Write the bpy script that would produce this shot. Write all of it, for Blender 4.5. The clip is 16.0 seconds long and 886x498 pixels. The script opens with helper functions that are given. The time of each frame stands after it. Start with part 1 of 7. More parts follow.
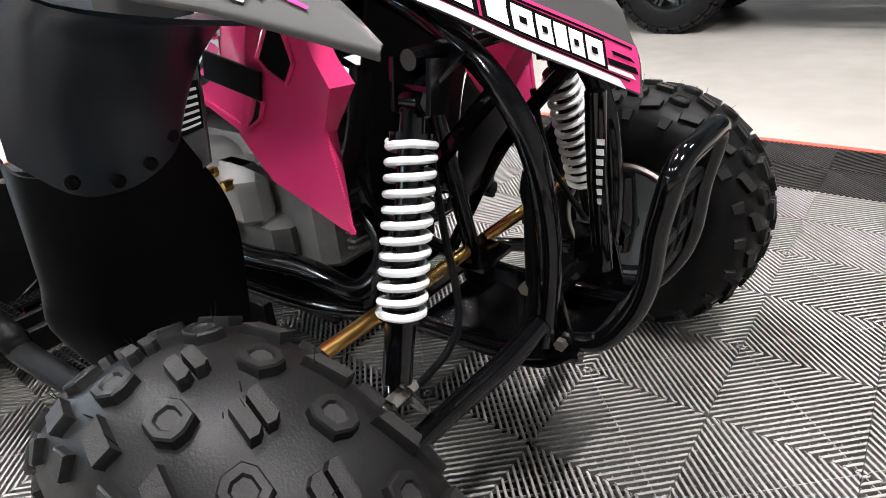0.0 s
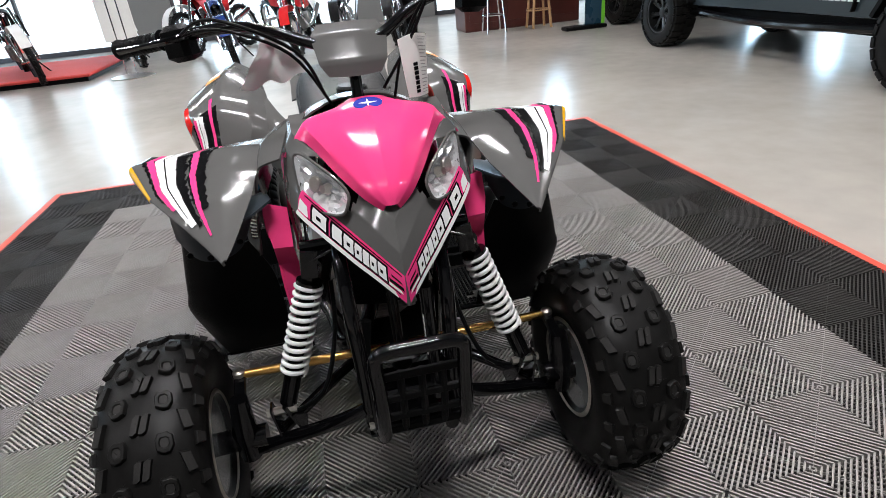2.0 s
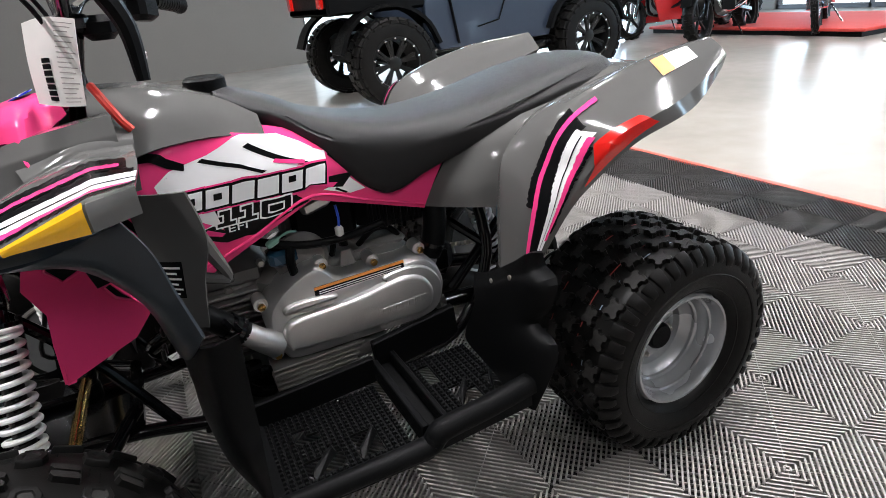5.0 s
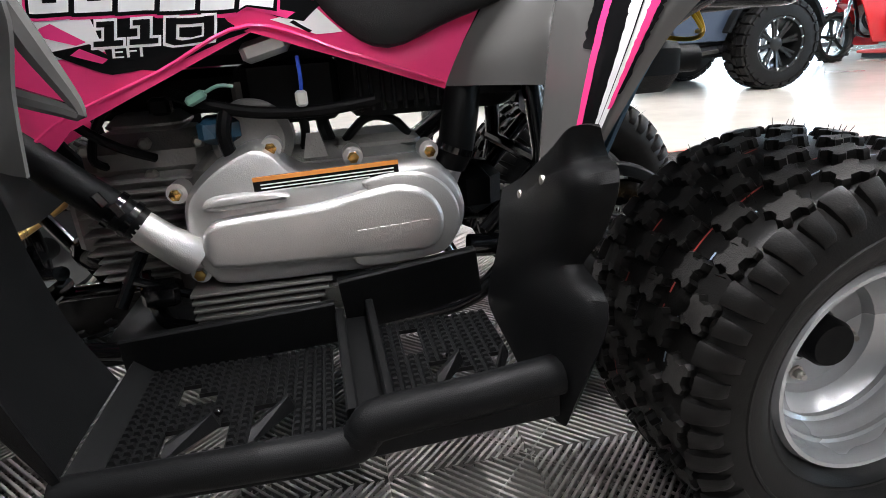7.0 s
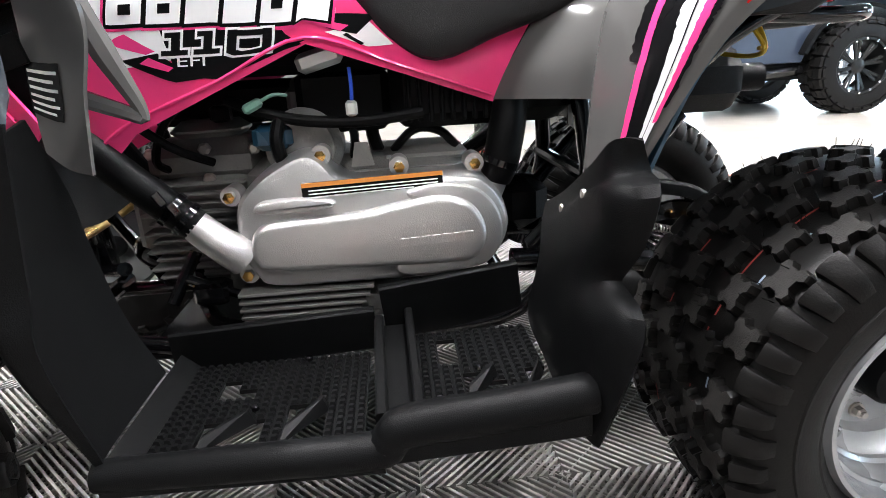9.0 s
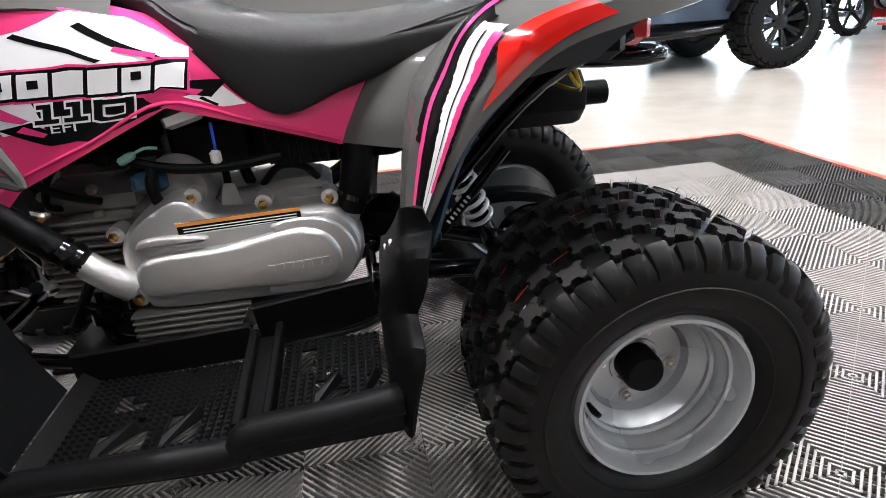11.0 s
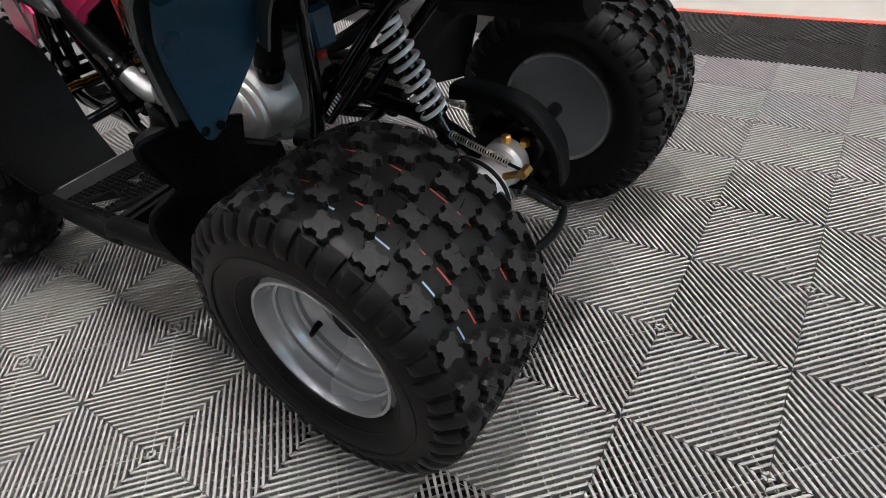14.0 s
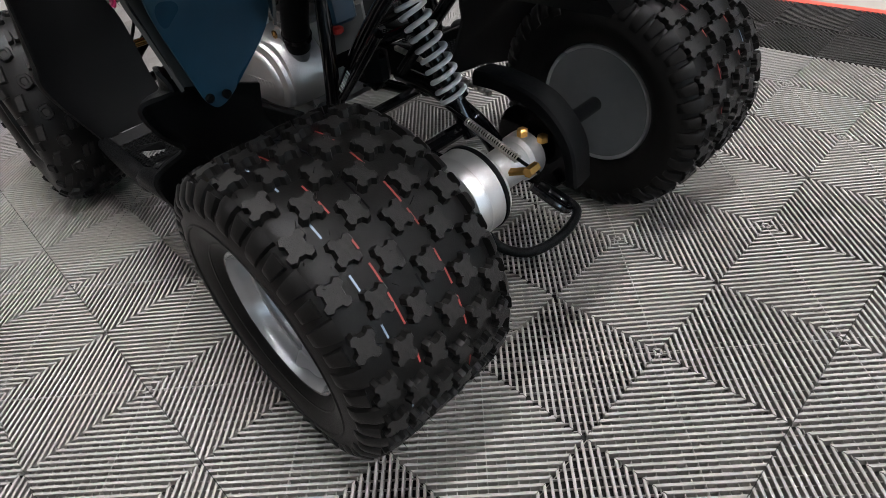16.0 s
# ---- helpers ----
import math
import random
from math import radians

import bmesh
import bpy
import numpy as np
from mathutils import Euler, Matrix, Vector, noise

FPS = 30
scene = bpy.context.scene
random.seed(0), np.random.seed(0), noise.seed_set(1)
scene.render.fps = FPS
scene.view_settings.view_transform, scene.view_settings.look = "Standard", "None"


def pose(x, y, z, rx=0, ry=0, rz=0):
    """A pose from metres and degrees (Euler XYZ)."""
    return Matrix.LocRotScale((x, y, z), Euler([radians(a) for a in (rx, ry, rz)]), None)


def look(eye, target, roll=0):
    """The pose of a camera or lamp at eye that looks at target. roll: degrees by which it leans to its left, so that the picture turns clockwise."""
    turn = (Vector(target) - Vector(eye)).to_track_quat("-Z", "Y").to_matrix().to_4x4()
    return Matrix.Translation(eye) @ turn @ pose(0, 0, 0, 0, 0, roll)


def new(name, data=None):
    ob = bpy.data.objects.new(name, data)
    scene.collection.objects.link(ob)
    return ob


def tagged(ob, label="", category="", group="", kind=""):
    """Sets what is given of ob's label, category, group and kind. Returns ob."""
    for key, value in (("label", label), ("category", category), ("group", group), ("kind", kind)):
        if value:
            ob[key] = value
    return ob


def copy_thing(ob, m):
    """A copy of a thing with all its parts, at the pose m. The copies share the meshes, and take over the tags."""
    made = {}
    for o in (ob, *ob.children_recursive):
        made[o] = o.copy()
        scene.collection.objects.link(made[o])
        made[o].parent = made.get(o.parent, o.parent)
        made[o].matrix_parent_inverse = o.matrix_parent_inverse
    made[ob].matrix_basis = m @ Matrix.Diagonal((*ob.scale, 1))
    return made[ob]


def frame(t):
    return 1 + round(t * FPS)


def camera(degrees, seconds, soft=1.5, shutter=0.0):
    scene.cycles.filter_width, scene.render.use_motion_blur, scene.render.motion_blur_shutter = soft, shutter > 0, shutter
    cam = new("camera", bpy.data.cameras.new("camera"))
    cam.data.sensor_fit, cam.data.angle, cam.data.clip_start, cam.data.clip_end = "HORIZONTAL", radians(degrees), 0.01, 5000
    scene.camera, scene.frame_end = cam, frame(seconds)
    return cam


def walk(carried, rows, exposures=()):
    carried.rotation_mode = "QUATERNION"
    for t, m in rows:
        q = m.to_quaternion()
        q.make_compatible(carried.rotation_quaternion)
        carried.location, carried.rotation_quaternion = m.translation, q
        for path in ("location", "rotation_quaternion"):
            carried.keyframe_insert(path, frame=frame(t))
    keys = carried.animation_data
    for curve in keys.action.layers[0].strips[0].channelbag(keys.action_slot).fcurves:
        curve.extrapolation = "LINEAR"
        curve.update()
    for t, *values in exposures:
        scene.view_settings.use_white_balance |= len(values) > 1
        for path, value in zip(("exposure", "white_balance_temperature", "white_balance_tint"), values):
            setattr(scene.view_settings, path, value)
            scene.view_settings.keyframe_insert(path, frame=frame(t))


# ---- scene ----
cam = camera(75.14, 16.0, soft=0.75)
PATH = [
    (0, 2.524, -1.749, 0.677, 61.96, 4.43, 37.70),
    (0.5, 2.689, -1.784, 0.727, 63.90, 5.23, 46.36),
    (1, 2.879, -1.720, 0.835, 62.95, 4.65, 58.13),
    (1.5, 3.018, -1.528, 0.940, 63.33, 4.36, 67.36),
    (2, 3.093, -1.260, 1.007, 63.34, 4.89, 77.28),
    (2.5, 3.089, -0.971, 1.060, 62.94, 5.43, 89.30),
    (3, 2.980, -0.688, 1.079, 63.13, 6.01, 101.58),
    (3.5, 2.774, -0.404, 1.087, 63.74, 6.43, 114.60),
    (3.7, 2.658, -0.304, 1.087, 63.86, 6.63, 119.67),
    (4.75, 2.030, -0.120, 0.935, 65.83, 5.43, 147.20),
    (5.8, 1.643, -0.240, 0.696, 66.62, 4.39, 162.63),
    (6, 1.635, -0.268, 0.654, 67.29, 4.15, 163.76),
    (6.5, 1.630, -0.327, 0.590, 68.55, 3.74, 166.38),
    (7, 1.616, -0.357, 0.555, 70.18, 3.70, 168.74),
    (7.5, 1.611, -0.360, 0.535, 71.33, 3.60, 170.89),
    (8, 1.612, -0.359, 0.539, 72.05, 3.34, 173.39),
    (8.2, 1.615, -0.357, 0.541, 72.30, 3.20, 173.92),
    (10.3, 1.564, -0.315, 0.608, 70.55, 3.18, 175.17),
    (10.5, 1.564, -0.299, 0.638, 69.45, 2.99, 172.09),
    (11, 1.447, -0.239, 0.679, 66.97, 3.80, 170.74),
    (11.5, 1.289, -0.176, 0.716, 64.48, 4.08, 173.10),
    (12, 1.133, -0.182, 0.715, 61.93, 4.11, 176.88),
    (12.5, 0.975, -0.221, 0.744, 58.06, 4.52, 185.85),
    (13, 0.827, -0.273, 0.749, 55.09, 4.93, 195.80),
    (13.5, 0.733, -0.382, 0.756, 52.58, 5.76, 205.74),
    (14, 0.677, -0.472, 0.754, 51.13, 6.34, 212.53),
    (14.5, 0.627, -0.539, 0.756, 50.28, 6.48, 216.20),
    (15, 0.589, -0.591, 0.753, 49.64, 6.66, 219.91),
    (15.5, 0.563, -0.613, 0.752, 49.31, 6.67, 223.16),
    (16, 0.563, -0.601, 0.750, 49.66, 6.67, 224.98),
]
walk(cam, [(t, pose(x, y, z, rx, ry, rz)) for t, x, y, z, rx, ry, rz in PATH],
     exposures=[(0.0, 0.68), (1.0, 0.1), (2.0, -0.35), (3.0, -0.53), (3.6, -0.53), (4.75, 0.0), (6.0, 0.46), (7.0, 0.97), (8.0, 1.30), (10.5, 1.02), (11.0, 0.62), (12.0, 0.08), (13.0, -0.1), (16.0, -0.12)])

# ---- world, lights, exposure ----
scene.view_settings.exposure = 0.0
world = bpy.data.worlds.new("showroom_sky")
scene.world = world
world.use_nodes = True
wn = world.node_tree.nodes
sky = wn.new("ShaderNodeTexSky")
sky.sky_type = "NISHITA"
sky.sun_disc = False
sky.sun_elevation = radians(38)
sky.sun_rotation = radians(200)
wn["Background"].inputs[1].default_value = 0.12
world.node_tree.links.new(sky.outputs[0], wn["Background"].inputs[0])

FLOOR_Z = -0.018
X0, X1, Y0, Y1, ROOM_H = -9.6, 7.0, -10.4, 8.6, 4.3


def area_lamp(name, eye, target, sx, sy, power, colour):
    data = bpy.data.lights.new(name, "AREA")
    data.shape, data.size, data.size_y = "RECTANGLE", sx, sy
    data.energy, data.color = power, colour
    ob = new(name, data)
    ob.matrix_world = look(eye, target)
    return ob


DAY = (0.50, 0.76, 1.0)
LED = (0.965, 0.945, 0.965)
# daylight standing in the glazed bays
for yc, watts in ((-7.35, 24), (-5.45, 24), (-2.95, 45), (-1.05, 60), (4.05, 85)):
    area_lamp("bay_daylight", (X0 + 0.12, yc, 1.55), (X0 + 3, yc, 1.55), 0.45, 2.9, watts, DAY)
for xc in (-6.6, -2.4):
    for d in (-0.9, 0.9):
        area_lamp("bay_daylight", (xc + d, Y0 + 0.12, 1.55), (xc + d, Y0 + 3, 1.55), 0.45, 2.9, 60, DAY)
for xc in (-8.75, -6.75):
    area_lamp("bay_daylight", (xc, Y1 - 0.12, 1.55), (xc, Y1 - 3, 1.55), 0.45, 2.9, 60, DAY)
# rows of strip lights under the ceiling
for xc in (-5.6, -1.6, 0.9, 3.4):
    for yc in (-5.2, -1.2, 2.8):
        area_lamp("strip_light", (xc, yc, ROOM_H - 0.16), (xc, yc + 0.001, 0), 0.09, 1.3, {-5.2: 80, -1.2: 175, 2.8: 50}[yc], LED)


# ---- materials ----
def mat(name, base, rough=0.5, metal=0.0, var=0.12, scale=40.0, bump=0.0, bscale=250.0, coat=0.0, spec=0.5,
        big=0.0, bigscale=3.0, rvar=0.1, rnd=0.0):
    """A principled surface with two scales of variation in colour and gloss, and fine relief."""
    m = bpy.data.materials.new(name)
    m.use_nodes = True
    nt = m.node_tree
    b = nt.nodes["Principled BSDF"]
    b.inputs["Metallic"].default_value = metal
    b.inputs["Specular IOR Level"].default_value = spec
    b.inputs["Coat Weight"].default_value = coat
    b.inputs["Coat Roughness"].default_value = 0.06
    co = nt.nodes.new("ShaderNodeTexCoord")
    n1 = nt.nodes.new("ShaderNodeTexNoise")
    n1.inputs["Scale"].default_value = scale
    n1.inputs["Detail"].default_value = 6
    nt.links.new(co.outputs["Object"], n1.inputs["Vector"])
    n2 = nt.nodes.new("ShaderNodeTexNoise")
    n2.inputs["Scale"].default_value = bigscale
    n2.inputs["Detail"].default_value = 3
    nt.links.new(co.outputs["Object"], n2.inputs["Vector"])
    add = nt.nodes.new("ShaderNodeMath")
    add.operation = "MULTIPLY_ADD"
    add.inputs[1].default_value = 2 * var
    add.inputs[2].default_value = 1 - var
    nt.links.new(n1.outputs["Fac"], add.inputs[0])
    add2 = nt.nodes.new("ShaderNodeMath")
    add2.operation = "MULTIPLY_ADD"
    add2.inputs[1].default_value = 2 * big
    add2.inputs[2].default_value = 1 - big
    nt.links.new(n2.outputs["Fac"], add2.inputs[0])
    mul = nt.nodes.new("ShaderNodeMath")
    mul.operation = "MULTIPLY"
    nt.links.new(add.outputs[0], mul.inputs[0])
    nt.links.new(add2.outputs[0], mul.inputs[1])
    last = mul
    if rnd:
        oi = nt.nodes.new("ShaderNodeObjectInfo")
        r1 = nt.nodes.new("ShaderNodeMath")
        r1.operation = "MULTIPLY_ADD"
        r1.inputs[1].default_value = 2 * rnd
        r1.inputs[2].default_value = 1 - rnd
        nt.links.new(oi.outputs["Random"], r1.inputs[0])
        last = nt.nodes.new("ShaderNodeMath")
        last.operation = "MULTIPLY"
        nt.links.new(mul.outputs[0], last.inputs[0])
        nt.links.new(r1.outputs[0], last.inputs[1])
    mix = nt.nodes.new("ShaderNodeVectorMath")
    mix.operation = "SCALE"
    mix.inputs[0].default_value = base
    nt.links.new(last.outputs[0], mix.inputs["Scale"])
    nt.links.new(mix.outputs[0], b.inputs["Base Color"])
    rr = nt.nodes.new("ShaderNodeMath")
    rr.operation = "MULTIPLY_ADD"
    rr.inputs[1].default_value = 2 * rvar
    rr.inputs[2].default_value = rough - rvar
    nt.links.new(n2.outputs["Fac"], rr.inputs[0])
    nt.links.new(rr.outputs[0], b.inputs["Roughness"])
    if bump:
        n3 = nt.nodes.new("ShaderNodeTexNoise")
        n3.inputs["Scale"].default_value = bscale
        n3.inputs["Detail"].default_value = 4
        nt.links.new(co.outputs["Object"], n3.inputs["Vector"])
        bp = nt.nodes.new("ShaderNodeBump")
        bp.inputs["Strength"].default_value = bump
        bp.inputs["Distance"].default_value = 0.002
        nt.links.new(n3.outputs["Fac"], bp.inputs["Height"])
        nt.links.new(bp.outputs[0], b.inputs["Normal"])
    return m


def glass(name, colour, rough=0.02):
    m = bpy.data.materials.new(name)
    m.use_nodes = True
    b = m.node_tree.nodes["Principled BSDF"]
    b.inputs["Base Color"].default_value = (*colour, 1)
    b.inputs["Transmission Weight"].default_value = 1
    b.inputs["Roughness"].default_value = rough
    b.inputs["IOR"].default_value = 1.45
    return m


GREY = mat("grey_gloss_plastic", (0.092, 0.091, 0.088), 0.11, var=0.04, big=0.05, rvar=0.03, bump=0.02, bscale=300, spec=0.26)
PINK = mat("pink_gloss_plastic", (0.79, 0.052, 0.195), 0.13, var=0.03, big=0.04, rvar=0.03, bump=0.02, bscale=300, spec=0.26)
BLACKP = mat("black_grained_plastic", (0.0034, 0.0036, 0.0038), 0.40, var=0.2, big=0.15, bump=0.25, bscale=900, rvar=0.08, spec=0.08)
# base carries the blue window daylight that falls on the black fender lining
INNERP = mat("dark_plastic_daylight_tint", (0.016, 0.052, 0.086), 0.28, var=0.15, big=0.2, bump=0.06, bscale=400, rvar=0.06, spec=0.5)
INNERF = mat("slate_smooth_plastic", (0.0200, 0.0260, 0.0320), 0.30, var=0.15, big=0.2, bump=0.06, bscale=400, rvar=0.06, spec=0.3)
TUBE = mat("black_gloss_paint", (0.0022, 0.0022, 0.0026), 0.13, var=0.1, coat=0.25, rvar=0.05, bump=0.03, spec=0.3)
STEEL = mat("zinc_steel", (0.55, 0.52, 0.47), 0.35, metal=1, var=0.1, bump=0.1, rvar=0.1)
GOLD = mat("gold_zinc_rod", (0.72, 0.42, 0.13), 0.28, metal=1, var=0.12, big=0.15, rvar=0.08)
CHROME = mat("bright_chrome", (0.85, 0.86, 0.88), 0.06, metal=1, var=0.02, rvar=0.03)
REFLECT = mat("silver_reflector", (0.93, 0.94, 0.95), 0.12, metal=0.55, var=0.02, rvar=0.04)
CAST = mat("cast_aluminium", (0.66, 0.65, 0.64), 0.34, metal=0.85, var=0.06, big=0.08, bump=0.25, bscale=700, rvar=0.08)
CASTD = mat("dull_engine_casting", (0.21, 0.205, 0.195), 0.50, metal=0.5, var=0.2, big=0.25, bump=0.5, bscale=300)
RIMS = mat("silver_rim_paint", (0.40, 0.41, 0.42), 0.27, metal=0.55, var=0.06, big=0.08, coat=0.3, bump=0.08, bscale=600)
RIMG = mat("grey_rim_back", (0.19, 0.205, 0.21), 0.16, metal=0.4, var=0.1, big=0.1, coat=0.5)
RIMB = mat("black_rim_paint", (0.008, 0.0085, 0.0085), 0.30, metal=0.1, var=0.1, coat=0.1, spec=0.25, bump=0.05)
RUBBER = mat("tyre_rubber", (0.0068, 0.0066, 0.0063), 0.40, var=0.5, scale=70, big=0.5, bigscale=14, bump=0.16, bscale=500, rvar=0.1, spec=0.13)
KNOBTOP = mat("dull_knob_face", (0.0165, 0.0158, 0.0150), 0.62, var=0.6, scale=160, big=0.5, bigscale=30, bump=0.3, bscale=600, rvar=0.1, spec=0.2)
LINE_R = mat("red_tyre_line", (0.30, 0.040, 0.032), 0.6, var=0.3)
LINE_B = mat("pale_blue_tyre_line", (0.25, 0.32, 0.40), 0.6, var=0.3)
SPRING = mat("white_spring_paint", (0.80, 0.80, 0.79), 0.32, var=0.03, coat=0.3, rvar=0.05)
VINYL = mat("seat_vinyl", (0.013, 0.013, 0.0135), 0.42, var=0.12, big=0.1, bump=0.45, bscale=1100, rvar=0.08, spec=0.28)
WHITE = mat("white_decal", (0.80, 0.80, 0.80), 0.22, var=0.03, rvar=0.05, spec=0.2)
INK = mat("black_decal", (0.005, 0.005, 0.0055), 0.22, var=0.05, rvar=0.05, spec=0.1)
PINKD = mat("pink_decal", (0.78, 0.05, 0.22), 0.22, var=0.03, rvar=0.05, spec=0.2)
BLUE = mat("blue_badge", (0.01, 0.02, 0.30), 0.2, var=0.05, coat=0.6, rvar=0.05)
AMBER = mat("amber_reflector", (0.85, 0.45, 0.01), 0.22, var=0.05, coat=0.5, rvar=0.05)
REDL = mat("red_reflector_lens", (0.62, 0.012, 0.008), 0.18, var=0.05, coat=0.6, rvar=0.05)
ORANGE = mat("orange_label", (0.80, 0.30, 0.06), 0.4, var=0.05)
PAPER = mat("white_card_tag", (0.84, 0.82, 0.79), 0.55, var=0.05)
WIREB = mat("blue_wire", (0.02, 0.08, 0.55), 0.4)
WIREY = mat("yellow_wire", (0.70, 0.45, 0.02), 0.4)
WIREG = mat("green_connector", (0.18, 0.35, 0.28), 0.4)
CLEARW = mat("white_connector", (0.62, 0.62, 0.58), 0.4)
BAGFILM = mat("thin_white_film", (0.75, 0.75, 0.74), 0.18, var=0.06, rvar=0.05)
REDT = mat("red_strap", (0.50, 0.03, 0.02), 0.5)


def clear_cover(name, gloss):
    """A thin clear sheet: mostly see-through, with a sharp sheen."""
    m = bpy.data.materials.new(name)
    m.use_nodes = True
    nt = m.node_tree
    nt.nodes.remove(nt.nodes["Principled BSDF"])
    tr, gl, mx, fr = (nt.nodes.new("ShaderNode" + k) for k in ("BsdfTransparent", "BsdfGlossy", "MixShader", "Fresnel"))
    gl.inputs["Roughness"].default_value = 0.03
    fr.inputs["IOR"].default_value = 1.0 + gloss
    nt.links.new(fr.outputs[0], mx.inputs[0])
    nt.links.new(tr.outputs[0], mx.inputs[1])
    nt.links.new(gl.outputs[0], mx.inputs[2])
    nt.links.new(mx.outputs[0], nt.nodes["Material Output"].inputs[0])
    return m


LENS = clear_cover("clear_lamp_lens", 0.32)
MATG = mat("grey_floor_tile", (0.272, 0.258, 0.244), 0.42, var=0.10, big=0.08, bigscale=5, bump=0.15, bscale=500, rnd=0.05, rvar=0.08, spec=0.3)
# shade between the ribs, put into the colour of the tile base
MATGAP = mat("tile_gap_shade", (0.005, 0.0048, 0.0046), 0.8, var=0.2, big=0.2)
MATD = mat("charcoal_floor_tile", (0.031, 0.029, 0.027), 0.48, var=0.15, big=0.1, bigscale=5, bump=0.15, bscale=500, rnd=0.08, rvar=0.08, spec=0.25)
EDGE = mat("orange_red_edge_ramp", (0.66, 0.085, 0.055), 0.45, var=0.1, big=0.1)
CONCRETE = mat("polished_concrete", (0.375, 0.349, 0.315), 0.20, var=0.13, scale=7, big=0.30, bigscale=0.8, bump=0.02, bscale=30, rvar=0.05, spec=0.22)
WALL = mat("grey_wall_paint", (0.22, 0.215, 0.205), 0.7, var=0.04, big=0.05, bump=0.1)
CEIL = mat("dark_open_ceiling", (0.06, 0.06, 0.06), 0.8, var=0.04)
ALU = mat("dark_window_frame", (0.10, 0.10, 0.11), 0.4, metal=0.6)
NAVY = mat("navy_body_plastic", (0.020, 0.030, 0.050), 0.32, var=0.08, coat=0.3, bump=0.05)
TEAL = mat("dark_teal_body_plastic", (0.012, 0.022, 0.026), 0.32, var=0.08, coat=0.3, bump=0.05)
REDB = mat("red_bike_plastic", (0.55, 0.018, 0.02), 0.22, var=0.05, coat=0.5)
BLUEB = mat("blue_bike_plastic", (0.02, 0.05, 0.22), 0.22, var=0.05, coat=0.5)
MAHOG = mat("dark_red_wood_counter", (0.075, 0.018, 0.014), 0.32, var=0.25, scale=8, coat=0.3)
OAK = mat("light_oak", (0.42, 0.25, 0.12), 0.45, var=0.15, scale=20)
GREENP = mat("green_banner_edge", (0.16, 0.55, 0.03), 0.45)
CARPET = mat("red_platform_carpet", (0.62, 0.06, 0.05), 0.75, var=0.12, bump=0.3)

import collections


# ---- mesh helpers ----
def mesh_of(name, verts, faces, sharp=32):
    me = bpy.data.meshes.new(name)
    me.from_pydata([tuple(v) for v in verts], [], faces)
    me.validate()
    bm = bmesh.new()
    bm.from_mesh(me)
    bmesh.ops.recalc_face_normals(bm, faces=bm.faces)
    bm.to_mesh(me)
    bm.free()
    me.shade_smooth()
    me.set_sharp_from_angle(angle=radians(sharp))
    return me


def part(name, geo, material, parent=None, label="", sharp=32, at=None):
    """Links one mesh object; geo is (verts, faces)."""
    me = mesh_of(name, geo[0], geo[1], sharp)
    me.materials.append(material)
    ob = new(name, me)
    if at is not None:
        ob.matrix_basis = at
    if parent is not None:
        ob.parent = parent
    if label:
        tagged(ob, label)
    return ob


def thing(name, x, y, z, label, category, group="", rz=0):
    ob = new(name)
    ob.empty_display_size = 0.1
    ob.matrix_basis = pose(x, y, z, 0, 0, rz)
    return tagged(ob, label, category, group)


def join(*geos):
    verts, faces = [], []
    for v, f in geos:
        k = len(verts)
        verts += [tuple(p) for p in v]
        faces += [tuple(i + k for i in q) for q in f]
    return verts, faces


def weld(geo):
    """One plate out of cells: shared corners become one, inner walls go."""
    index, verts, seen = {}, [], collections.Counter()
    faces = []
    for q in geo[1]:
        f = []
        for i in q:
            k = tuple(round(c, 5) for c in geo[0][i])
            if k not in index:
                index[k] = len(verts)
                verts.append(geo[0][i])
            f.append(index[k])
        faces.append(tuple(f))
        seen[tuple(sorted(f))] += 1
    return verts, [f for f in faces if seen[tuple(sorted(f))] == 1]


def moved(geo, m):
    return [tuple(m @ Vector(p)) for p in geo[0]], geo[1]


def flip(geo):
    return [(p[0], -p[1], p[2]) for p in geo[0]], [tuple(reversed(q)) for q in geo[1]]


def bar(a, b, w, h, up=(0, 0, 1), bevel=0.0):
    """A bar from a to b with a chamfered rectangular section."""
    a, b = Vector(a), Vector(b)
    d = (b - a).normalized()
    s = d.cross(Vector(up)).normalized()
    n = s.cross(d)
    c = bevel or min(w, h) * 0.18
    w, h = w / 2, h / 2
    sec = [(-w, -h + c), (-w + c, -h), (w - c, -h), (w, -h + c), (w, h - c), (w - c, h), (-w + c, h), (-w, h - c)]
    verts = [p + s * x + n * y for p in (a, b) for x, y in sec]
    k = len(sec)
    faces = [(i, (i + 1) % k, k + (i + 1) % k, k + i) for i in range(k)] + [tuple(range(k)), tuple(range(k, 2 * k))]
    return verts, faces


def block(x0, x1, y0, y1, z0, z1, bevel=0.004):
    c = min(bevel, (x1 - x0) / 2.2, (y1 - y0) / 2.2, (z1 - z0) / 2.2)
    verts = []
    for z, k in ((z0, c), (z0 + c, 0), (z1 - c, 0), (z1, c)):
        a, b, d, e = x0 + k, x1 - k, y0 + k, y1 - k
        verts += [(a + c, d, z), (b - c, d, z), (b, d + c, z), (b, e - c, z), (b - c, e, z), (a + c, e, z), (a, e - c, z), (a, d + c, z)]
    faces = [tuple(range(8)), tuple(range(24, 32))]
    for r in range(3):
        faces += [(r * 8 + i, r * 8 + (i + 1) % 8, r * 8 + 8 + (i + 1) % 8, r * 8 + 8 + i) for i in range(8)]
    return verts, faces


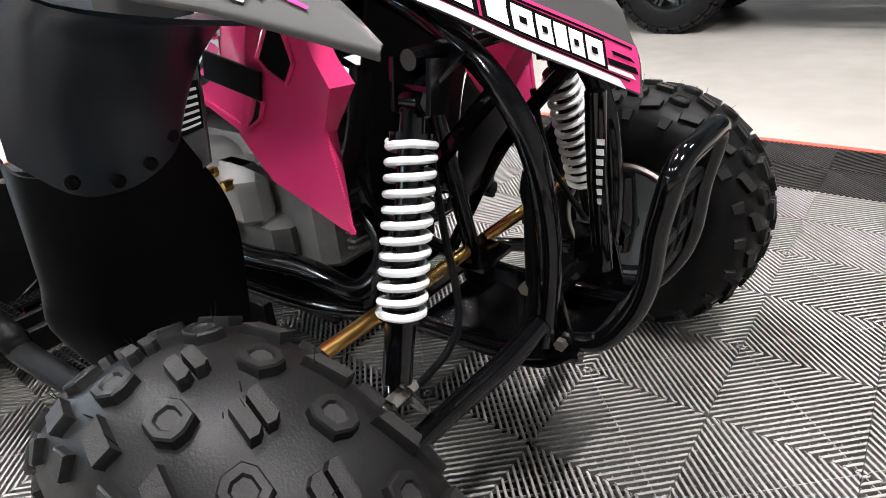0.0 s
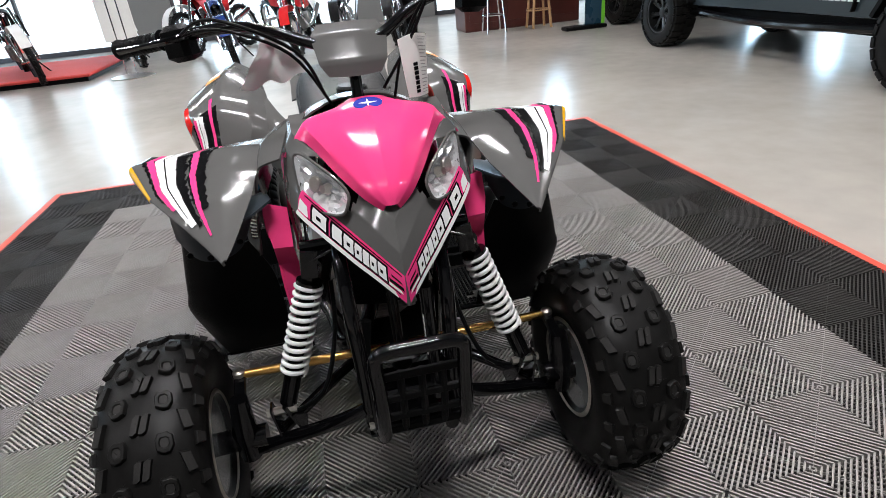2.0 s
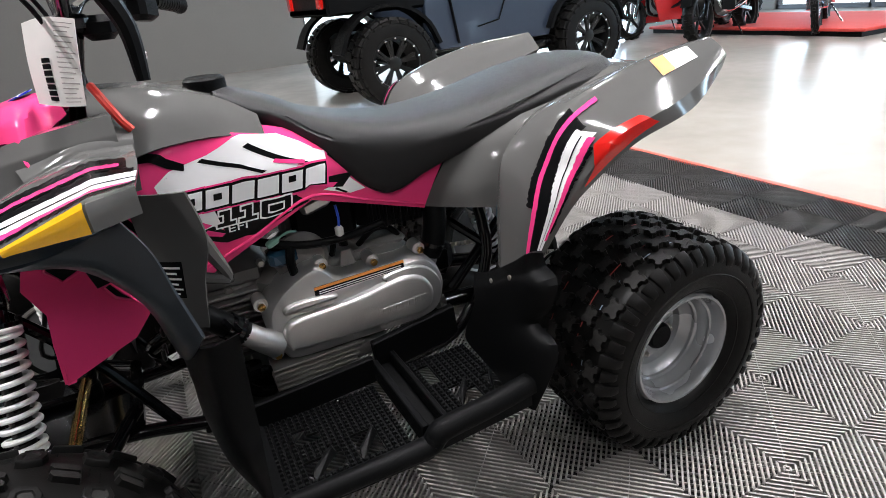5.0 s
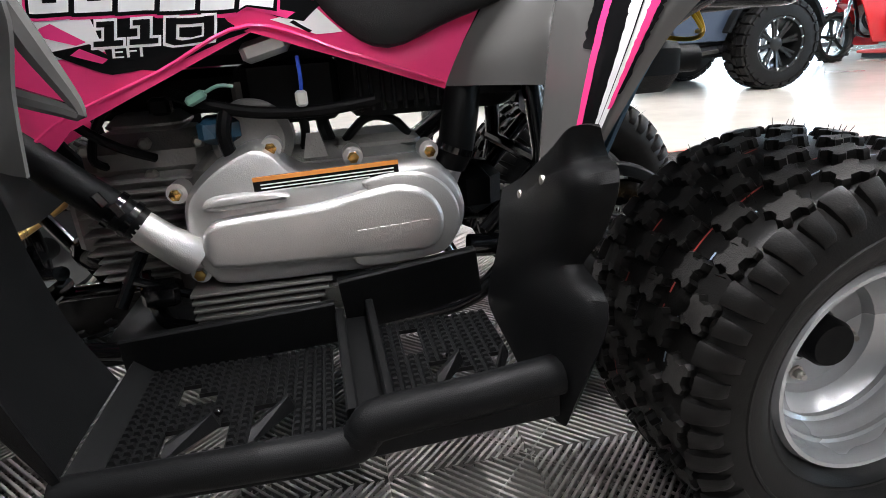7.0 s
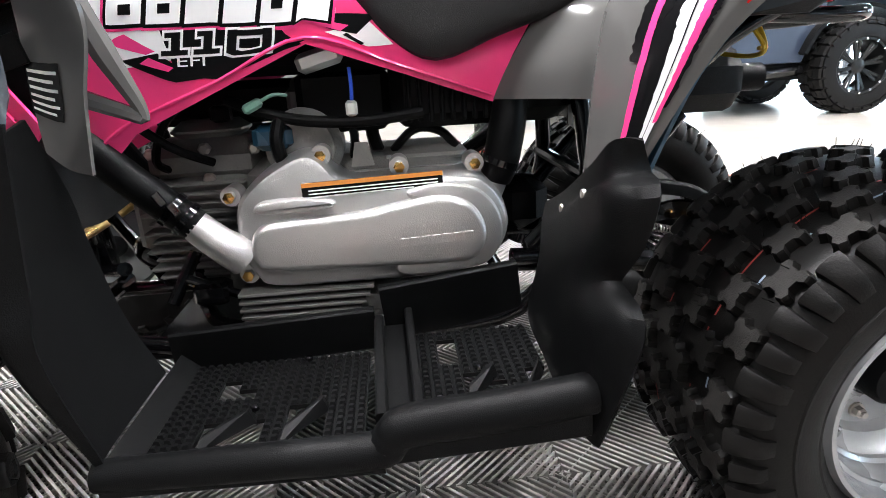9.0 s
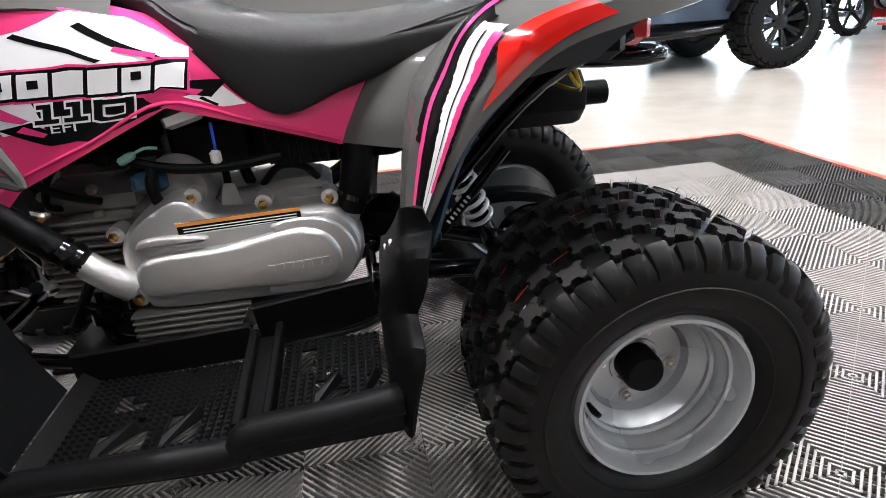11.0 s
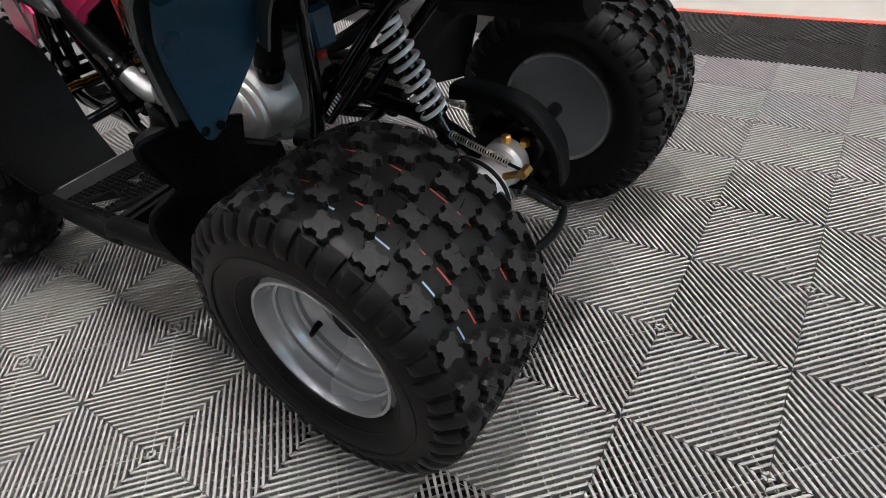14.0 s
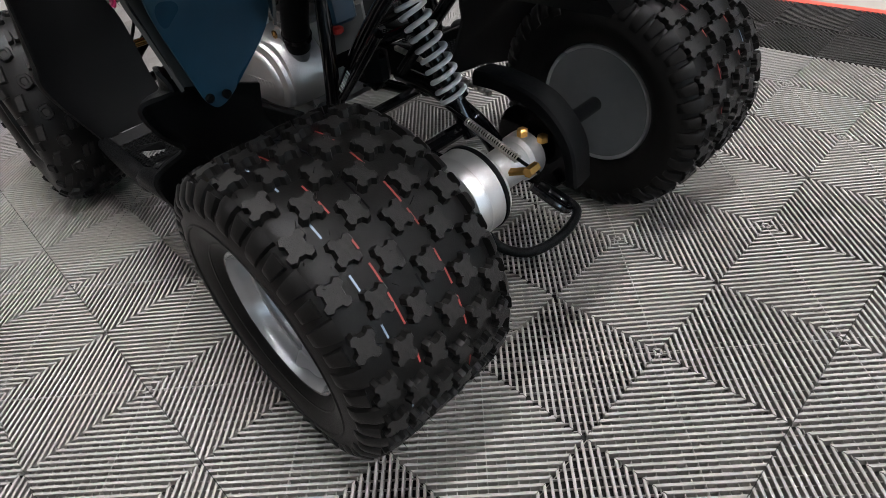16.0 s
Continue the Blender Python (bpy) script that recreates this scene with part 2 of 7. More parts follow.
def smooth_line(pts, n=6):
    """Catmull-Rom through the points."""
    p = [Vector(q) for q in pts]
    if len(p) < 3:
        return p
    out = []
    for i in range(len(p) - 1):
        a, b, c, d = p[max(i - 1, 0)], p[i], p[i + 1], p[min(i + 2, len(p) - 1)]
        for k in range(n):
            t = k / n
            out.append(0.5 * ((2 * b) + (c - a) * t + (2 * a - 5 * b + 4 * c - d) * t * t + (3 * b - a - 3 * c + d) * t ** 3))
    return out + [p[-1]]


def tube(pts, r, seg=10, curve=5, caps=True):
    """A round tube along a smooth line; r is one radius or one for each given point."""
    line = smooth_line(pts, curve) if curve > 1 else [Vector(q) for q in pts]
    m = len(line)
    rad = [r] * m if not isinstance(r, (list, tuple)) else [float(np.interp(i / (m - 1), np.linspace(0, 1, len(r)), r)) for i in range(m)]
    verts, faces = [], []
    nrm = None
    for i, p in enumerate(line):
        d = (line[min(i + 1, m - 1)] - line[max(i - 1, 0)]).normalized()
        if nrm is None:
            nrm = d.orthogonal().normalized()
        nrm = (nrm - d * nrm.dot(d)).normalized()
        bn = d.cross(nrm)
        for k in range(seg):
            a = 2 * math.pi * k / seg
            verts.append(p + (nrm * math.cos(a) + bn * math.sin(a)) * rad[i])
    for i in range(m - 1):
        faces += [(i * seg + k, i * seg + (k + 1) % seg, (i + 1) * seg + (k + 1) % seg, (i + 1) * seg + k) for k in range(seg)]
    if caps:
        faces += [tuple(range(seg)), tuple(range((m - 1) * seg, m * seg))]
    return verts, faces


def lathe(profile, seg=48, closed=False, axis="y"):
    """Turns (radius, along) pairs round the axis."""
    verts, faces = [], []
    n = len(profile)
    for k in range(seg):
        a = 2 * math.pi * k / seg
        for r, h in profile:
            c, s = r * math.cos(a), r * math.sin(a)
            verts.append((c, h, s) if axis == "y" else (c, s, h) if axis == "z" else (h, c, s))
    for k in range(seg):
        j = (k + 1) % seg
        for i in range(n if closed else n - 1):
            q = (i + 1) % n
            faces.append((k * n + i, j * n + i, j * n + q, k * n + q))
    if not closed:
        faces += [tuple(k * n for k in range(seg)), tuple(k * n + n - 1 for k in range(seg))]
    return verts, faces


def rod(a, b, r, seg=10):
    return tube([a, b], r, seg, 1)


def prism(poly, depth_vec, bevel=0.0):
    """Extrudes a planar outline along a vector; bevel draws the far outline in."""
    p = [Vector(q) for q in poly]
    d = Vector(depth_vec)
    c = sum(p, Vector()) / len(p)
    n = len(p)
    rings = [p, [q + d * (1 - min(0.4, bevel / max(d.length, 1e-6))) for q in p]]
    if bevel:
        rings.append([q + d + (c - q).normalized() * bevel for q in p])
    verts = [v for r in rings for v in r]
    faces = [tuple(range(n)), tuple(range((len(rings) - 1) * n, len(rings) * n))]
    for r in range(len(rings) - 1):
        faces += [(r * n + i, r * n + (i + 1) % n, (r + 1) * n + (i + 1) % n, (r + 1) * n + i) for i in range(n)]
    return verts, faces


def coil(a, b, rad, wire, turns, seg=8, flat=1.0):
    a, b = Vector(a), Vector(b)
    d = (b - a)
    ax = d.normalized()
    u = ax.orthogonal().normalized()
    w = ax.cross(u)
    n = int(turns * 20)
    pts = []
    for i in range(n + 1):
        t = i / n
        s = min(max((t - 0.06) / 0.88, 0), 1)
        ang = 2 * math.pi * turns * t
        pts.append(a + d * (0.03 * t + 0.97 * s) + (u * math.cos(ang) + w * math.sin(ang)) * rad)
    return tube(pts, wire, seg, 1)


class Surf:
    """A smooth sheet through a grid of control points: v runs over the rows, u along each row."""

    def __init__(self, rows, crisp=""):
        self.c = np.array(rows, float)
        self.crisp = crisp

    @staticmethod
    def basis(n, t, crisp=False):
        t = min(max(t, 0.0), 1.0) * (n - 1)
        i = min(int(t), n - 2)
        t -= i
        w = np.zeros(n)
        if crisp:
            w[i], w[i + 1] = 1 - t, t
            return w
        for k, b in ((i - 1, -0.5 * t + t * t - 0.5 * t ** 3), (i, 1 - 2.5 * t * t + 1.5 * t ** 3),
                     (i + 1, 0.5 * t + 2 * t * t - 1.5 * t ** 3), (i + 2, -0.5 * t * t + 0.5 * t ** 3)):
            w[min(max(k, 0), n - 1)] += b
        return w

    def at(self, u, v):
        return Vector(np.einsum("i,j,ijk->k", self.basis(self.c.shape[0], v, "v" in self.crisp), self.basis(self.c.shape[1], u, "u" in self.crisp), self.c))

    def normal(self, u, v):
        e = 0.01
        du = self.at(min(u + e, 1), v) - self.at(max(u - e, 0), v)
        dv = self.at(u, min(v + e, 1)) - self.at(u, max(v - e, 0))
        n = du.cross(dv)
        return n.normalized() if n.length > 1e-12 else Vector((0, 0, 1))

    def shell(self, thick, nu=24, nv=16, side=1):
        """The sheet with thickness behind it (side 1: behind is against the normal)."""
        verts, faces = [], []
        for back in (0, 1):
            for j in range(nv + 1):
                for i in range(nu + 1):
                    u, v = i / nu, j / nv
                    p = self.at(u, v)
                    if back:
                        p = p - self.normal(min(max(u, 0.02), 0.98), min(max(v, 0.02), 0.98)) * thick * side
                    verts.append(p)
        s = nu + 1
        off = s * (nv + 1)
        for j in range(nv):
            for i in range(nu):
                a = j * s + i
                faces.append((a, a + 1, a + s + 1, a + s))
                faces.append((off + a, off + a + s, off + a + s + 1, off + a + 1))
        ring = [i for i in range(s)] + [j * s + nu for j in range(1, nv + 1)] + [nv * s + i for i in range(nu - 1, -1, -1)] + [j * s for j in range(nv - 1, 0, -1)]
        for k in range(len(ring)):
            a, b = ring[k], ring[(k + 1) % len(ring)]
            faces.append((a, off + a, off + b, b))
        return verts, faces

    def strip(self, lo, hi, v0, v1, lift=0.0012, n=24, m=4, side=1, rag=0.0, seed=0):
        """A decal between u = lo(v) and hi(v)."""
        verts, faces = [], []
        for j in range(n + 1):
            v = v0 + (v1 - v0) * j / n
            a = lo(v) + rag * noise.noise((j * 1.7, seed, 0.3)) + rag * 0.7 * noise.noise((j * 5.3, seed + 4, 0.3))
            b = hi(v) + rag * noise.noise((j * 1.9, seed + 9, 0.3)) + rag * 0.7 * noise.noise((j * 4.7, seed + 7, 0.3))
            for i in range(m + 1):
                u = a + (b - a) * i / m
                verts.append(self.at(u, v) + self.normal(u, v) * lift * side)
        s = m + 1
        for j in range(n):
            for i in range(m):
                q = j * s + i
                faces.append((q, q + 1, q + s + 1, q + s))
        return verts, faces

    def patch(self, quad, lift=0.0016, n=6, m=4, side=1):
        """A four-cornered decal: corners (u, v)."""
        verts, faces = [], []
        q = [np.array(k, float) for k in quad]
        for j in range(n + 1):
            for i in range(m + 1):
                s, t = i / m, j / n
                p = (q[0] * (1 - s) + q[1] * s) * (1 - t) + (q[3] * (1 - s) + q[2] * s) * t
                verts.append(self.at(*p) + self.normal(*p) * lift * side)
        w = m + 1
        for j in range(n):
            for i in range(m):
                k = j * w + i
                faces.append((k, k + 1, k + w + 1, k + w))
        return verts, faces


def letters(text, size, depth, m):
    """Built-in lettering as a mesh, laid out in the plane of m."""
    cu = bpy.data.curves.new("lettering", "FONT")
    cu.body, cu.size, cu.extrude = text, size, depth
    ob = bpy.data.objects.new("lettering", cu)
    me = bpy.data.meshes.new_from_object(ob)
    geo = [tuple(m @ v.co) for v in me.vertices], [tuple(p.vertices) for p in me.polygons]
    bpy.data.objects.remove(ob)
    bpy.data.curves.remove(cu)
    bpy.data.meshes.remove(me)
    return geo


# ---- the room ----
def structure(name, geo, material, label):
    return tagged(part(name, geo, material), label, kind="structure")


structure("floor", block(X0 - 0.3, X1 + 0.3, Y0 - 0.3, Y1 + 0.3, FLOOR_Z - 0.2, FLOOR_Z, 0.001), CONCRETE, "polished tan-grey concrete showroom floor")
structure("ceiling", block(X0 - 0.3, X1 + 0.3, Y0 - 0.3, Y1 + 0.3, ROOM_H, ROOM_H + 0.2, 0.001), CEIL, "dark open showroom ceiling")
structure("wall_east", block(X1, X1 + 0.25, Y0, Y1, FLOOR_Z, ROOM_H, 0.001), WALL, "plain grey showroom wall")


def glazed_wall(name, wide, bays, place, label):
    """A wall with floor-high openings: piers between the bays and a band above them."""
    z1 = 3.05
    geos = [block(0, wide, 0, 0.25, z1, ROOM_H, 0.002)]
    x = 0.0
    for a, b in bays:
        geos.append(block(x, a, 0, 0.25, FLOOR_Z, z1, 0.002))
        x = b
    geos.append(block(x, wide, 0, 0.25, FLOOR_Z, z1, 0.002))
    w = part(name, moved(join(*geos), place), WALL)
    tagged(w, label, kind="structure")
    for i, (a, b) in enumerate(bays):
        fr = thing("window_%d" % (i + 1), 0, 0, 0, "floor-high showroom window with dark metal frame", "window")
        tagged(fr, kind="structure")
        fr.name = name.replace("wall", "window") + "_%d" % (i + 1)
        mid = (a + b) / 2
        part("window_frame", moved(join(block(a, a + 0.06, 0.05, 0.13, FLOOR_Z, z1), block(b - 0.06, b, 0.05, 0.13, FLOOR_Z, z1),
             block(mid - 0.025, mid + 0.025, 0.05, 0.13, FLOOR_Z, z1), block(a, b, 0.05, 0.13, z1 - 0.07, z1 - 0.001), block(a, b, 0.05, 0.13, FLOOR_Z, FLOOR_Z + 0.08)), place), ALU, fr)


glazed_wall("wall_west", Y1 - Y0, [(yc - Y0 - 1.75, yc - Y0 + 1.75) for yc in (-6.4, -2.0, 3.1)], pose(X0, Y0, 0, 0, 0, 90), "grey wall of glazed bays at the showroom front")
glazed_wall("wall_south", X1 - X0, [(xc - X0 - 1.65, xc - X0 + 1.65) for xc in (-6.6, -2.4)], pose(X0, Y0 - 0.25, 0), "grey wall with two glazed bays")
glazed_wall("wall_north", X1 - X0, [(0.10, 1.85), (1.95, 3.70)], pose(X0, Y1, 0), "grey wall with two narrow glazed bays")

# ---- the quad bike: bodywork ----
OX, YC = 1.65, -1.192
atv = thing("quad_bike", OX, YC, 0, "small youth quad bike in gloss grey and pink plastic with graphics", "quad bike")
SHIFT = Matrix.Translation((-OX, 0, 0))


def ap(name, geo, material, parent=None, label="", sharp=32):
    """A part of the quad bike; x as in the room, y from its middle."""
    return part(name, moved(geo, SHIFT), material, parent or atv, label, sharp)


def skewed(geo):
    """The quad bike stands turned a little on the mat: its far side lies further out towards the tail."""
    return [(p[0], p[1] - 0.08 * min(max((2.2 - p[0]) / 1.1, 0.0), 1.05), p[2]) for p in geo[0]], geo[1]


def far(geo):
    return skewed(flip(geo))


def both(name, geo, material, parents=None, label="", sharp=32, straight=False):
    a = ap(name, geo, material, parents[0] if parents else None, label, sharp)
    b = ap(name, flip(geo) if straight else far(geo), material, parents[1] if parents else None, label, sharp)
    return a, b


# grey nose
hood_rows = [
    [(2.322, 0.0, 0.527), (2.278, 0.040, 0.556), (2.236, 0.079, 0.583), (2.150, 0.150, 0.638), (2.06, 0.172, 0.655), (1.94, 0.172, 0.672)],
    [(2.316, 0.0, 0.560), (2.270, 0.038, 0.588), (2.226, 0.075, 0.615), (2.140, 0.143, 0.670), (2.05, 0.166, 0.692), (1.94, 0.166, 0.705)],
    [(2.296, 0.0, 0.605), (2.258, 0.028, 0.632), (2.214, 0.058, 0.657), (2.138, 0.122, 0.702), (2.05, 0.156, 0.728), (1.94, 0.158, 0.740)],
    [(2.262, 0.0, 0.650), (2.232, 0.020, 0.668), (2.196, 0.042, 0.688), (2.124, 0.096, 0.727), (2.045, 0.138, 0.750), (1.94, 0.146, 0.765)],
    [(2.225, 0.0, 0.676), (2.200, 0.014, 0.688), (2.165, 0.026, 0.702), (2.100, 0.064, 0.732), (2.035, 0.098, 0.750), (1.94, 0.110, 0.766)],
]
hood = Surf(hood_rows, "v")


def lamp_frame():
    """The middle of a headlamp, its axes (back along the lamp, down and out across it, outwards) and its four corners on them."""
    front, low, out, back = Vector((2.216, 0.050, 0.694)), Vector((2.210, 0.064, 0.645)), Vector((2.134, 0.134, 0.650)), Vector((2.096, 0.132, 0.746))
    c = (front + low + out + back) / 4
    e1 = ((out + back) / 2 - (front + low) / 2).normalized()
    e2 = (low + out) / 2 - (front + back) / 2
    e2 = (e2 - e1 * e2.dot(e1)).normalized()
    nrm = e1.cross(e2).normalized()
    if nrm.x < 0:
        nrm = -nrm
    quad = [((p - c).dot(e1), (p - c).dot(e2)) for p in (front, low, out, back)]
    return c + nrm * 0.013, e1, e2, nrm, quad


def lamp_outline(k, n=36):
    """A rounded four-cornered outline, drawn in by k."""
    q = lamp_frame()[4]
    pts = []
    for i in range(n):
        a = 2 * math.pi * i / n
        x, y = math.cos(a), math.sin(a)
        r = k / (abs(x) ** 3.6 + abs(y) ** 3.6) ** (1 / 3.6)
        s, t = (1 + x * r) / 2, (1 + y * r) / 2
        pts.append(tuple((q[0][d] * (1 - t) + q[1][d] * t) * (1 - s) + (q[3][d] * (1 - t) + q[2][d] * t) * s for d in (0, 1)))
    return pts


def with_lamp_hole(geo):
    """Leaves out the faces of the nose behind the lamp."""
    c, e1, e2, nrm, quad = lamp_frame()
    ring = lamp_outline(0.94, 48)
    keep = []
    for f in geo[1]:
        d = sum((Vector(geo[0][i]) for i in f), Vector()) / len(f) - c
        x, y = d.dot(e1), d.dot(e2)
        inside = False
        for (xa, ya), (xb, yb) in zip(ring, ring[1:] + ring[:1]):
            if (ya > y) != (yb > y) and x < xa + (y - ya) / (yb - ya) * (xb - xa):
                inside = not inside
        if abs(d.dot(nrm)) > 0.045 or not inside:
            keep.append(f)
    return geo[0], keep


hood_geo = with_lamp_hole(hood.shell(0.004, 60, 56, 1))
hood_part = ap("front_cowl", join(hood_geo, flip(hood_geo)), GREY, label="pointed gloss grey front cowl")


# brand band along the lower edge of the nose, the lettering as plain blocks
for k, fl in ((1, lambda g: g), (-1, flip)):
    ap("pink_band", fl(hood.patch([(0.02, 0.015), (0.61, 0.015), (0.60, 0.33), (0.0, 0.33)], 0.0010, 6, 30, 1)), PINKD, hood_part)
    ap("white_band", fl(join(hood.patch([(0.075, 0.004), (0.62, 0.004), (0.61, 0.068), (0.095, 0.060)], 0.0015, 2, 30, 1),
       hood.patch([(0.555, 0.085), (0.605, 0.085), (0.595, 0.24), (0.560, 0.22)], 0.0015, 3, 6, 1))), WHITE, hood_part)
    ap("black_edge", fl(hood.patch([(0.06, 0.068), (0.56, 0.075), (0.56, 0.092), (0.06, 0.084)], 0.0018, 2, 24, 1)), INK, hood_part)
    ap("black_edge", fl(hood.patch([(0.03, 0.300), (0.58, 0.296), (0.58, 0.310), (0.03, 0.312)], 0.0018, 2, 24, 1)), INK, hood_part)
    ap("white_streak", fl(hood.patch([(0.035, 0.105), (0.125, 0.095), (0.13, 0.130), (0.05, 0.135)], 0.0020, 2, 8, 1)), WHITE, hood_part)
    ap("black_streak", fl(hood.patch([(0.02, 0.15), (0.120, 0.14), (0.125, 0.185), (0.03, 0.195)], 0.0018, 2, 8, 1)), INK, hood_part)
    ap("black_streak", fl(hood.patch([(0.03, 0.225), (0.105, 0.225), (0.110, 0.25), (0.05, 0.25)], 0.0018, 2, 8, 1)), INK, hood_part)
    for q in range(7):
        a, b = 0.132 + 0.0585 * q, 0.132 + 0.0585 * q + (0.057 if q != 5 else 0.044)
        ap("word_outline", fl(hood.patch([(a - 0.005, 0.092), (b + 0.005, 0.092), (b + 0.005, 0.290), (a - 0.005, 0.290)], 0.0022, 5, 4, 1)), INK, hood_part)
        ap("brand_block", fl(hood.patch([(a + 0.0035, 0.110), (b - 0.0035, 0.110), (b - 0.0035, 0.272), (a + 0.0035, 0.272)], 0.0030, 4, 3, 1)), WHITE, hood_part)
        if q in (0, 1, 3, 4, 6):
            ap("block_centre", fl(hood.patch([(a + 0.021, 0.172), (b - 0.019, 0.172), (b - 0.019, 0.218), (a + 0.021, 0.218)], 0.0038, 2, 2, 1)), INK, hood_part)

# pink top cowl with ears
cowl_rows = [
    [(2.254, 0.0, 0.672), (2.253, 0.005, 0.672), (2.250, 0.010, 0.671), (2.243, 0.014, 0.660)],
    [(2.239, 0.0, 0.698), (2.236, 0.017, 0.697), (2.229, 0.034, 0.693), (2.221, 0.041, 0.678)],
    [(2.192, 0.0, 0.736), (2.188, 0.032, 0.733), (2.178, 0.064, 0.722), (2.170, 0.073, 0.704)],
    [(2.125, 0.0, 0.770), (2.120, 0.052, 0.768), (2.108, 0.100, 0.757), (2.100, 0.110, 0.738)],
    [(2.072, 0.0, 0.788), (2.068, 0.060, 0.784), (2.066, 0.114, 0.769), (2.062, 0.132, 0.744)],
    [(2.046, 0.0, 0.792), (2.042, 0.054, 0.788), (2.038, 0.112, 0.776), (2.046, 0.162, 0.716)],
    [(2.026, 0.0, 0.794), (2.026, 0.044, 0.791), (2.030, 0.074, 0.776), (2.022, 0.088, 0.748)],
    [(2.000, 0.0, 0.795), (2.000, 0.030, 0.793), (2.004, 0.052, 0.784), (1.998, 0.062, 0.764)],
]
cowl = Surf(cowl_rows, "u")
cowl_part = ap("top_cowl", join(cowl.shell(0.005, 16, 30, 1), flip(cowl.shell(0.005, 16, 30, 1))), PINK, label="gloss pink top cowl between the headlamps")
badge = [(math.cos(a) * 0.026, math.sin(a) * 0.026, 0) for a in np.linspace(0, 2 * math.pi, 29)[:-1]]
bm_ = Matrix.Translation((2.054, 0, 0.7912)) @ Euler((0, radians(21), 0)).to_matrix().to_4x4()
ap("round_badge", moved(prism([(x * 0.72, y, 0) for x, y, z in badge], (0, 0, 0.0022), 0.001), bm_), BLUE, cowl_part, "round blue badge with a white star")
star = []
for k in range(8):
    rr = (0.016 if k % 2 == 0 else 0.0032) * (0.75 if k % 4 == 0 else 1.0)
    star.append((rr * math.cos(k * math.pi / 4), rr * math.sin(k * math.pi / 4), 0.0021))
ap("star_mark", moved(prism(star, (0, 0, 0.0009)), bm_), WHITE, cowl_part)

# headlamps
def headlamp(sgn):
    c, e1, e2, nrm, quad = lamp_frame()
    outline = lamp_outline

    def dome(k0, rise, depth):
        verts, faces = [], []
        rings = [(1.0, 0.0), (0.92, rise * 0.35), (0.75, rise * 0.7), (0.5, rise * 0.9), (0.2, rise)]
        n = 36
        for k, h in rings:
            verts += [c + e1 * x + e2 * y + nrm * h for x, y in outline(k * k0, n)]
        verts.append(c + nrm * rise)
        for r in range(len(rings) - 1):
            faces += [(r * n + i, r * n + (i + 1) % n, (r + 1) * n + (i + 1) % n, (r + 1) * n + i) for i in range(n)]
        faces += [((len(rings) - 1) * n + i, (len(rings) - 1) * n + (i + 1) % n, len(verts) - 1) for i in range(n)]
        return verts, faces
    # faceted bowl
    rnd = random.Random(4)
    verts, faces = [], []
    n = 28
    for r, h in ((1.0, 0.001), (0.88, -0.005), (0.72, -0.009), (0.56, -0.012), (0.40, -0.014), (0.20, -0.015)):
        for i, (x, y) in enumerate(outline(r * 0.99, n)):
            verts.append(c + e1 * x + e2 * y + nrm * (h + (rnd.uniform(-0.0055, 0.0055) if r < 0.95 else 0)))
    for r in range(5):
        faces += [(r * n + i, r * n + (i + 1) % n, (r + 1) * n + (i + 1) % n, (r + 1) * n + i) for i in range(n)]
    faces.append(tuple(range(5 * n, 6 * n)))
    bulb = tube([c - nrm * 0.016, c - nrm * 0.002], [0.010, 0.007], 12, 1)
    bulb2 = lathe([(0.001, -0.008), (0.012, -0.006), (0.014, 0.0), (0.012, 0.004)], 20, axis="z")
    rot = nrm.to_track_quat("Z", "Y").to_matrix().to_4x4()
    bulb2 = moved(bulb2, Matrix.Translation(c - nrm * 0.008 + e1 * 0.024) @ rot)
    f = (lambda g: g) if sgn > 0 else flip
    lamp = ap("headlamp", f(join((verts, faces))), REFLECT, None, "clear-lensed headlamp with a faceted chrome reflector", 12)
    ap("bulb", f(join(bulb, bulb2)), STEEL, lamp)
    rim = [c + e1 * x + e2 * y + nrm * 0.001 for x, y in outline(1.02, 40)]
    ap("bezel", f(tube(rim + [rim[0]], 0.0026, 8, 1)), GREY, lamp)
    le = ap("lens", f(dome(1.0, 0.006, 0.0)), LENS, lamp, "clear plastic lens")
    le.visible_shadow = False
    return lamp


lamps = headlamp(1), headlamp(-1)
NOSE_SIDE = 0.010   # the nose stands a little off the middle line
for o_ in (hood_part, cowl_part, *lamps):
    o_.location.y = NOSE_SIDE

# front fenders, each with its stripes and an amber reflector
fend_rows = [
    [(1.925, 0.168, 0.724), (1.985, 0.180, 0.728), (2.055, 0.192, 0.702), (2.115, 0.210, 0.671), (2.234, 0.256, 0.618)],
    [(1.922, 0.225, 0.722), (1.975, 0.236, 0.730), (2.045, 0.244, 0.713), (2.120, 0.250, 0.681), (2.235, 0.259, 0.6185)],
    [(1.922, 0.290, 0.717), (1.970, 0.298, 0.723), (2.048, 0.296, 0.704), (2.130, 0.283, 0.673), (2.236, 0.261, 0.618)],
    [(1.926, 0.350, 0.714), (1.966, 0.362, 0.717), (2.055, 0.345, 0.690), (2.138, 0.310, 0.663), (2.237, 0.262, 0.617)],
    [(1.926, 0.388, 0.717), (1.972, 0.414, 0.716), (2.060, 0.377, 0.677), (2.145, 0.325, 0.653), (2.237, 0.264, 0.614)],
    [(1.926, 0.390, 0.688), (1.972, 0.416, 0.686), (2.060, 0.378, 0.671), (2.145, 0.324, 0.647), (2.235, 0.263, 0.608)],
]
fender = Surf(fend_rows, "u")
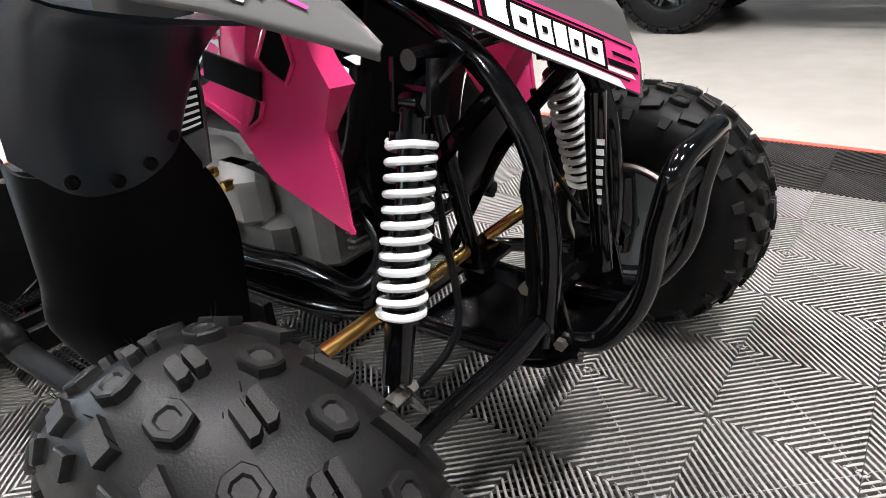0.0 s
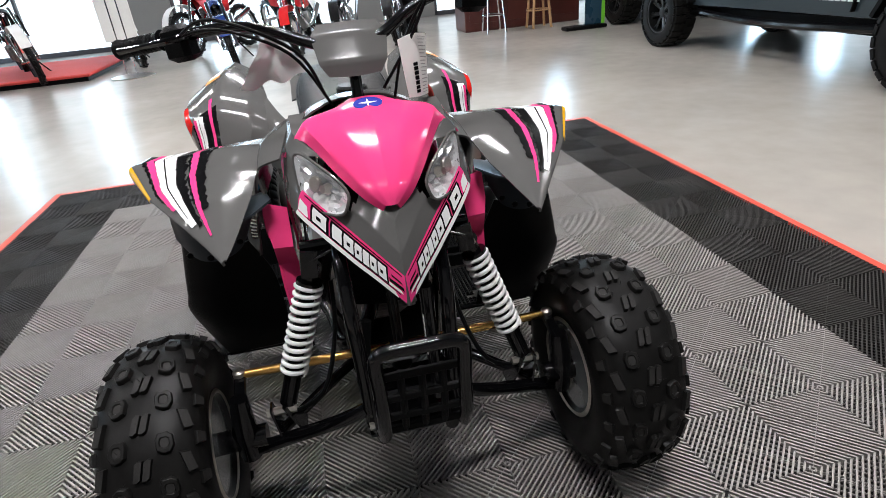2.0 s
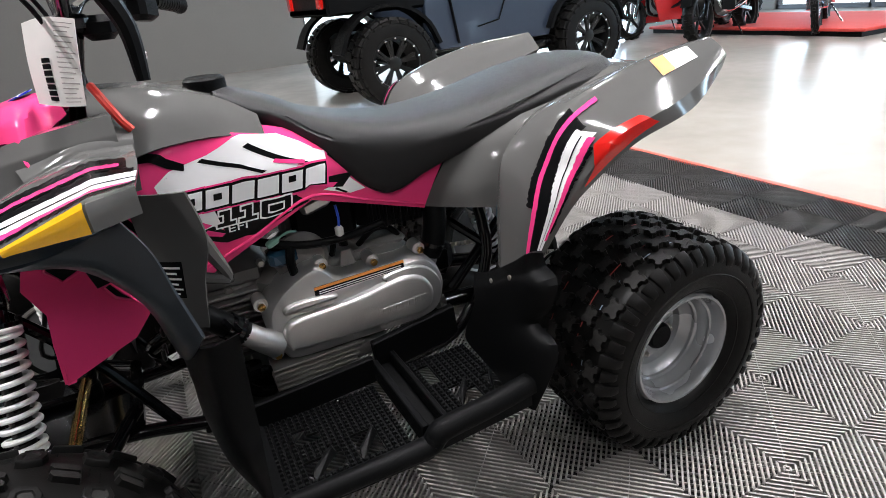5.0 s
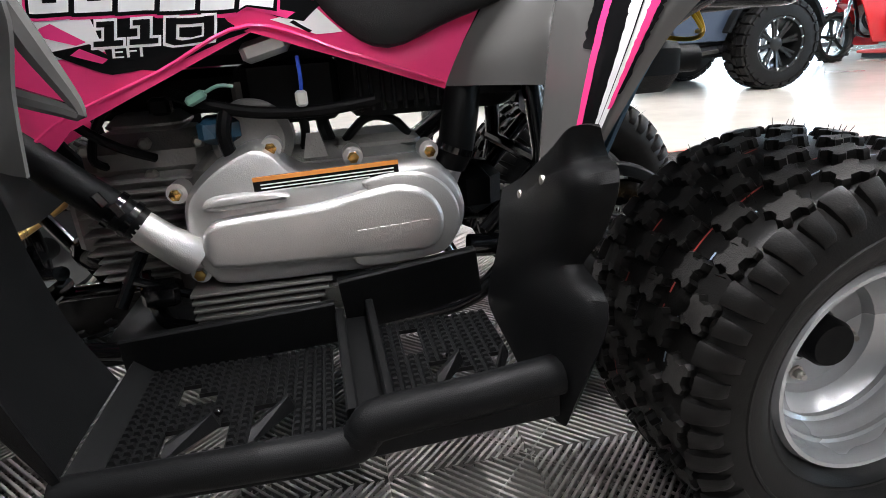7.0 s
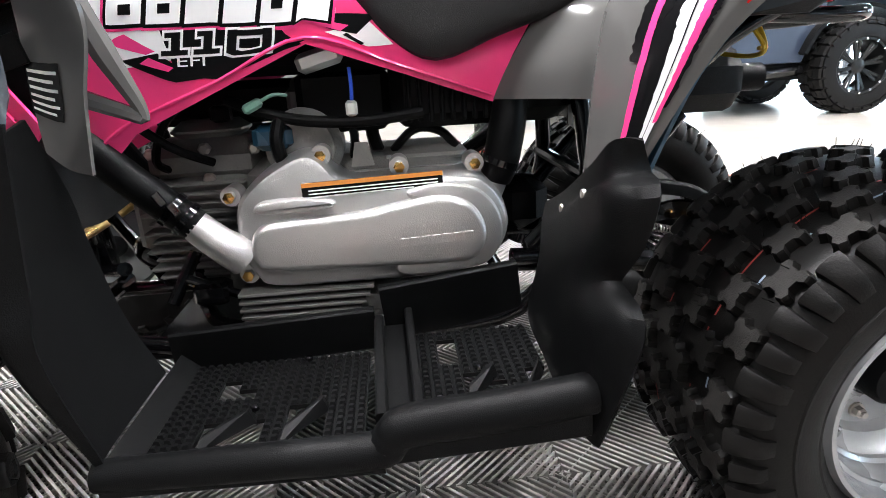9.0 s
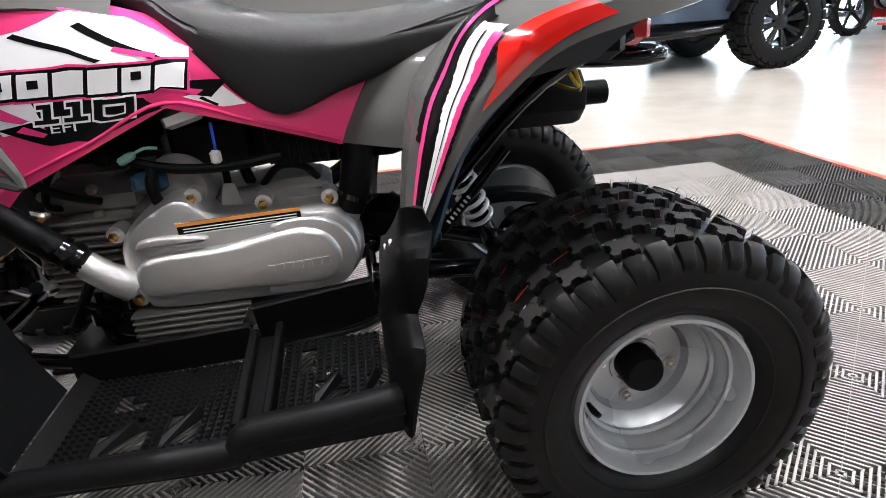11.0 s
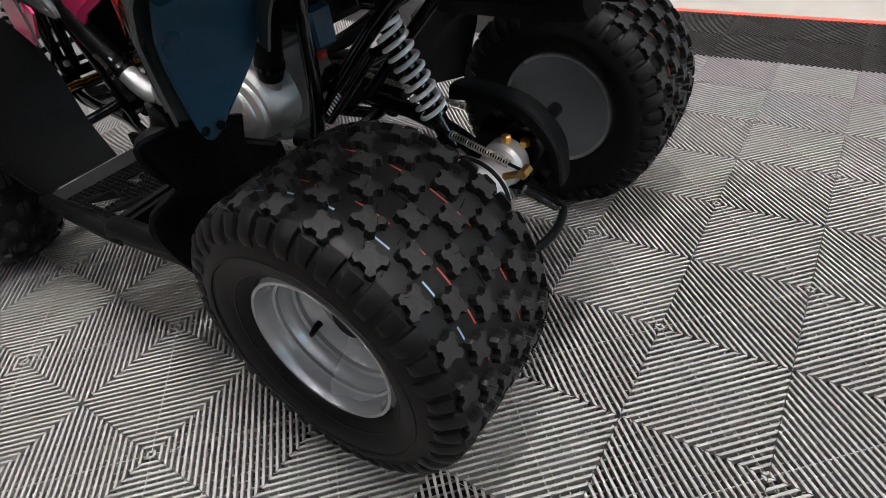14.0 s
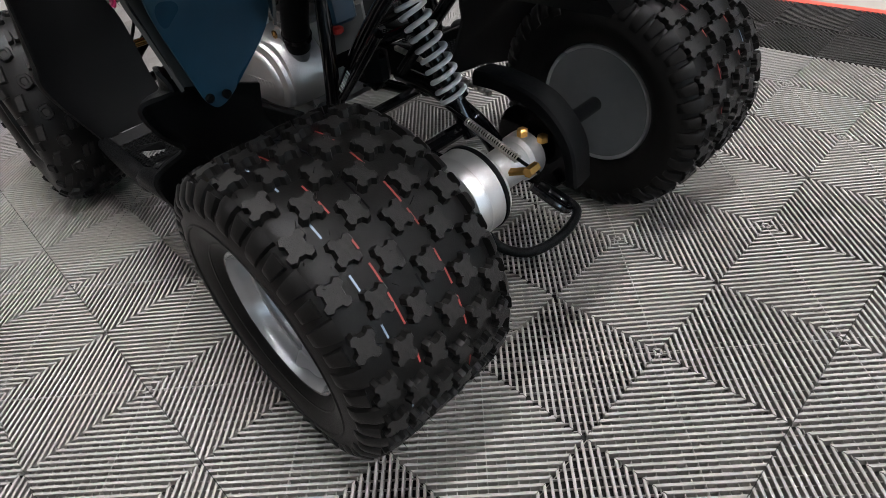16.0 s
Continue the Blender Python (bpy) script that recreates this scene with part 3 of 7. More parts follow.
fpair = both("front_fender", fender.shell(0.004, 28, 25, 1), GREY, label="gloss grey front fender with pink, white and black stripes")


def slant(c0, c1):
    return lambda u: c0 + (c1 - c0) * u


class Turned:
    """The same sheet with u and v changed over, so that stripes can run along the rows."""
    def __init__(self, s):
        self.s = s

    def at(self, u, v):
        return self.s.at(v, u)

    def normal(self, u, v):
        return self.s.normal(v, u)

    strip, patch = Surf.strip, Surf.patch


ft = Turned(fender)
for lo, hi, a0, a1, mt, rag, lift, nm in (
        ((0.27, 0.40), (0.40, 0.52), 0.06, 0.76, INK, 0.020, 0.0019, "black_stripe"),
        ((0.335, 0.47), (0.375, 0.515), 0.10, 0.88, PINKD, 0.007, 0.0024, "pink_stripe"),
        ((0.41, 0.54), (0.465, 0.61), 0.02, 0.82, INK, 0.022, 0.0019, "black_stripe"),
        ((0.47, 0.61), (0.61, 0.71), 0.0, 0.80, WHITE, 0.007, 0.0024, "white_stripe"),
        ((0.545, 0.655), (0.555, 0.665), 0.0, 0.76, INK, 0.0, 0.0030, "black_line"),
        ((0.615, 0.71), (0.66, 0.745), 0.02, 0.66, PINKD, 0.010, 0.0024, "pink_stripe"),
        ((0.665, 0.75), (0.69, 0.765), 0.06, 0.58, INK, 0.02, 0.0019, "black_stripe")):
    both(nm, ft.strip(slant(*lo), slant(*hi), a0, a1, lift, 60, 4, 1, rag, int(lo[0] * 100)), mt, fpair)
both("amber_reflector", ft.patch([(0.79, 0.255), (1.0, 0.255), (1.0, 0.50), (0.80, 0.50)], 0.0025, 10, 5, 1), AMBER, fpair, "amber corner reflector")

# bridge between fender and nose, and the dark inner fender below
bridge = Surf([[(1.92, 0.12, 0.755), (1.99, 0.13, 0.744), (2.07, 0.150, 0.720)], [(1.922, 0.17, 0.724), (1.985, 0.182, 0.726), (2.055, 0.194, 0.700)], [(1.93, 0.172, 0.660), (2.00, 0.182, 0.655), (2.06, 0.190, 0.650)]])
both("fender_bridge", bridge.shell(0.004, 10, 12, 1), GREY)
inner = Surf([
    [(2.10, 0.185, 0.655), (2.14, 0.235, 0.640), (2.13, 0.300, 0.635), (2.04, 0.375, 0.655), (1.95, 0.395, 0.685)],
    [(2.02, 0.205, 0.645), (2.04, 0.255, 0.638), (2.03, 0.320, 0.632), (1.985, 0.380, 0.632), (1.93, 0.402, 0.645)],
    [(1.965, 0.236, 0.598), (1.972, 0.268, 0.588), (1.966, 0.330, 0.575), (1.945, 0.385, 0.572), (1.918, 0.410, 0.590)],
    [(1.945, 0.262, 0.542), (1.948, 0.285, 0.508), (1.942, 0.330, 0.487), (1.928, 0.378, 0.492), (1.905, 0.414, 0.535)],
])
ipair = both("inner_fender", inner.shell(0.004, 18, 18, -1), INNERF, label="dark plastic inner fender with push pins", straight=True)
for y, z in ((0.283, 0.527), (0.312, 0.506), (0.347, 0.500), (0.385, 0.512)):
    both("push_pin", moved(lathe([(0.007, 0), (0.007, 0.003), (0.004, 0.005)], 12, axis="x"), Matrix.Translation((1.949, y, z))), BLACKP, ipair, straight=True)
# splash guard in front of the footwell
guard = Surf([
    [(1.938, 0.268, 0.520), (1.940, 0.300, 0.510), (1.934, 0.345, 0.502), (1.903, 0.405, 0.515), (1.866, 0.412, 0.525)],
    [(1.934, 0.236, 0.445), (1.935, 0.280, 0.430), (1.931, 0.355, 0.430), (1.905, 0.418, 0.440), (1.870, 0.420, 0.450)],
    [(1.930, 0.228, 0.385), (1.934, 0.285, 0.385), (1.930, 0.365, 0.390), (1.905, 0.425, 0.395), (1.872, 0.425, 0.405)],
    [(1.912, 0.228, 0.300), (1.918, 0.280, 0.300), (1.918, 0.380, 0.320), (1.895, 0.432, 0.345), (1.875, 0.430, 0.350)],
    [(1.885, 0.222, 0.225), (1.888, 0.280, 0.222), (1.888, 0.350, 0.222), (1.886, 0.383, 0.222), (1.878, 0.384, 0.224)],
])
both("splash_guard", guard.shell(0.004, 20, 18, -1), BLACKP, label="black plastic splash guard", straight=True)
# rear flank of the front fender, beside the tank
flank = Surf([
    [(1.955, 0.205, 0.665), (1.915, 0.235, 0.665), (1.880, 0.262, 0.668)],
    [(1.950, 0.215, 0.600), (1.905, 0.240, 0.598), (1.868, 0.262, 0.600)],
    [(1.948, 0.225, 0.530), (1.912, 0.242, 0.520), (1.885, 0.255, 0.535)],
    [(1.945, 0.230, 0.485), (1.920, 0.242, 0.468), (1.896, 0.250, 0.462)],
])
flk = both("fender_flank", flank.shell(0.004, 8, 14, -1), GREY)
hook = tube([(1.895, 0.225, 0.640), (1.872, 0.222, 0.575), (1.850, 0.215, 0.516), (1.868, 0.218, 0.520), (1.925, 0.225, 0.545)], [0.013, 0.013, 0.006, 0.008, 0.010], 8, 5)
both("fender_stay", hook, GREY)
both("warning_label", flank.patch([(0.02, 0.46), (0.5, 0.46), (0.5, 0.70), (0.02, 0.70)], 0.0014, 4, 4, -1), INK, flk, "black warning label with grey bars")
for o_ in both("fine_print", join(*[flank.patch([(0.06, 0.49 + 0.034 * k), (0.46 - 0.06 * (k % 2), 0.49 + 0.034 * k), (0.46 - 0.06 * (k % 2), 0.503 + 0.034 * k), (0.06, 0.503 + 0.034 * k)], 0.0019, 1, 3, -1) for k in range(6)]), PAPER, flk):
    tagged(o_, kind="stuff")

# pink side panels below the seat and tank, as a thick bent sheet
side_rows = [
    [(1.935, 0.150, 0.440), (1.915, 0.150, 0.465), (1.890, 0.146, 0.490), (1.790, 0.140, 0.534), (1.690, 0.135, 0.578), (1.585, 0.118, 0.541), (1.470, 0.096, 0.499)],
    [(1.942, 0.152, 0.480), (1.925, 0.152, 0.500), (1.890, 0.148, 0.525), (1.790, 0.141, 0.562), (1.690, 0.135, 0.600), (1.580, 0.118, 0.565), (1.463, 0.099, 0.518)],
    [(1.950, 0.156, 0.580), (1.930, 0.155, 0.600), (1.890, 0.150, 0.618), (1.790, 0.140, 0.640), (1.690, 0.130, 0.640), (1.570, 0.115, 0.590), (1.444, 0.103, 0.556)],
    [(1.955, 0.150, 0.650), (1.930, 0.150, 0.680), (1.890, 0.142, 0.700), (1.790, 0.122, 0.705), (1.690, 0.115, 0.672), (1.570, 0.106, 0.612), (1.418, 0.106, 0.600)],
    [(1.955, 0.130, 0.690), (1.930, 0.120, 0.715), (1.890, 0.108, 0.730), (1.790, 0.085, 0.722), (1.690, 0.080, 0.690), (1.570, 0.080, 0.630), (1.418, 0.086, 0.615)],
]
side = Surf(side_rows, "uv")
spair = both("side_panel", side.shell(0.006, 42, 18, 1), PINK, label="gloss pink side panel with white and black graphics")
both("panel_crease", tube([(1.930, 0.153, 0.478), (1.890, 0.149, 0.505), (1.790, 0.143, 0.544), (1.690, 0.137, 0.585), (1.585, 0.121, 0.549), (1.472, 0.100, 0.508)], 0.0024, 6, 5), PINK, spair)


def on_side(x, z):
    """The sheet's (u, v) at a place seen square from the side."""
    u = min(max((1.94 - x) / 0.50, 0.0), 1.0)
    v = 0.5
    for _ in range(30):
        p = side.at(u, v)
        u = min(max(u + (p.x - x) * 1.6, 0.0), 1.0)
        v = min(max(v + (z - p.z) * 2.2, 0.0), 1.0)
    return u, v


def side_quads(nm, mt, lift, *quads):
    for q in quads:
        both(nm, side.patch([on_side(*c) for c in q], lift, 6, 10, 1), mt, spair)


side_quads("white_graphic", WHITE, 0.0010, [(1.905, 0.604), (1.655, 0.600), (1.650, 0.650), (1.915, 0.655)], [(1.915, 0.652), (1.650, 0.645), (1.720, 0.690), (1.840, 0.672)],
           [(1.900, 0.608), (1.842, 0.608), (1.836, 0.568), (1.886, 0.562)], [(1.668, 0.590), (1.620, 0.572), (1.590, 0.573), (1.617, 0.600)])
side_quads("black_graphic", INK, 0.0013, [(1.890, 0.570), (1.800, 0.548), (1.775, 0.552), (1.850, 0.576)], [(1.845, 0.608), (1.720, 0.606), (1.694, 0.578), (1.835, 0.558)],
           [(1.830, 0.560), (1.790, 0.545), (1.690, 0.582), (1.720, 0.590)], [(1.692, 0.606), (1.660, 0.592), (1.632, 0.586), (1.606, 0.606)], [(1.850, 0.676), (1.760, 0.640), (1.752, 0.642), (1.842, 0.680)],
           [(1.780, 0.684), (1.690, 0.638), (1.682, 0.640), (1.770, 0.688)], [(1.648, 0.644), (1.612, 0.604), (1.600, 0.606), (1.638, 0.646)], [(1.648, 0.586), (1.628, 0.574), (1.624, 0.576), (1.643, 0.588)],
           [(1.930, 0.690), (1.870, 0.668), (1.868, 0.678), (1.925, 0.705)])
side_quads("pink_graphic", PINKD, 0.0016, [(1.895, 0.590), (1.862, 0.575), (1.852, 0.578), (1.880, 0.597)], [(1.700, 0.598), (1.650, 0.590), (1.640, 0.596), (1.690, 0.606)], [(1.870, 0.566), (1.842, 0.556), (1.836, 0.560), (1.860, 0.572)],
           [(1.740, 0.652), (1.690, 0.640), (1.688, 0.645), (1.735, 0.657)])
WORD = [(1.892 - 0.0395 * k, 1.892 - 0.0395 * k - 0.0345) for k in range(6)]
for e, lift, mt_, nm in ((0.0062, 0.0020, PINKD, "word_outline"), (0.0036, 0.0026, INK, "word_edge"), (0.0, 0.0033, WHITE, "word_block")):
    side_quads(nm, mt_, lift, *[[(a + e + 0.003, 0.607 - e - 0.0012 * k), (b - e + 0.003, 0.607 - e - 0.0012 * k), (b - e - 0.004, 0.634 + e - 0.0006 * k), (a + e - 0.004, 0.634 + e - 0.0006 * k)] for k, (a, b) in enumerate(WORD)])
side_quads("word_block_centre", INK, 0.0040, *[[(a - 0.011, 0.616), (b + 0.011, 0.616), (b + 0.009, 0.626), (a - 0.013, 0.626)] for a, b in (WORD[0], WORD[1], WORD[4])])


def lettered(text, size, x, z, mt, nm, lift, wide=1.62):
    g = letters(text, size, 0.0, Matrix.Identity(4))
    for sg in (1, -1):
        verts = []
        width = max(p[0] for p in g[0]) * wide
        for p in g[0]:
            dx = p[0] * wide + p[1] * 0.12
            q = on_side(x - dx if sg > 0 else x - width + dx, z + p[1])
            n = side.at(*q) + side.normal(*q) * lift
            verts.append((n.x, n.y * sg, n.z))
        ap(nm, (verts, g[1]) if sg > 0 else skewed((verts, g[1])), mt, spair[0 if sg > 0 else 1])


def digit_quads(x, digit, e):
    """The bars of one wide slab digit, x from its first edge; e widens them all round."""
    if digit == "1":
        bars = [(0.000, 0.028, 0.0, 0.0055), (0.010, 0.0195, 0.0, 0.024), (0.003, 0.0195, 0.0185, 0.024)]
    else:
        bars = [(0.0, 0.048, 0.0, 0.0060), (0.0, 0.048, 0.018, 0.024), (0.0, 0.0105, 0.0, 0.024), (0.0375, 0.048, 0.0, 0.024)]
    out = []
    for a, b, lo, hi in bars:
        k = 0.22
        lo, hi = lo - e, hi + e
        out.append([(x - a + e - k * lo, 0.5725 + lo), (x - b - e - k * lo, 0.5725 + lo), (x - b - e - k * hi, 0.5725 + hi), (x - a + e - k * hi, 0.5725 + hi)])
    return out


for e, lift, mt_, nm in ((0.0026, 0.0034, WHITE, "number_edge"), (0.0, 0.0042, INK, "number_stroke")):
    for x, dg in ((1.846, "1"), (1.812, "1"), (1.777, "0")):
        for q in digit_quads(x, dg, e):
            ap(nm, side.patch([on_side(*c) for c in q], lift, 5, 6, 1), mt_, spair[0])
            ap(nm, far(side.patch([on_side(3.567 - c[0], c[1]) for c in q], lift, 5, 6, 1)), mt_, spair[1])
lettered("EFI", 0.0170, 1.833, 0.5605, WHITE, "letters_efi", 0.0036)

# grey tail unit between the side panel and the rear fender
tail = Surf([
    [(1.470, 0.096, 0.502), (1.40, 0.165, 0.502), (1.325, 0.205, 0.498)],
    [(1.450, 0.104, 0.545), (1.39, 0.165, 0.548), (1.300, 0.200, 0.560)],
    [(1.417, 0.110, 0.600), (1.34, 0.160, 0.612), (1.240, 0.190, 0.640)],
    [(1.410, 0.094, 0.618), (1.32, 0.130, 0.640), (1.200, 0.160, 0.672)],
])
both("tail_side", tail.shell(0.004, 12, 14, 1), GREY)
rear_rows = [   # rear fender: from the inner edge over the crown to the outer lip; along u from the front leg to the tail
    [(1.404, 0.250, 0.416), (1.378, 0.215, 0.530), (1.330, 0.172, 0.595), (1.235, 0.160, 0.645), (1.080, 0.165, 0.682), (0.925, 0.190, 0.715)],
    [(1.410, 0.270, 0.414), (1.390, 0.246, 0.545), (1.360, 0.222, 0.615), (1.268, 0.210, 0.676), (1.090, 0.215, 0.718), (0.920, 0.228, 0.742)],
    [(1.404, 0.305, 0.432), (1.385, 0.302, 0.542), (1.356, 0.300, 0.610), (1.285, 0.300, 0.686), (1.100, 0.280, 0.740), (0.915, 0.255, 0.755)],
    [(1.392, 0.336, 0.445), (1.371, 0.346, 0.536), (1.346, 0.344, 0.597), (1.296, 0.352, 0.664), (1.120, 0.345, 0.712), (0.920, 0.288, 0.738)],
    [(1.388, 0.342, 0.443), (1.346, 0.368, 0.545), (1.312, 0.386, 0.602), (1.256, 0.402, 0.656), (1.115, 0.385, 0.688), (0.925, 0.305, 0.724)],
    [(1.384, 0.342, 0.440), (1.338, 0.372, 0.540), (1.297, 0.391, 0.590), (1.235, 0.404, 0.636), (1.100, 0.390, 0.666), (0.940, 0.310, 0.704)],
]
rear = Surf(rear_rows, "v")
rpair = both("rear_fender", rear.shell(0.005, 34, 26, -1), GREY, label="gloss grey rear fender with pink, white and black stripes")
lining = Surf([
    [(1.388, 0.262, 0.420), (1.370, 0.196, 0.490), (1.332, 0.180, 0.575), (1.245, 0.172, 0.635), (1.110, 0.172, 0.672), (0.960, 0.190, 0.700)],
    [(1.384, 0.285, 0.406), (1.368, 0.265, 0.485), (1.330, 0.262, 0.572), (1.248, 0.260, 0.640), (1.110, 0.250, 0.684), (0.950, 0.235, 0.712)],
    [(1.376, 0.308, 0.406), (1.352, 0.325, 0.500), (1.318, 0.335, 0.575), (1.245, 0.342, 0.632), (1.110, 0.325, 0.668), (0.945, 0.272, 0.704)],
    [(1.370, 0.322, 0.428), (1.336, 0.352, 0.532), (1.292, 0.370, 0.590), (1.227, 0.382, 0.640), (1.098, 0.366, 0.670), (0.955, 0.290, 0.704)],
])
lpair = both("fender_lining", lining.shell(0.004, 26, 16, -1), INNERP, label="dark plastic underside of the rear fender")
well = prism([(1.352, 0.178, 0.545), (1.300, 0.172, 0.562), (1.215, 0.168, 0.578), (1.110, 0.166, 0.596), (1.050, 0.168, 0.640), (1.100, 0.172, 0.668), (1.245, 0.172, 0.634), (1.332, 0.180, 0.574)], (0, -0.006, 0), 0.002)
both("well_panel", well, INNERF, lpair)
both("panel_bolt", moved(lathe([(0.010, -0.001), (0.010, 0.006), (0.006, 0.008)], 6), Matrix.Translation((1.180, 0.169, 0.612))), BLACKP, lpair)
for y, z in ((0.288, 0.420), (0.314, 0.424)):
    both("push_pin", moved(lathe([(0.007, 0), (0.007, -0.004), (0.004, -0.006)], 12, axis="x"), Matrix.Translation((1.368, y, z))), BLACKP, lpair)
rt = Turned(rear)
for lo, hi, a0, a1, mt, rag, lift, nm in (
        ((0.47, 0.39), (0.528, 0.45), 0.20, 0.60, INK, 0.012, 0.0020, "black_stripe"),
        ((0.525, 0.44), (0.562, 0.475), 0.04, 0.66, PINKD, 0.003, 0.0026, "pink_stripe"),
        ((0.56, 0.47), (0.70, 0.55), 0.04, 0.60, INK, 0.006, 0.0020, "black_stripe"),
        ((0.670, 0.520), (0.775, 0.622), 0.05, 0.58, WHITE, 0.007, 0.0025, "white_stripe"),
        ((0.715, 0.565), (0.722, 0.572), 0.06, 0.56, INK, 0.0, 0.0032, "black_line"),
        ((0.745, 0.605), (0.785, 0.635), 0.10, 0.56, PINKD, 0.005, 0.0027, "pink_stripe"),
        ((0.783, 0.635), (0.812, 0.655), 0.12, 0.52, INK, 0.014, 0.0020, "black_stripe")):
    both(nm, rt.strip(slant(*lo), slant(*hi), a0, a1, lift, 60, 5, -1, rag, int(lo[0] * 100)), mt, rpair)
both("red_reflector", join(rt.patch([(0.885, 0.33), (0.905, 0.33), (0.935, 0.56), (0.72, 0.53)], 0.004, 12, 6, -1), rt.patch([(0.72, 0.53), (0.935, 0.56), (0.90, 0.69), (0.76, 0.67)], 0.004, 10, 6, -1)), REDL, rpair, "long bent red side reflector")
both("warning_label", rt.patch([(0.44, 0.80), (0.58, 0.80), (0.58, 0.90), (0.44, 0.90)], 0.0014, 3, 3, -1), PAPER, rpair, "small orange and white warning label")
both("label_head", rt.patch([(0.44, 0.80), (0.58, 0.80), (0.58, 0.835), (0.44, 0.835)], 0.0019, 2, 3, -1), ORANGE, rpair)

# seat
seat_rows = []
for x, hw, zb, zt, rr in ((1.795, 0.040, 0.745, 0.766, 0.3), (1.750, 0.062, 0.712, 0.752, 0.3), (1.70, 0.078, 0.690, 0.732, 0.4), (1.655, 0.104, 0.654, 0.708, 0.5), (1.615, 0.121, 0.608, 0.695, 0.6), (1.580, 0.123, 0.575, 0.686, 0.6), (1.535, 0.124, 0.558, 0.678, 0.6),
                          (1.46, 0.124, 0.584, 0.672, 0.6), (1.38, 0.131, 0.606, 0.676, 0.6), (1.29, 0.136, 0.619, 0.690, 0.6), (1.20, 0.138, 0.642, 0.710, 0.6), (1.10, 0.130, 0.658, 0.726, 0.6), (1.03, 0.112, 0.675, 0.728, 0.5), (1.00, 0.085, 0.690, 0.716, 0.4)):
    seat_rows.append([(x, 0, zt), (x, hw * 0.45, zt - 0.002), (x, hw * 0.80, zt - 0.010), (x, hw * 0.97, zt - 0.030 if zt - zb > 0.05 else (zt + zb) / 2), (x, hw, (zb + zt) / 2 - 0.004), (x, hw * 0.98, zb + 0.006), (x, hw * 0.90, zb)])
seat = Surf(seat_rows)
seat_p = ap("seat", join(seat.shell(0.006, 24, 44, -1), flip(seat.shell(0.006, 24, 44, -1))), VINYL, label="black vinyl seat with a white round emblem")
both("seat_welt", tube([(x, hw * 1.0, (zb + zt) / 2 + 0.01) for x, hw, zb, zt in ((1.62, 0.120, 0.62, 0.69), (1.535, 0.1245, 0.575, 0.678), (1.46, 0.1265, 0.575, 0.672), (1.38, 0.1325, 0.60, 0.676), (1.29, 0.1365, 0.63, 0.69), (1.20, 0.133, 0.655, 0.708), (1.10, 0.119, 0.684, 0.722))], 0.0018, 6, 5), VINYL, (seat_p, seat_p), straight=True)
ap("seat_emblem", moved(lathe([(0.017, 0), (0.017, 0.0012), (0.013, 0.0012), (0.013, 0.0002)], 28, axis="z"), Matrix.Translation((1.07, 0, 0.7280)) @ Euler((0, radians(-8), 0)).to_matrix().to_4x4()), WHITE, seat_p)
for k in range(5):
    both("brand_block", bar((1.37 - 0.022 * k, 0.1327, 0.632 + 0.006 * k), (1.354 - 0.022 * k, 0.1335, 0.636 + 0.006 * k), 0.0016, 0.018), WHITE, (seat_p, seat_p), straight=True)
# tank top between the cowl and the seat
tank = Surf([[(1.97, 0.0, 0.790), (1.97, 0.06, 0.782), (1.97, 0.125, 0.745), (1.96, 0.152, 0.690)],
             [(1.90, 0.0, 0.785), (1.90, 0.06, 0.778), (1.90, 0.115, 0.750), (1.90, 0.145, 0.705)],
             [(1.82, 0.0, 0.765), (1.82, 0.055, 0.758), (1.82, 0.095, 0.738), (1.82, 0.125, 0.705)],
             [(1.74, 0.0, 0.735), (1.74, 0.045, 0.730), (1.74, 0.080, 0.712), (1.74, 0.105, 0.690)]])
ap("tank_cover", join(tank.shell(0.004, 14, 14, -1), flip(tank.shell(0.004, 14, 14, -1))), GREY, label="gloss grey tank cover")
ap("filler_cap", moved(lathe([(0.03, 0), (0.034, 0.005), (0.034, 0.024), (0.028, 0.029)], 24, axis="z"), Matrix.Translation((1.80, 0, 0.755))), BLACKP)

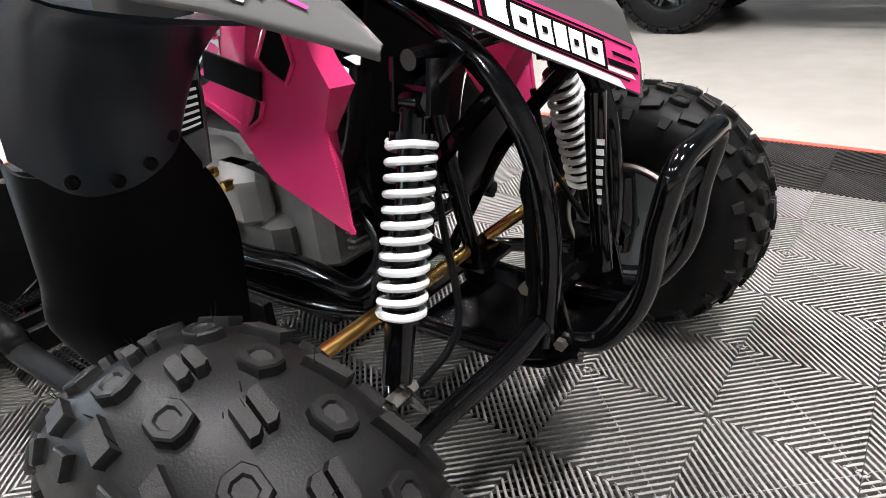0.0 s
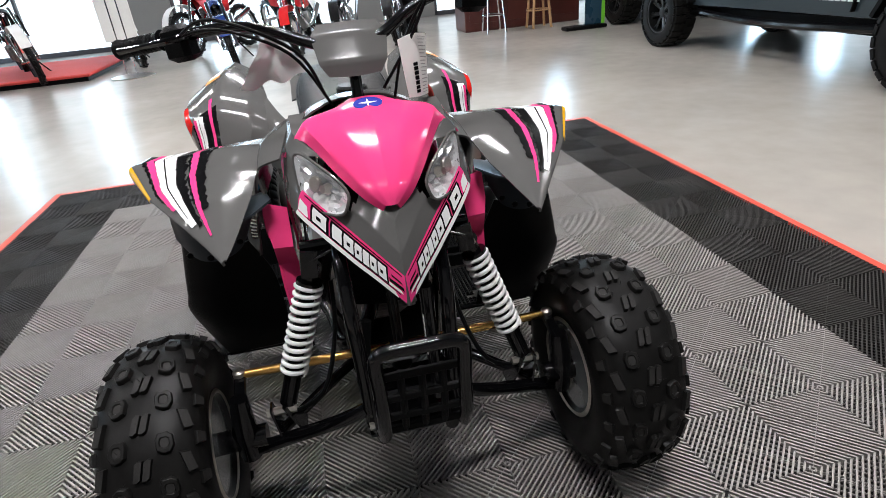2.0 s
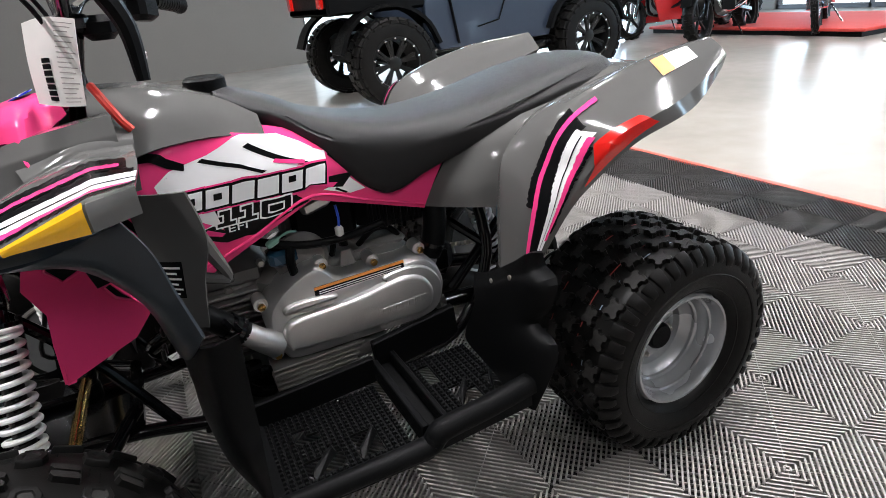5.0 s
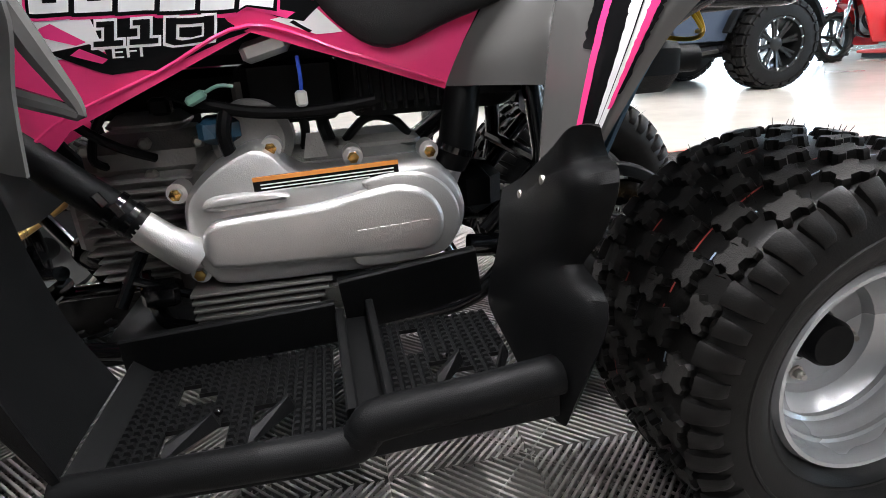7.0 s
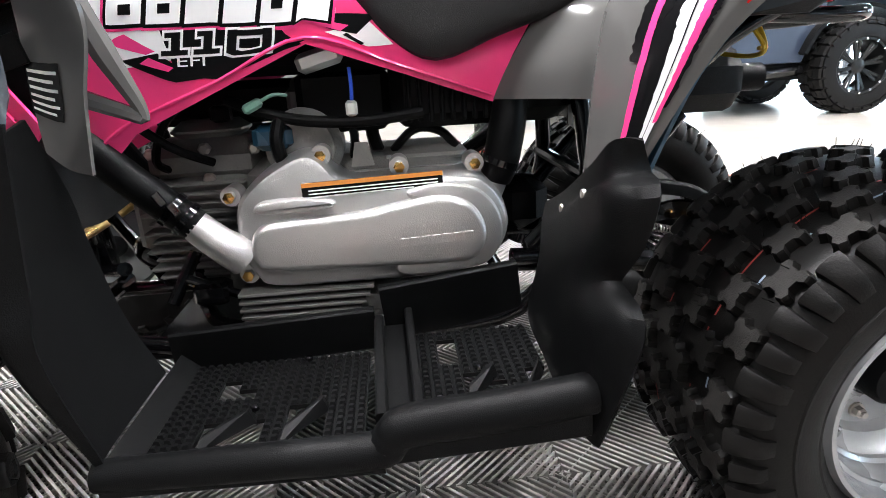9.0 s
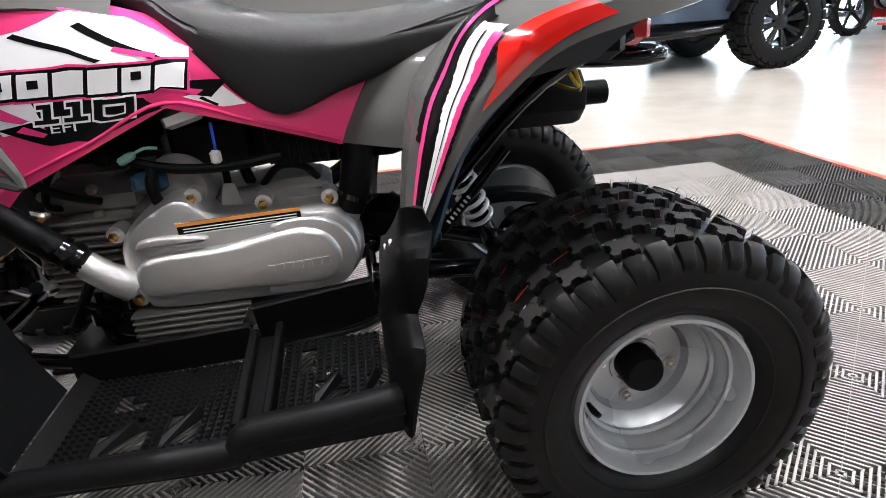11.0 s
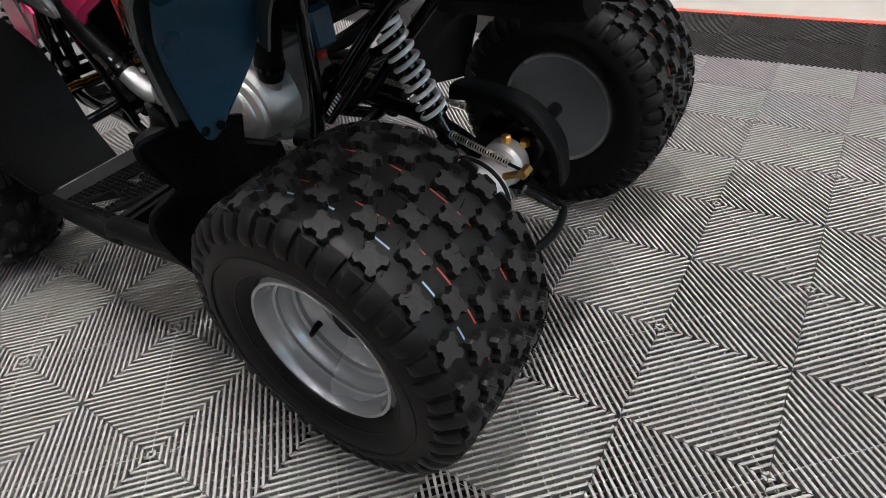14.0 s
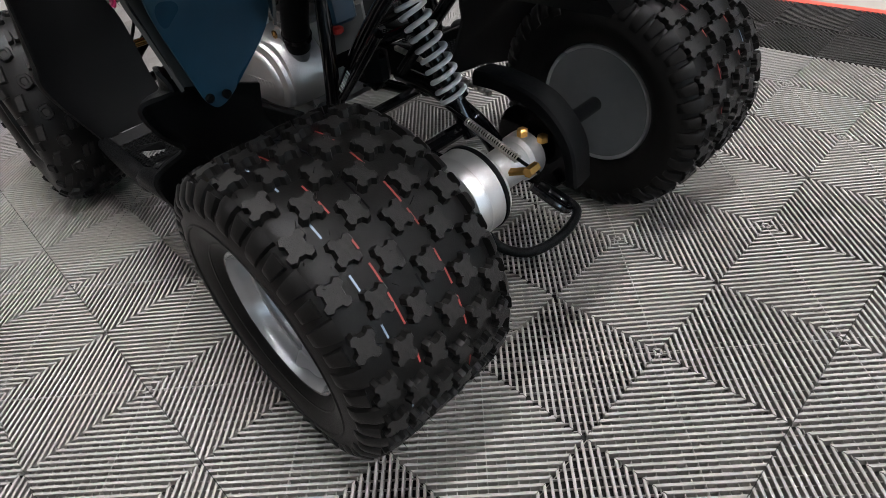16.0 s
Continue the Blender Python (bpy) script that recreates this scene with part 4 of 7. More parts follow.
# pink radiator-side panels, bent, with a tall slot: black plates imitate the dark openings
for k, fl in ((1, lambda g: g), (-1, flip)):
    pw = Surf([[(2.019, 0.210, 0.645), (2.075, 0.205, 0.645), (2.062, 0.165, 0.625)],
               [(1.996, 0.210, 0.590), (2.094, 0.205, 0.594), (2.084, 0.165, 0.584)],
               [(1.977, 0.210, 0.545), (2.104, 0.200, 0.566), (2.102, 0.165, 0.563)],
               [(1.953, 0.210, 0.507), (2.087, 0.200, 0.524), (2.064, 0.165, 0.512)],
               [(1.993, 0.208, 0.459), (2.094, 0.199, 0.476), (2.068, 0.168, 0.465)],
               [(2.085, 0.198, 0.416), (2.100, 0.194, 0.411), (2.090, 0.186, 0.408)]], "uv")
    p = ap("side_scoop", fl(pw.shell(0.005, 16, 40, 1)), PINK, label="gloss pink bent side scoop with two blacked-in openings", sharp=14)
    for o_ in ([(2.041, 0.622), (2.062, 0.616), (2.069, 0.589), (2.053, 0.568), (2.029, 0.579), (2.018, 0.592)], [(2.001, 0.553), (2.011, 0.547), (2.001, 0.529), (1.976, 0.516), (1.989, 0.533)]):
        ring = [Vector((x, 0.2120 - (x - 1.98) * 0.045, z)) for x, z in o_]
        ap("opening_plate", fl(prism([v - Vector((0, 0.002, 0)) for v in ring], (0, 0.0022, 0))), BLACKP, p, "black plate standing in for an opening")
        ap("opening_rim", fl(tube(ring + ring[:1], 0.0026, 8, 1)), PINK, p)
    ap("black_brace", fl(bar((2.02, 0.215, 0.565), (1.945, 0.225, 0.585), 0.004, 0.030)), BLACKP)

# footwells: rail, ribbed pads, crossbar
def footwell(fl):
    rail_f = fl(tube([(1.888, 0.382, 0.212), (1.760, 0.386, 0.213), (1.640, 0.388, 0.214), (1.622, 0.389, 0.226), (1.605, 0.390, 0.238), (1.52, 0.388, 0.243), (1.432, 0.380, 0.247)], [0.015, 0.017, 0.018, 0.019, 0.020, 0.020, 0.020], 12, 5))
    fw = ap("footwell", rail_f, BLACKP, None, "black plastic footwell with a studded floor")
    ap("rail_skirt", fl(join(bar((1.886, 0.384, 0.205), (1.63, 0.389, 0.205), 0.012, 0.028), bar((1.63, 0.389, 0.222), (1.434, 0.382, 0.226), 0.012, 0.045))), BLACKP, fw)
    def pad(x0, x1, y0, y1, z, holes):
        cells = []
        nx, ny = max(2, int((x1 - x0) / 0.02)), max(2, int((y1 - y0) / 0.02))
        dx, dy = (x1 - x0) / nx, (y1 - y0) / ny
        studs = []
        for i in range(nx):
            for j in range(ny):
                cx, cy = x0 + (i + 0.5) * dx, y0 + (j + 0.5) * dy
                if any(((cx - a) * (c - a) >= 0 and abs((cx - a) / (c - a) - 0.5) <= 0.5 and b + (cx - a) / (c - a) * s <= cy <= d) for a, b, c, d, s in holes):
                    continue
                cells.append(([(cx - dx / 2, cy - dy / 2, z), (cx + dx / 2, cy - dy / 2, z), (cx + dx / 2, cy + dy / 2, z), (cx - dx / 2, cy + dy / 2, z),
                               (cx - dx / 2, cy - dy / 2, z - 0.005), (cx + dx / 2, cy - dy / 2, z - 0.005), (cx + dx / 2, cy + dy / 2, z - 0.005), (cx - dx / 2, cy + dy / 2, z - 0.005)],
                              [(0, 1, 2, 3), (7, 6, 5, 4), (0, 4, 5, 1), (1, 5, 6, 2), (2, 6, 7, 3), (3, 7, 4, 0)]))
                for a in (-0.25, 0.25):
                    for b in (-0.25, 0.25):
                        px, py = cx + a * dx, cy + b * dy
                        r = 0.0040
                        studs.append(([(px - r, py - r, z), (px + r, py - r, z), (px + r, py + r, z), (px - r, py + r, z), (px - r * .6, py - r * .6, z + 0.0042), (px + r * .6, py - r * .6, z + 0.0042), (px + r * .6, py + r * .6, z + 0.0042), (px - r * .6, py + r * .6, z + 0.0042)],
                                      [(4, 5, 6, 7), (0, 1, 5, 4), (1, 2, 6, 5), (2, 3, 7, 6), (3, 0, 4, 7)]))
        return weld(join(*cells)), join(*studs)
    f1, s1 = pad(1.650, 1.862, 0.175, 0.365, 0.203, [(1.825, 0.215, 1.780, 0.262, 0.02), (1.815, 0.300, 1.760, 0.345, -0.01), (1.735, 0.290, 1.690, 0.345, 0.0)])
    f2, s2 = pad(1.452, 1.590, 0.175, 0.365, 0.222, [(1.565, 0.190, 1.545, 0.260, 0.01), (1.545, 0.285, 1.505, 0.335, 0.01), (1.480, 0.285, 1.460, 0.335, 0.0)])
    ap("floor_pad", fl(f1), BLACKP, fw)
    ap("floor_pad", fl(f2), BLACKP, fw)
    tagged(ap("pad_studs", fl(join(s1, s2)), BLACKP, fw), kind="stuff")
    for geo in (bar((1.636, 0.160, 0.228), (1.630, 0.372, 0.222), 0.012, 0.040), bar((1.598, 0.155, 0.238), (1.594, 0.372, 0.234), 0.010, 0.030), bar((1.616, 0.158, 0.226), (1.612, 0.372, 0.220), 0.030, 0.010)):
        ap("crossbar", fl(geo), BLACKP, fw, "ridged crossbar")
    ap("inner_wall", fl(join(bar((1.890, 0.172, 0.225), (1.640, 0.162, 0.232), 0.014, 0.055), bar((1.630, 0.150, 0.245), (1.450, 0.140, 0.262), 0.016, 0.075))), BLACKP, fw)
    ap("front_ramp", fl(Surf([[(1.862, 0.175, 0.203), (1.862, 0.27, 0.203), (1.862, 0.37, 0.203)], [(1.882, 0.175, 0.222), (1.884, 0.27, 0.220), (1.886, 0.37, 0.216)]]).shell(0.005, 6, 4, 1)), BLACKP, fw)
    for x, y, z in ((1.77, 0.285, 0.205), (1.525, 0.275, 0.224), (1.725, 0.185, 0.206)):
        ap("floor_bolt", fl(moved(lathe([(0.0048, 0), (0.0048, 0.004), (0.003, 0.005)], 6, axis="z"), Matrix.Translation((x, y, z)))), TUBE, fw)
    for x0, y0, x1, y1, z in ((1.815, 0.300, 1.765, 0.350, 0.206), (1.735, 0.290, 1.690, 0.345, 0.206), (1.545, 0.285, 1.505, 0.335, 0.225), (1.480, 0.285, 1.455, 0.335, 0.225)):
        ap("foot_cleat", fl(prism([(x0, y1, z - 0.004), (x1, y0, z - 0.004), (x1 + 0.006, y0, z + 0.012), (x0 - 0.004, y1 - 0.02, z + 0.004)], (0, 0.006, 0))), BLACKP, fw)
    # heel guard plate
    heel = Surf([
        [(1.426, 0.208, 0.390), (1.420, 0.260, 0.413), (1.411, 0.318, 0.450), (1.404, 0.350, 0.477), (1.386, 0.358, 0.478)],
        [(1.430, 0.210, 0.372), (1.424, 0.266, 0.396), (1.416, 0.324, 0.428), (1.405, 0.358, 0.445), (1.378, 0.354, 0.445)],
        [(1.432, 0.212, 0.360), (1.427, 0.270, 0.385), (1.420, 0.330, 0.418), (1.412, 0.380, 0.432), (1.386, 0.400, 0.438)],
        [(1.434, 0.215, 0.335), (1.431, 0.275, 0.350), (1.424, 0.335, 0.375), (1.412, 0.375, 0.392), (1.392, 0.390, 0.394)],
        [(1.436, 0.200, 0.300), (1.435, 0.275, 0.310), (1.428, 0.330, 0.335), (1.416, 0.358, 0.348), (1.402, 0.366, 0.350)],
        [(1.440, 0.183, 0.262), (1.438, 0.290, 0.285), (1.430, 0.375, 0.318), (1.416, 0.408, 0.328), (1.402, 0.421, 0.328)],
        [(1.440, 0.183, 0.230), (1.438, 0.300, 0.236), (1.430, 0.375, 0.262), (1.420, 0.402, 0.266), (1.414, 0.413, 0.264)],
        [(1.440, 0.270, 0.215), (1.438, 0.330, 0.200), (1.430, 0.365, 0.193), (1.426, 0.378, 0.191), (1.422, 0.383, 0.191)],
    ])
    hg = ap("heel_guard", fl(heel.shell(0.006, 20, 30, 1)), BLACKP, None, "black plastic heel guard below the rear fender")
    for x, y, z in ((1.4255, 0.265, 0.397), (1.4205, 0.318, 0.423)):
        ap("push_pin", fl(moved(lathe([(0.005, 0), (0.005, 0.004), (0.003, 0.005)], 10, axis="x"), Matrix.Translation((x + 0.001, y, z)))), STEEL, hg)


footwell(lambda g: g)
footwell(far)

# ---- the quad bike: wheels ----
def on_tyre(prof, s, w, h):
    """A point of the tread: s metres round, w across (along the carcass), h above the carcass."""
    mid = len(prof) // 2
    arc = [0.0]
    for a, b in zip(prof, prof[1:]):
        arc.append(arc[-1] + math.hypot(b[0] - a[0], b[1] - a[1]))
    arc = [q - arc[mid] for q in arc]
    def at(q):
        return float(np.interp(q, arc, [p[0] for p in prof])), float(np.interp(q, arc, [p[1] for p in prof]))
    (r, y), (r0, y0), (r1, y1) = at(w), at(w - 0.008), at(w + 0.008)
    l = math.hypot(r1 - r0, y1 - y0)
    r, y = r + h * (y1 - y0) / l, y - h * (r1 - r0) / l
    a = s / prof[mid][0]
    return (r * math.cos(a), y, r * math.sin(a))


def knob(prof, w0, poly, h, taper=0.86, turn=0.0, dent=0.0):
    """One tread knob at the top of the tyre; with dent its top is hollowed."""
    ct, st = math.cos(turn), math.sin(turn)
    pts = [(x * ct - y * st, x * st + y * ct) for x, y in poly]
    n = len(pts)
    rings = [(1.10, -0.003), (1.0, h * 0.35), (0.97, h * 0.82), (taper, h)]
    if dent:
        rings += [(0.56, h), (0.46, h - dent)]
    verts = [on_tyre(prof, x * k, w0 + y * k, z) for k, z in rings for x, y in pts]
    faces = [(r * n + i, r * n + (i + 1) % n, (r + 1) * n + (i + 1) % n, (r + 1) * n + i) for r in range(len(rings) - 1) for i in range(n)]
    return verts, faces + [tuple(range((len(rings) - 1) * n, len(rings) * n))]


def full_profile(half):
    return [(r, -w) for r, w in reversed(half)] + [(r, w) for r, w in half[1:]] if half[0][1] == 0 else None


def hairs(prof, n, hw, seed):
    """Thin moulding hairs left on a new tyre."""
    rnd = random.Random(seed)
    g = []
    for _ in range(n):
        s, w = rnd.uniform(0, 2 * math.pi * prof[len(prof) // 2][0]), rnd.uniform(-hw, hw)
        a, b = Vector(on_tyre(prof, s, w, 0.006)), Vector(on_tyre(prof, s + rnd.uniform(-.004, .004), w + rnd.uniform(-.003, .003), rnd.uniform(0.014, 0.021)))
        g.append(tube([a, b], [0.0006, 0.0003], 3, 1))
    return join(*g)


REAR = full_profile([(0.2100, 0), (0.2098, 0.052), (0.2085, 0.086), (0.2040, 0.107), (0.1900, 0.121), (0.1650, 0.1275), (0.1450, 0.1240), (0.128, 0.115), (0.1175, 0.103), (0.1115, 0.090)])
FRONT = full_profile([(0.230, 0), (0.2285, 0.028), (0.223, 0.055), (0.213, 0.074), (0.196, 0.086), (0.165, 0.090), (0.130, 0.083), (0.1155, 0.074), (0.1105, 0.066)])


def carcass(prof):
    return lathe(prof + [(prof[-1][0] - 0.004, prof[-1][1] - 0.006), (prof[0][0] - 0.004, prof[0][1] + 0.006)], 96, True)


def tread(wheel, prof, columns, n):
    """Knobs round the tyre, one mesh for each column: (across, outline, height, taper, turn, dent, steps of a pitch)."""
    for w, poly, h, taper, turn, dent, steps in columns:
        me = mesh_of("tread_knob", *knob(prof, w, poly, h, taper, turn, dent), sharp=35)
        me.materials.append(RUBBER)
        me.materials.append(KNOBTOP)
        me.polygons[len(me.polygons) - 1].material_index = 1
        for k in range(n):
            for st in steps:
                o = new("tread_knob", me)
                o.parent = wheel
                o.matrix_basis = Matrix.Rotation(-2 * math.pi * (k + st) / n, 4, "Y")


HEXA = [(-0.017, -0.008), (-0.008, -0.0135), (0.010, -0.0135), (0.017, -0.003), (0.017, 0.006), (0.006, 0.0135), (-0.010, 0.0135), (-0.017, 0.006)]
HALF = [(-0.017, -0.0055), (0.012, -0.0055), (0.017, -0.001), (0.017, 0.0055), (-0.012, 0.0055), (-0.017, 0.001)]
WEDGE = [(-0.020, -0.006), (0.018, -0.010), (0.020, 0.004), (-0.014, 0.008)]
LUG = [(-0.012, -0.009), (0.012, -0.009), (0.0095, 0.009), (-0.0095, 0.009)]
BOW = [(-0.019, -0.009), (-0.0165, -0.0155), (-0.009, -0.0170), (-0.0050, -0.0122), (0.0050, -0.0122), (0.009, -0.0170), (0.0165, -0.0155), (0.019, -0.009), (0.0142, -0.0040), (0.0142, 0.0040), (0.019, 0.009), (0.0165, 0.0155), (0.009, 0.0170), (0.0050, 0.0122), (-0.0050, 0.0122), (-0.009, 0.0170), (-0.0165, 0.0155), (-0.019, 0.009), (-0.0142, 0.0040), (-0.0142, -0.0040)]


def mirror_y(poly, sg):
    return [(x, y * sg) for x, y in poly]


FRONT_TREAD = [(sg * 0.0068, HALF, 0.009, 0.92, 0.2, 0.0, (0.0,)) for sg in (-1, 1)]
FRONT_TREAD += [(sg * 0.036, mirror_y(HEXA, sg), 0.009, 0.88, 0.12 * sg, 0.0022, (0.5,)) for sg in (-1, 1)]
FRONT_TREAD += [(sg * 0.068, mirror_y(WEDGE, sg), 0.0085, 0.9, 0.35 * sg, 0.0, (0.0,)) for sg in (-1, 1)]
FRONT_TREAD += [(sg * 0.092, mirror_y(LUG, sg), 0.007, 0.85, 0.0, 0.0, (0.5,)) for sg in (-1, 1)]
REAR_TREAD = [(w, [(x * 0.90, y * 0.86) for x, y in BOW], 0.0102, 0.90, 0.12 if w > 0 else -0.12, 0.0, (0.5 if q % 2 else 0.0,)) for q, w in enumerate((-0.089, -0.054, -0.018, 0.018, 0.054, 0.089))]


def ring_line(prof, w, a0, a1, wd, h):
    verts, faces = [], []
    n = 6
    for i in range(n + 1):
        s = (a0 + (a1 - a0) * i / n) * prof[len(prof) // 2][0]
        verts += [on_tyre(prof, s, w - wd, h), on_tyre(prof, s, w + wd, h)]
    faces = [(2 * i, 2 * i + 1, 2 * i + 3, 2 * i + 2) for i in range(n)]
    return verts, faces


def shoulder_lug(prof, w0, w1, half, h, sg):
    """A long lug from the edge of the tread down the sidewall, thinning as it goes."""
    verts, n = [], 6
    for k in range(n):
        f = k / (n - 1)
        w, hw = w0 + (w1 - w0) * f, half * (1 - 0.28 * f)
        top = h * (1 - f) ** 0.6 + 0.0012
        for x, z in ((-hw * 1.15, -0.002), (-hw, top * 0.8), (-hw * 0.7, top), (hw * 0.7, top), (hw, top * 0.8), (hw * 1.15, -0.002)):
            verts.append(on_tyre(prof, x, sg * w, z))
    faces = [(r * 6 + i, r * 6 + i + 1, r * 6 + 7 + i, r * 6 + 6 + i) for r in range(n - 1) for i in range(5)]
    return verts, faces + [tuple(range(6)), tuple(range((n - 1) * 6, n * 6))]


def shoulder(wheel, prof, n):
    """Long and short lugs in turn round both edges of the tread."""
    for sg in (1, -1):
        for w0, w1, half, st in ((0.102, 0.140, 0.0120, 0.0), (0.108, 0.135, 0.0100, 0.5)):
            me = mesh_of("tread_lug", *shoulder_lug(prof, w0, w1, half, 0.0085, sg), sharp=35)
            me.materials.append(RUBBER)
            for k in range(n):
                o = new("tread_lug", me)
                o.parent = wheel
                o.matrix_basis = Matrix.Rotation(-2 * math.pi * (k + st + (0.0 if sg > 0 else 0.5)) / n, 4, "Y")


rim_r = lathe([(0.1165, 0.1015), (0.1125, 0.1075), (0.108, 0.1075), (0.1045, 0.102), (0.1015, 0.094), (0.0995, 0.078), (0.093, 0.068), (0.0905, 0.060), (0.0895, 0.046), (0.083, 0.038), (0.0715, 0.030), (0.069, 0.022), (0.0665, 0.018),
               (0.036, 0.018), (0.035, 0.0205), (0.031, 0.0205), (0.030, 0.016), (0.004, 0.016), (0.004, 0.010), (0.062, 0.012), (0.082, 0.002), (0.091, -0.020), (0.096, -0.060), (0.099, -0.092), (0.106, -0.100), (0.1135, -0.104), (0.1165, -0.100), (0.110, -0.085), (0.106, 0.0), (0.110, 0.085)], 64, True)
rear_wheel = ap("rear_wheel", moved(rim_r, Matrix.Translation((OX, 0, 0))), RIMS, None, "deep-dished silver steel rim with a knobbly tyre")
rear_wheel.matrix_basis = pose(1.117 - OX, 0.325, 0.2205, 0, 17, 0)
part("tyre", carcass(REAR), RUBBER, rear_wheel, "black knobbly tyre with bow-tie knobs and moulding hairs", 40)
tread(rear_wheel, REAR, REAR_TREAD, 22)
shoulder(rear_wheel, REAR, 22)
part("bead_ring", join(lathe([(0.1580, 0.1250), (0.1595, 0.1285), (0.1620, 0.1290), (0.1640, 0.1260)], 72, True), lathe([(0.1290, 0.1145), (0.1300, 0.1170), (0.1330, 0.1175), (0.1345, 0.1155)], 72, True)), RUBBER, rear_wheel)
tagged(part("moulding_hairs", hairs(REAR, 200, 0.10, 5), RUBBER, rear_wheel), kind="stuff")
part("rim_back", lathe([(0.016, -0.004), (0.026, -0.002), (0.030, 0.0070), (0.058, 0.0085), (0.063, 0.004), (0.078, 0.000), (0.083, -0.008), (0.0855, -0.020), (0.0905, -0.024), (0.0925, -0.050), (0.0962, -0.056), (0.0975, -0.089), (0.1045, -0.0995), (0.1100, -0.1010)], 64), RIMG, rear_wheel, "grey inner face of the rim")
part("rim_step", lathe([(0.1010, 0.083), (0.0962, 0.081), (0.0962, 0.076), (0.1010, 0.074)], 72, True), RIMS, rear_wheel)
part("rim_step", lathe([(0.0915, 0.058), (0.0862, 0.054), (0.0862, 0.048), (0.0915, 0.046)], 72, True), RIMS, rear_wheel)
part("hub_cap", lathe([(0.028, 0.016), (0.0275, 0.046), (0.024, 0.052), (0.002, 0.053)], 28), BLACKP, rear_wheel, "black rubber hub cap")
for a in range(4):
    ca, sa = math.cos(a * math.pi / 2 + 0.5), math.sin(a * math.pi / 2 + 0.5)
    part("wheel_nut", moved(join(lathe([(0.0085, 0), (0.0085, 0.0025), (0.003, 0.003)], 12), lathe([(0.0062, 0.002), (0.0062, 0.009), (0.004, 0.011)], 6), lathe([(0.0036, 0.01), (0.0036, 0.014)], 8)), Matrix.Translation((0.051 * ca, 0.018, 0.051 * sa))), STEEL, rear_wheel)
part("valve_stem", tube([(0.082, 0.040, -0.020), (0.080, 0.052, -0.020), (0.076, 0.064, -0.021)], [0.0055, 0.005, 0.0035], 10, 3), BLACKP, rear_wheel)
for w, m_, seed in ((0.038, LINE_R, 1), (-0.036, LINE_R, 2), (0.062, LINE_B, 3), (0.0, INK, 4)):
    rl = random.Random(seed)
    a0 = 0.0
    while a0 < 6.1:
        a1 = a0 + rl.uniform(0.05, 0.22)
        part("paint_line", ring_line(REAR, w + rl.uniform(-0.001, 0.001), a0, a1, 0.0012, 0.0006), m_, rear_wheel)
        a0 = a1 + rl.uniform(0.04, 0.25)
copy_thing(rear_wheel, pose(1.117 - OX, -0.388, 0.2205, 0, -40, 180))

rim_f = lathe([(0.1145, 0.070), (0.106, 0.078), (0.101, 0.076), (0.099, 0.06), (0.088, 0.05), (0.080, 0.03), (0.04, 0.026), (0.03, 0.040), (0.004, 0.042), (0.004, -0.01), (0.045, -0.012), (0.075, -0.030), (0.090, -0.055), (0.097, -0.070), (0.104, -0.078), (0.1145, -0.074), (0.109, -0.06), (0.109, 0.06)], 64, True)
front_wheel = ap("front_wheel", moved(rim_f, Matrix.Translation((OX, 0, 0))), RIMB, None, "black steel rim with a bright lip and knobbly tyre")
front_wheel.matrix_basis = pose(2.185 - OX, 0.410, 0.2235, 0, 8, 1.5) @ Matrix.Scale(0.937, 4)
part("tyre", carcass(FRONT), RUBBER, front_wheel, "black knobbly front tyre with hexagonal knobs", 40)
tread(front_wheel, FRONT, FRONT_TREAD, 20)
tagged(part("moulding_hairs", hairs(FRONT, 90, 0.07, 8), RUBBER, front_wheel), kind="stuff")
part("rim_back", lathe([(0.035, -0.0125), (0.044, -0.0128), (0.074, -0.0312), (0.089, -0.056), (0.0962, -0.0705)], 64, False), RIMG, front_wheel, "grey inner face of the rim")
part("rim_lip", lathe([(0.1135, -0.0775), (0.1085, -0.0815), (0.1035, -0.0790), (0.107, -0.0770)], 64, True), STEEL, front_wheel, "bright steel rim lip")
part("brake_drum", lathe([(0.058, -0.020), (0.060, -0.030), (0.060, -0.058), (0.054, -0.064), (0.020, -0.066)], 40), RIMB, front_wheel, "black front brake drum")
for a in range(4):
    ca, sa = math.cos(a * math.pi / 2 + 0.2), math.sin(a * math.pi / 2 + 0.2)
    part("wheel_nut", moved(lathe([(0.007, 0), (0.007, -0.010), (0.004, -0.012)], 6), Matrix.Translation((0.072 * ca, -0.028, 0.072 * sa))), STEEL, front_wheel)
copy_thing(front_wheel, pose(2.198 - OX, -0.434, 0.2235, 0, -70, 182))

# ---- front suspension ----
def shock(name, top, bot, r_spring, wire, turns, label):
    t, b = Vector(top), Vector(bot)
    d = (b - t).normalized()
    s = ap(name, coil(t, b, r_spring, wire, turns), SPRING, None, label)
    ap("damper", join(rod(t - d * 0.035, b + d * 0.02, r_spring * 0.62, 16), rod(b - d * 0.005, b + d * 0.075, r_spring * 0.72, 16), rod(t - d * 0.010, t + d * 0.004, r_spring * 1.05, 18), rod(b - d * 0.004, b + d * 0.006, r_spring * 1.05, 18)), TUBE, s, "black damper body")
    ap("top_eye", moved(lathe([(0.008, -0.016), (0.017, -0.015), (0.017, 0.015), (0.008, 0.016)], 18, axis="x"), Matrix.Translation(t - d * 0.042)), TUBE, s)
    ap("eye_bolt", moved(lathe([(0.011, 0.016), (0.011, 0.026), (0.006, 0.029)], 6, axis="x"), Matrix.Translation(t - d * 0.042)), STEEL, s)
    return s


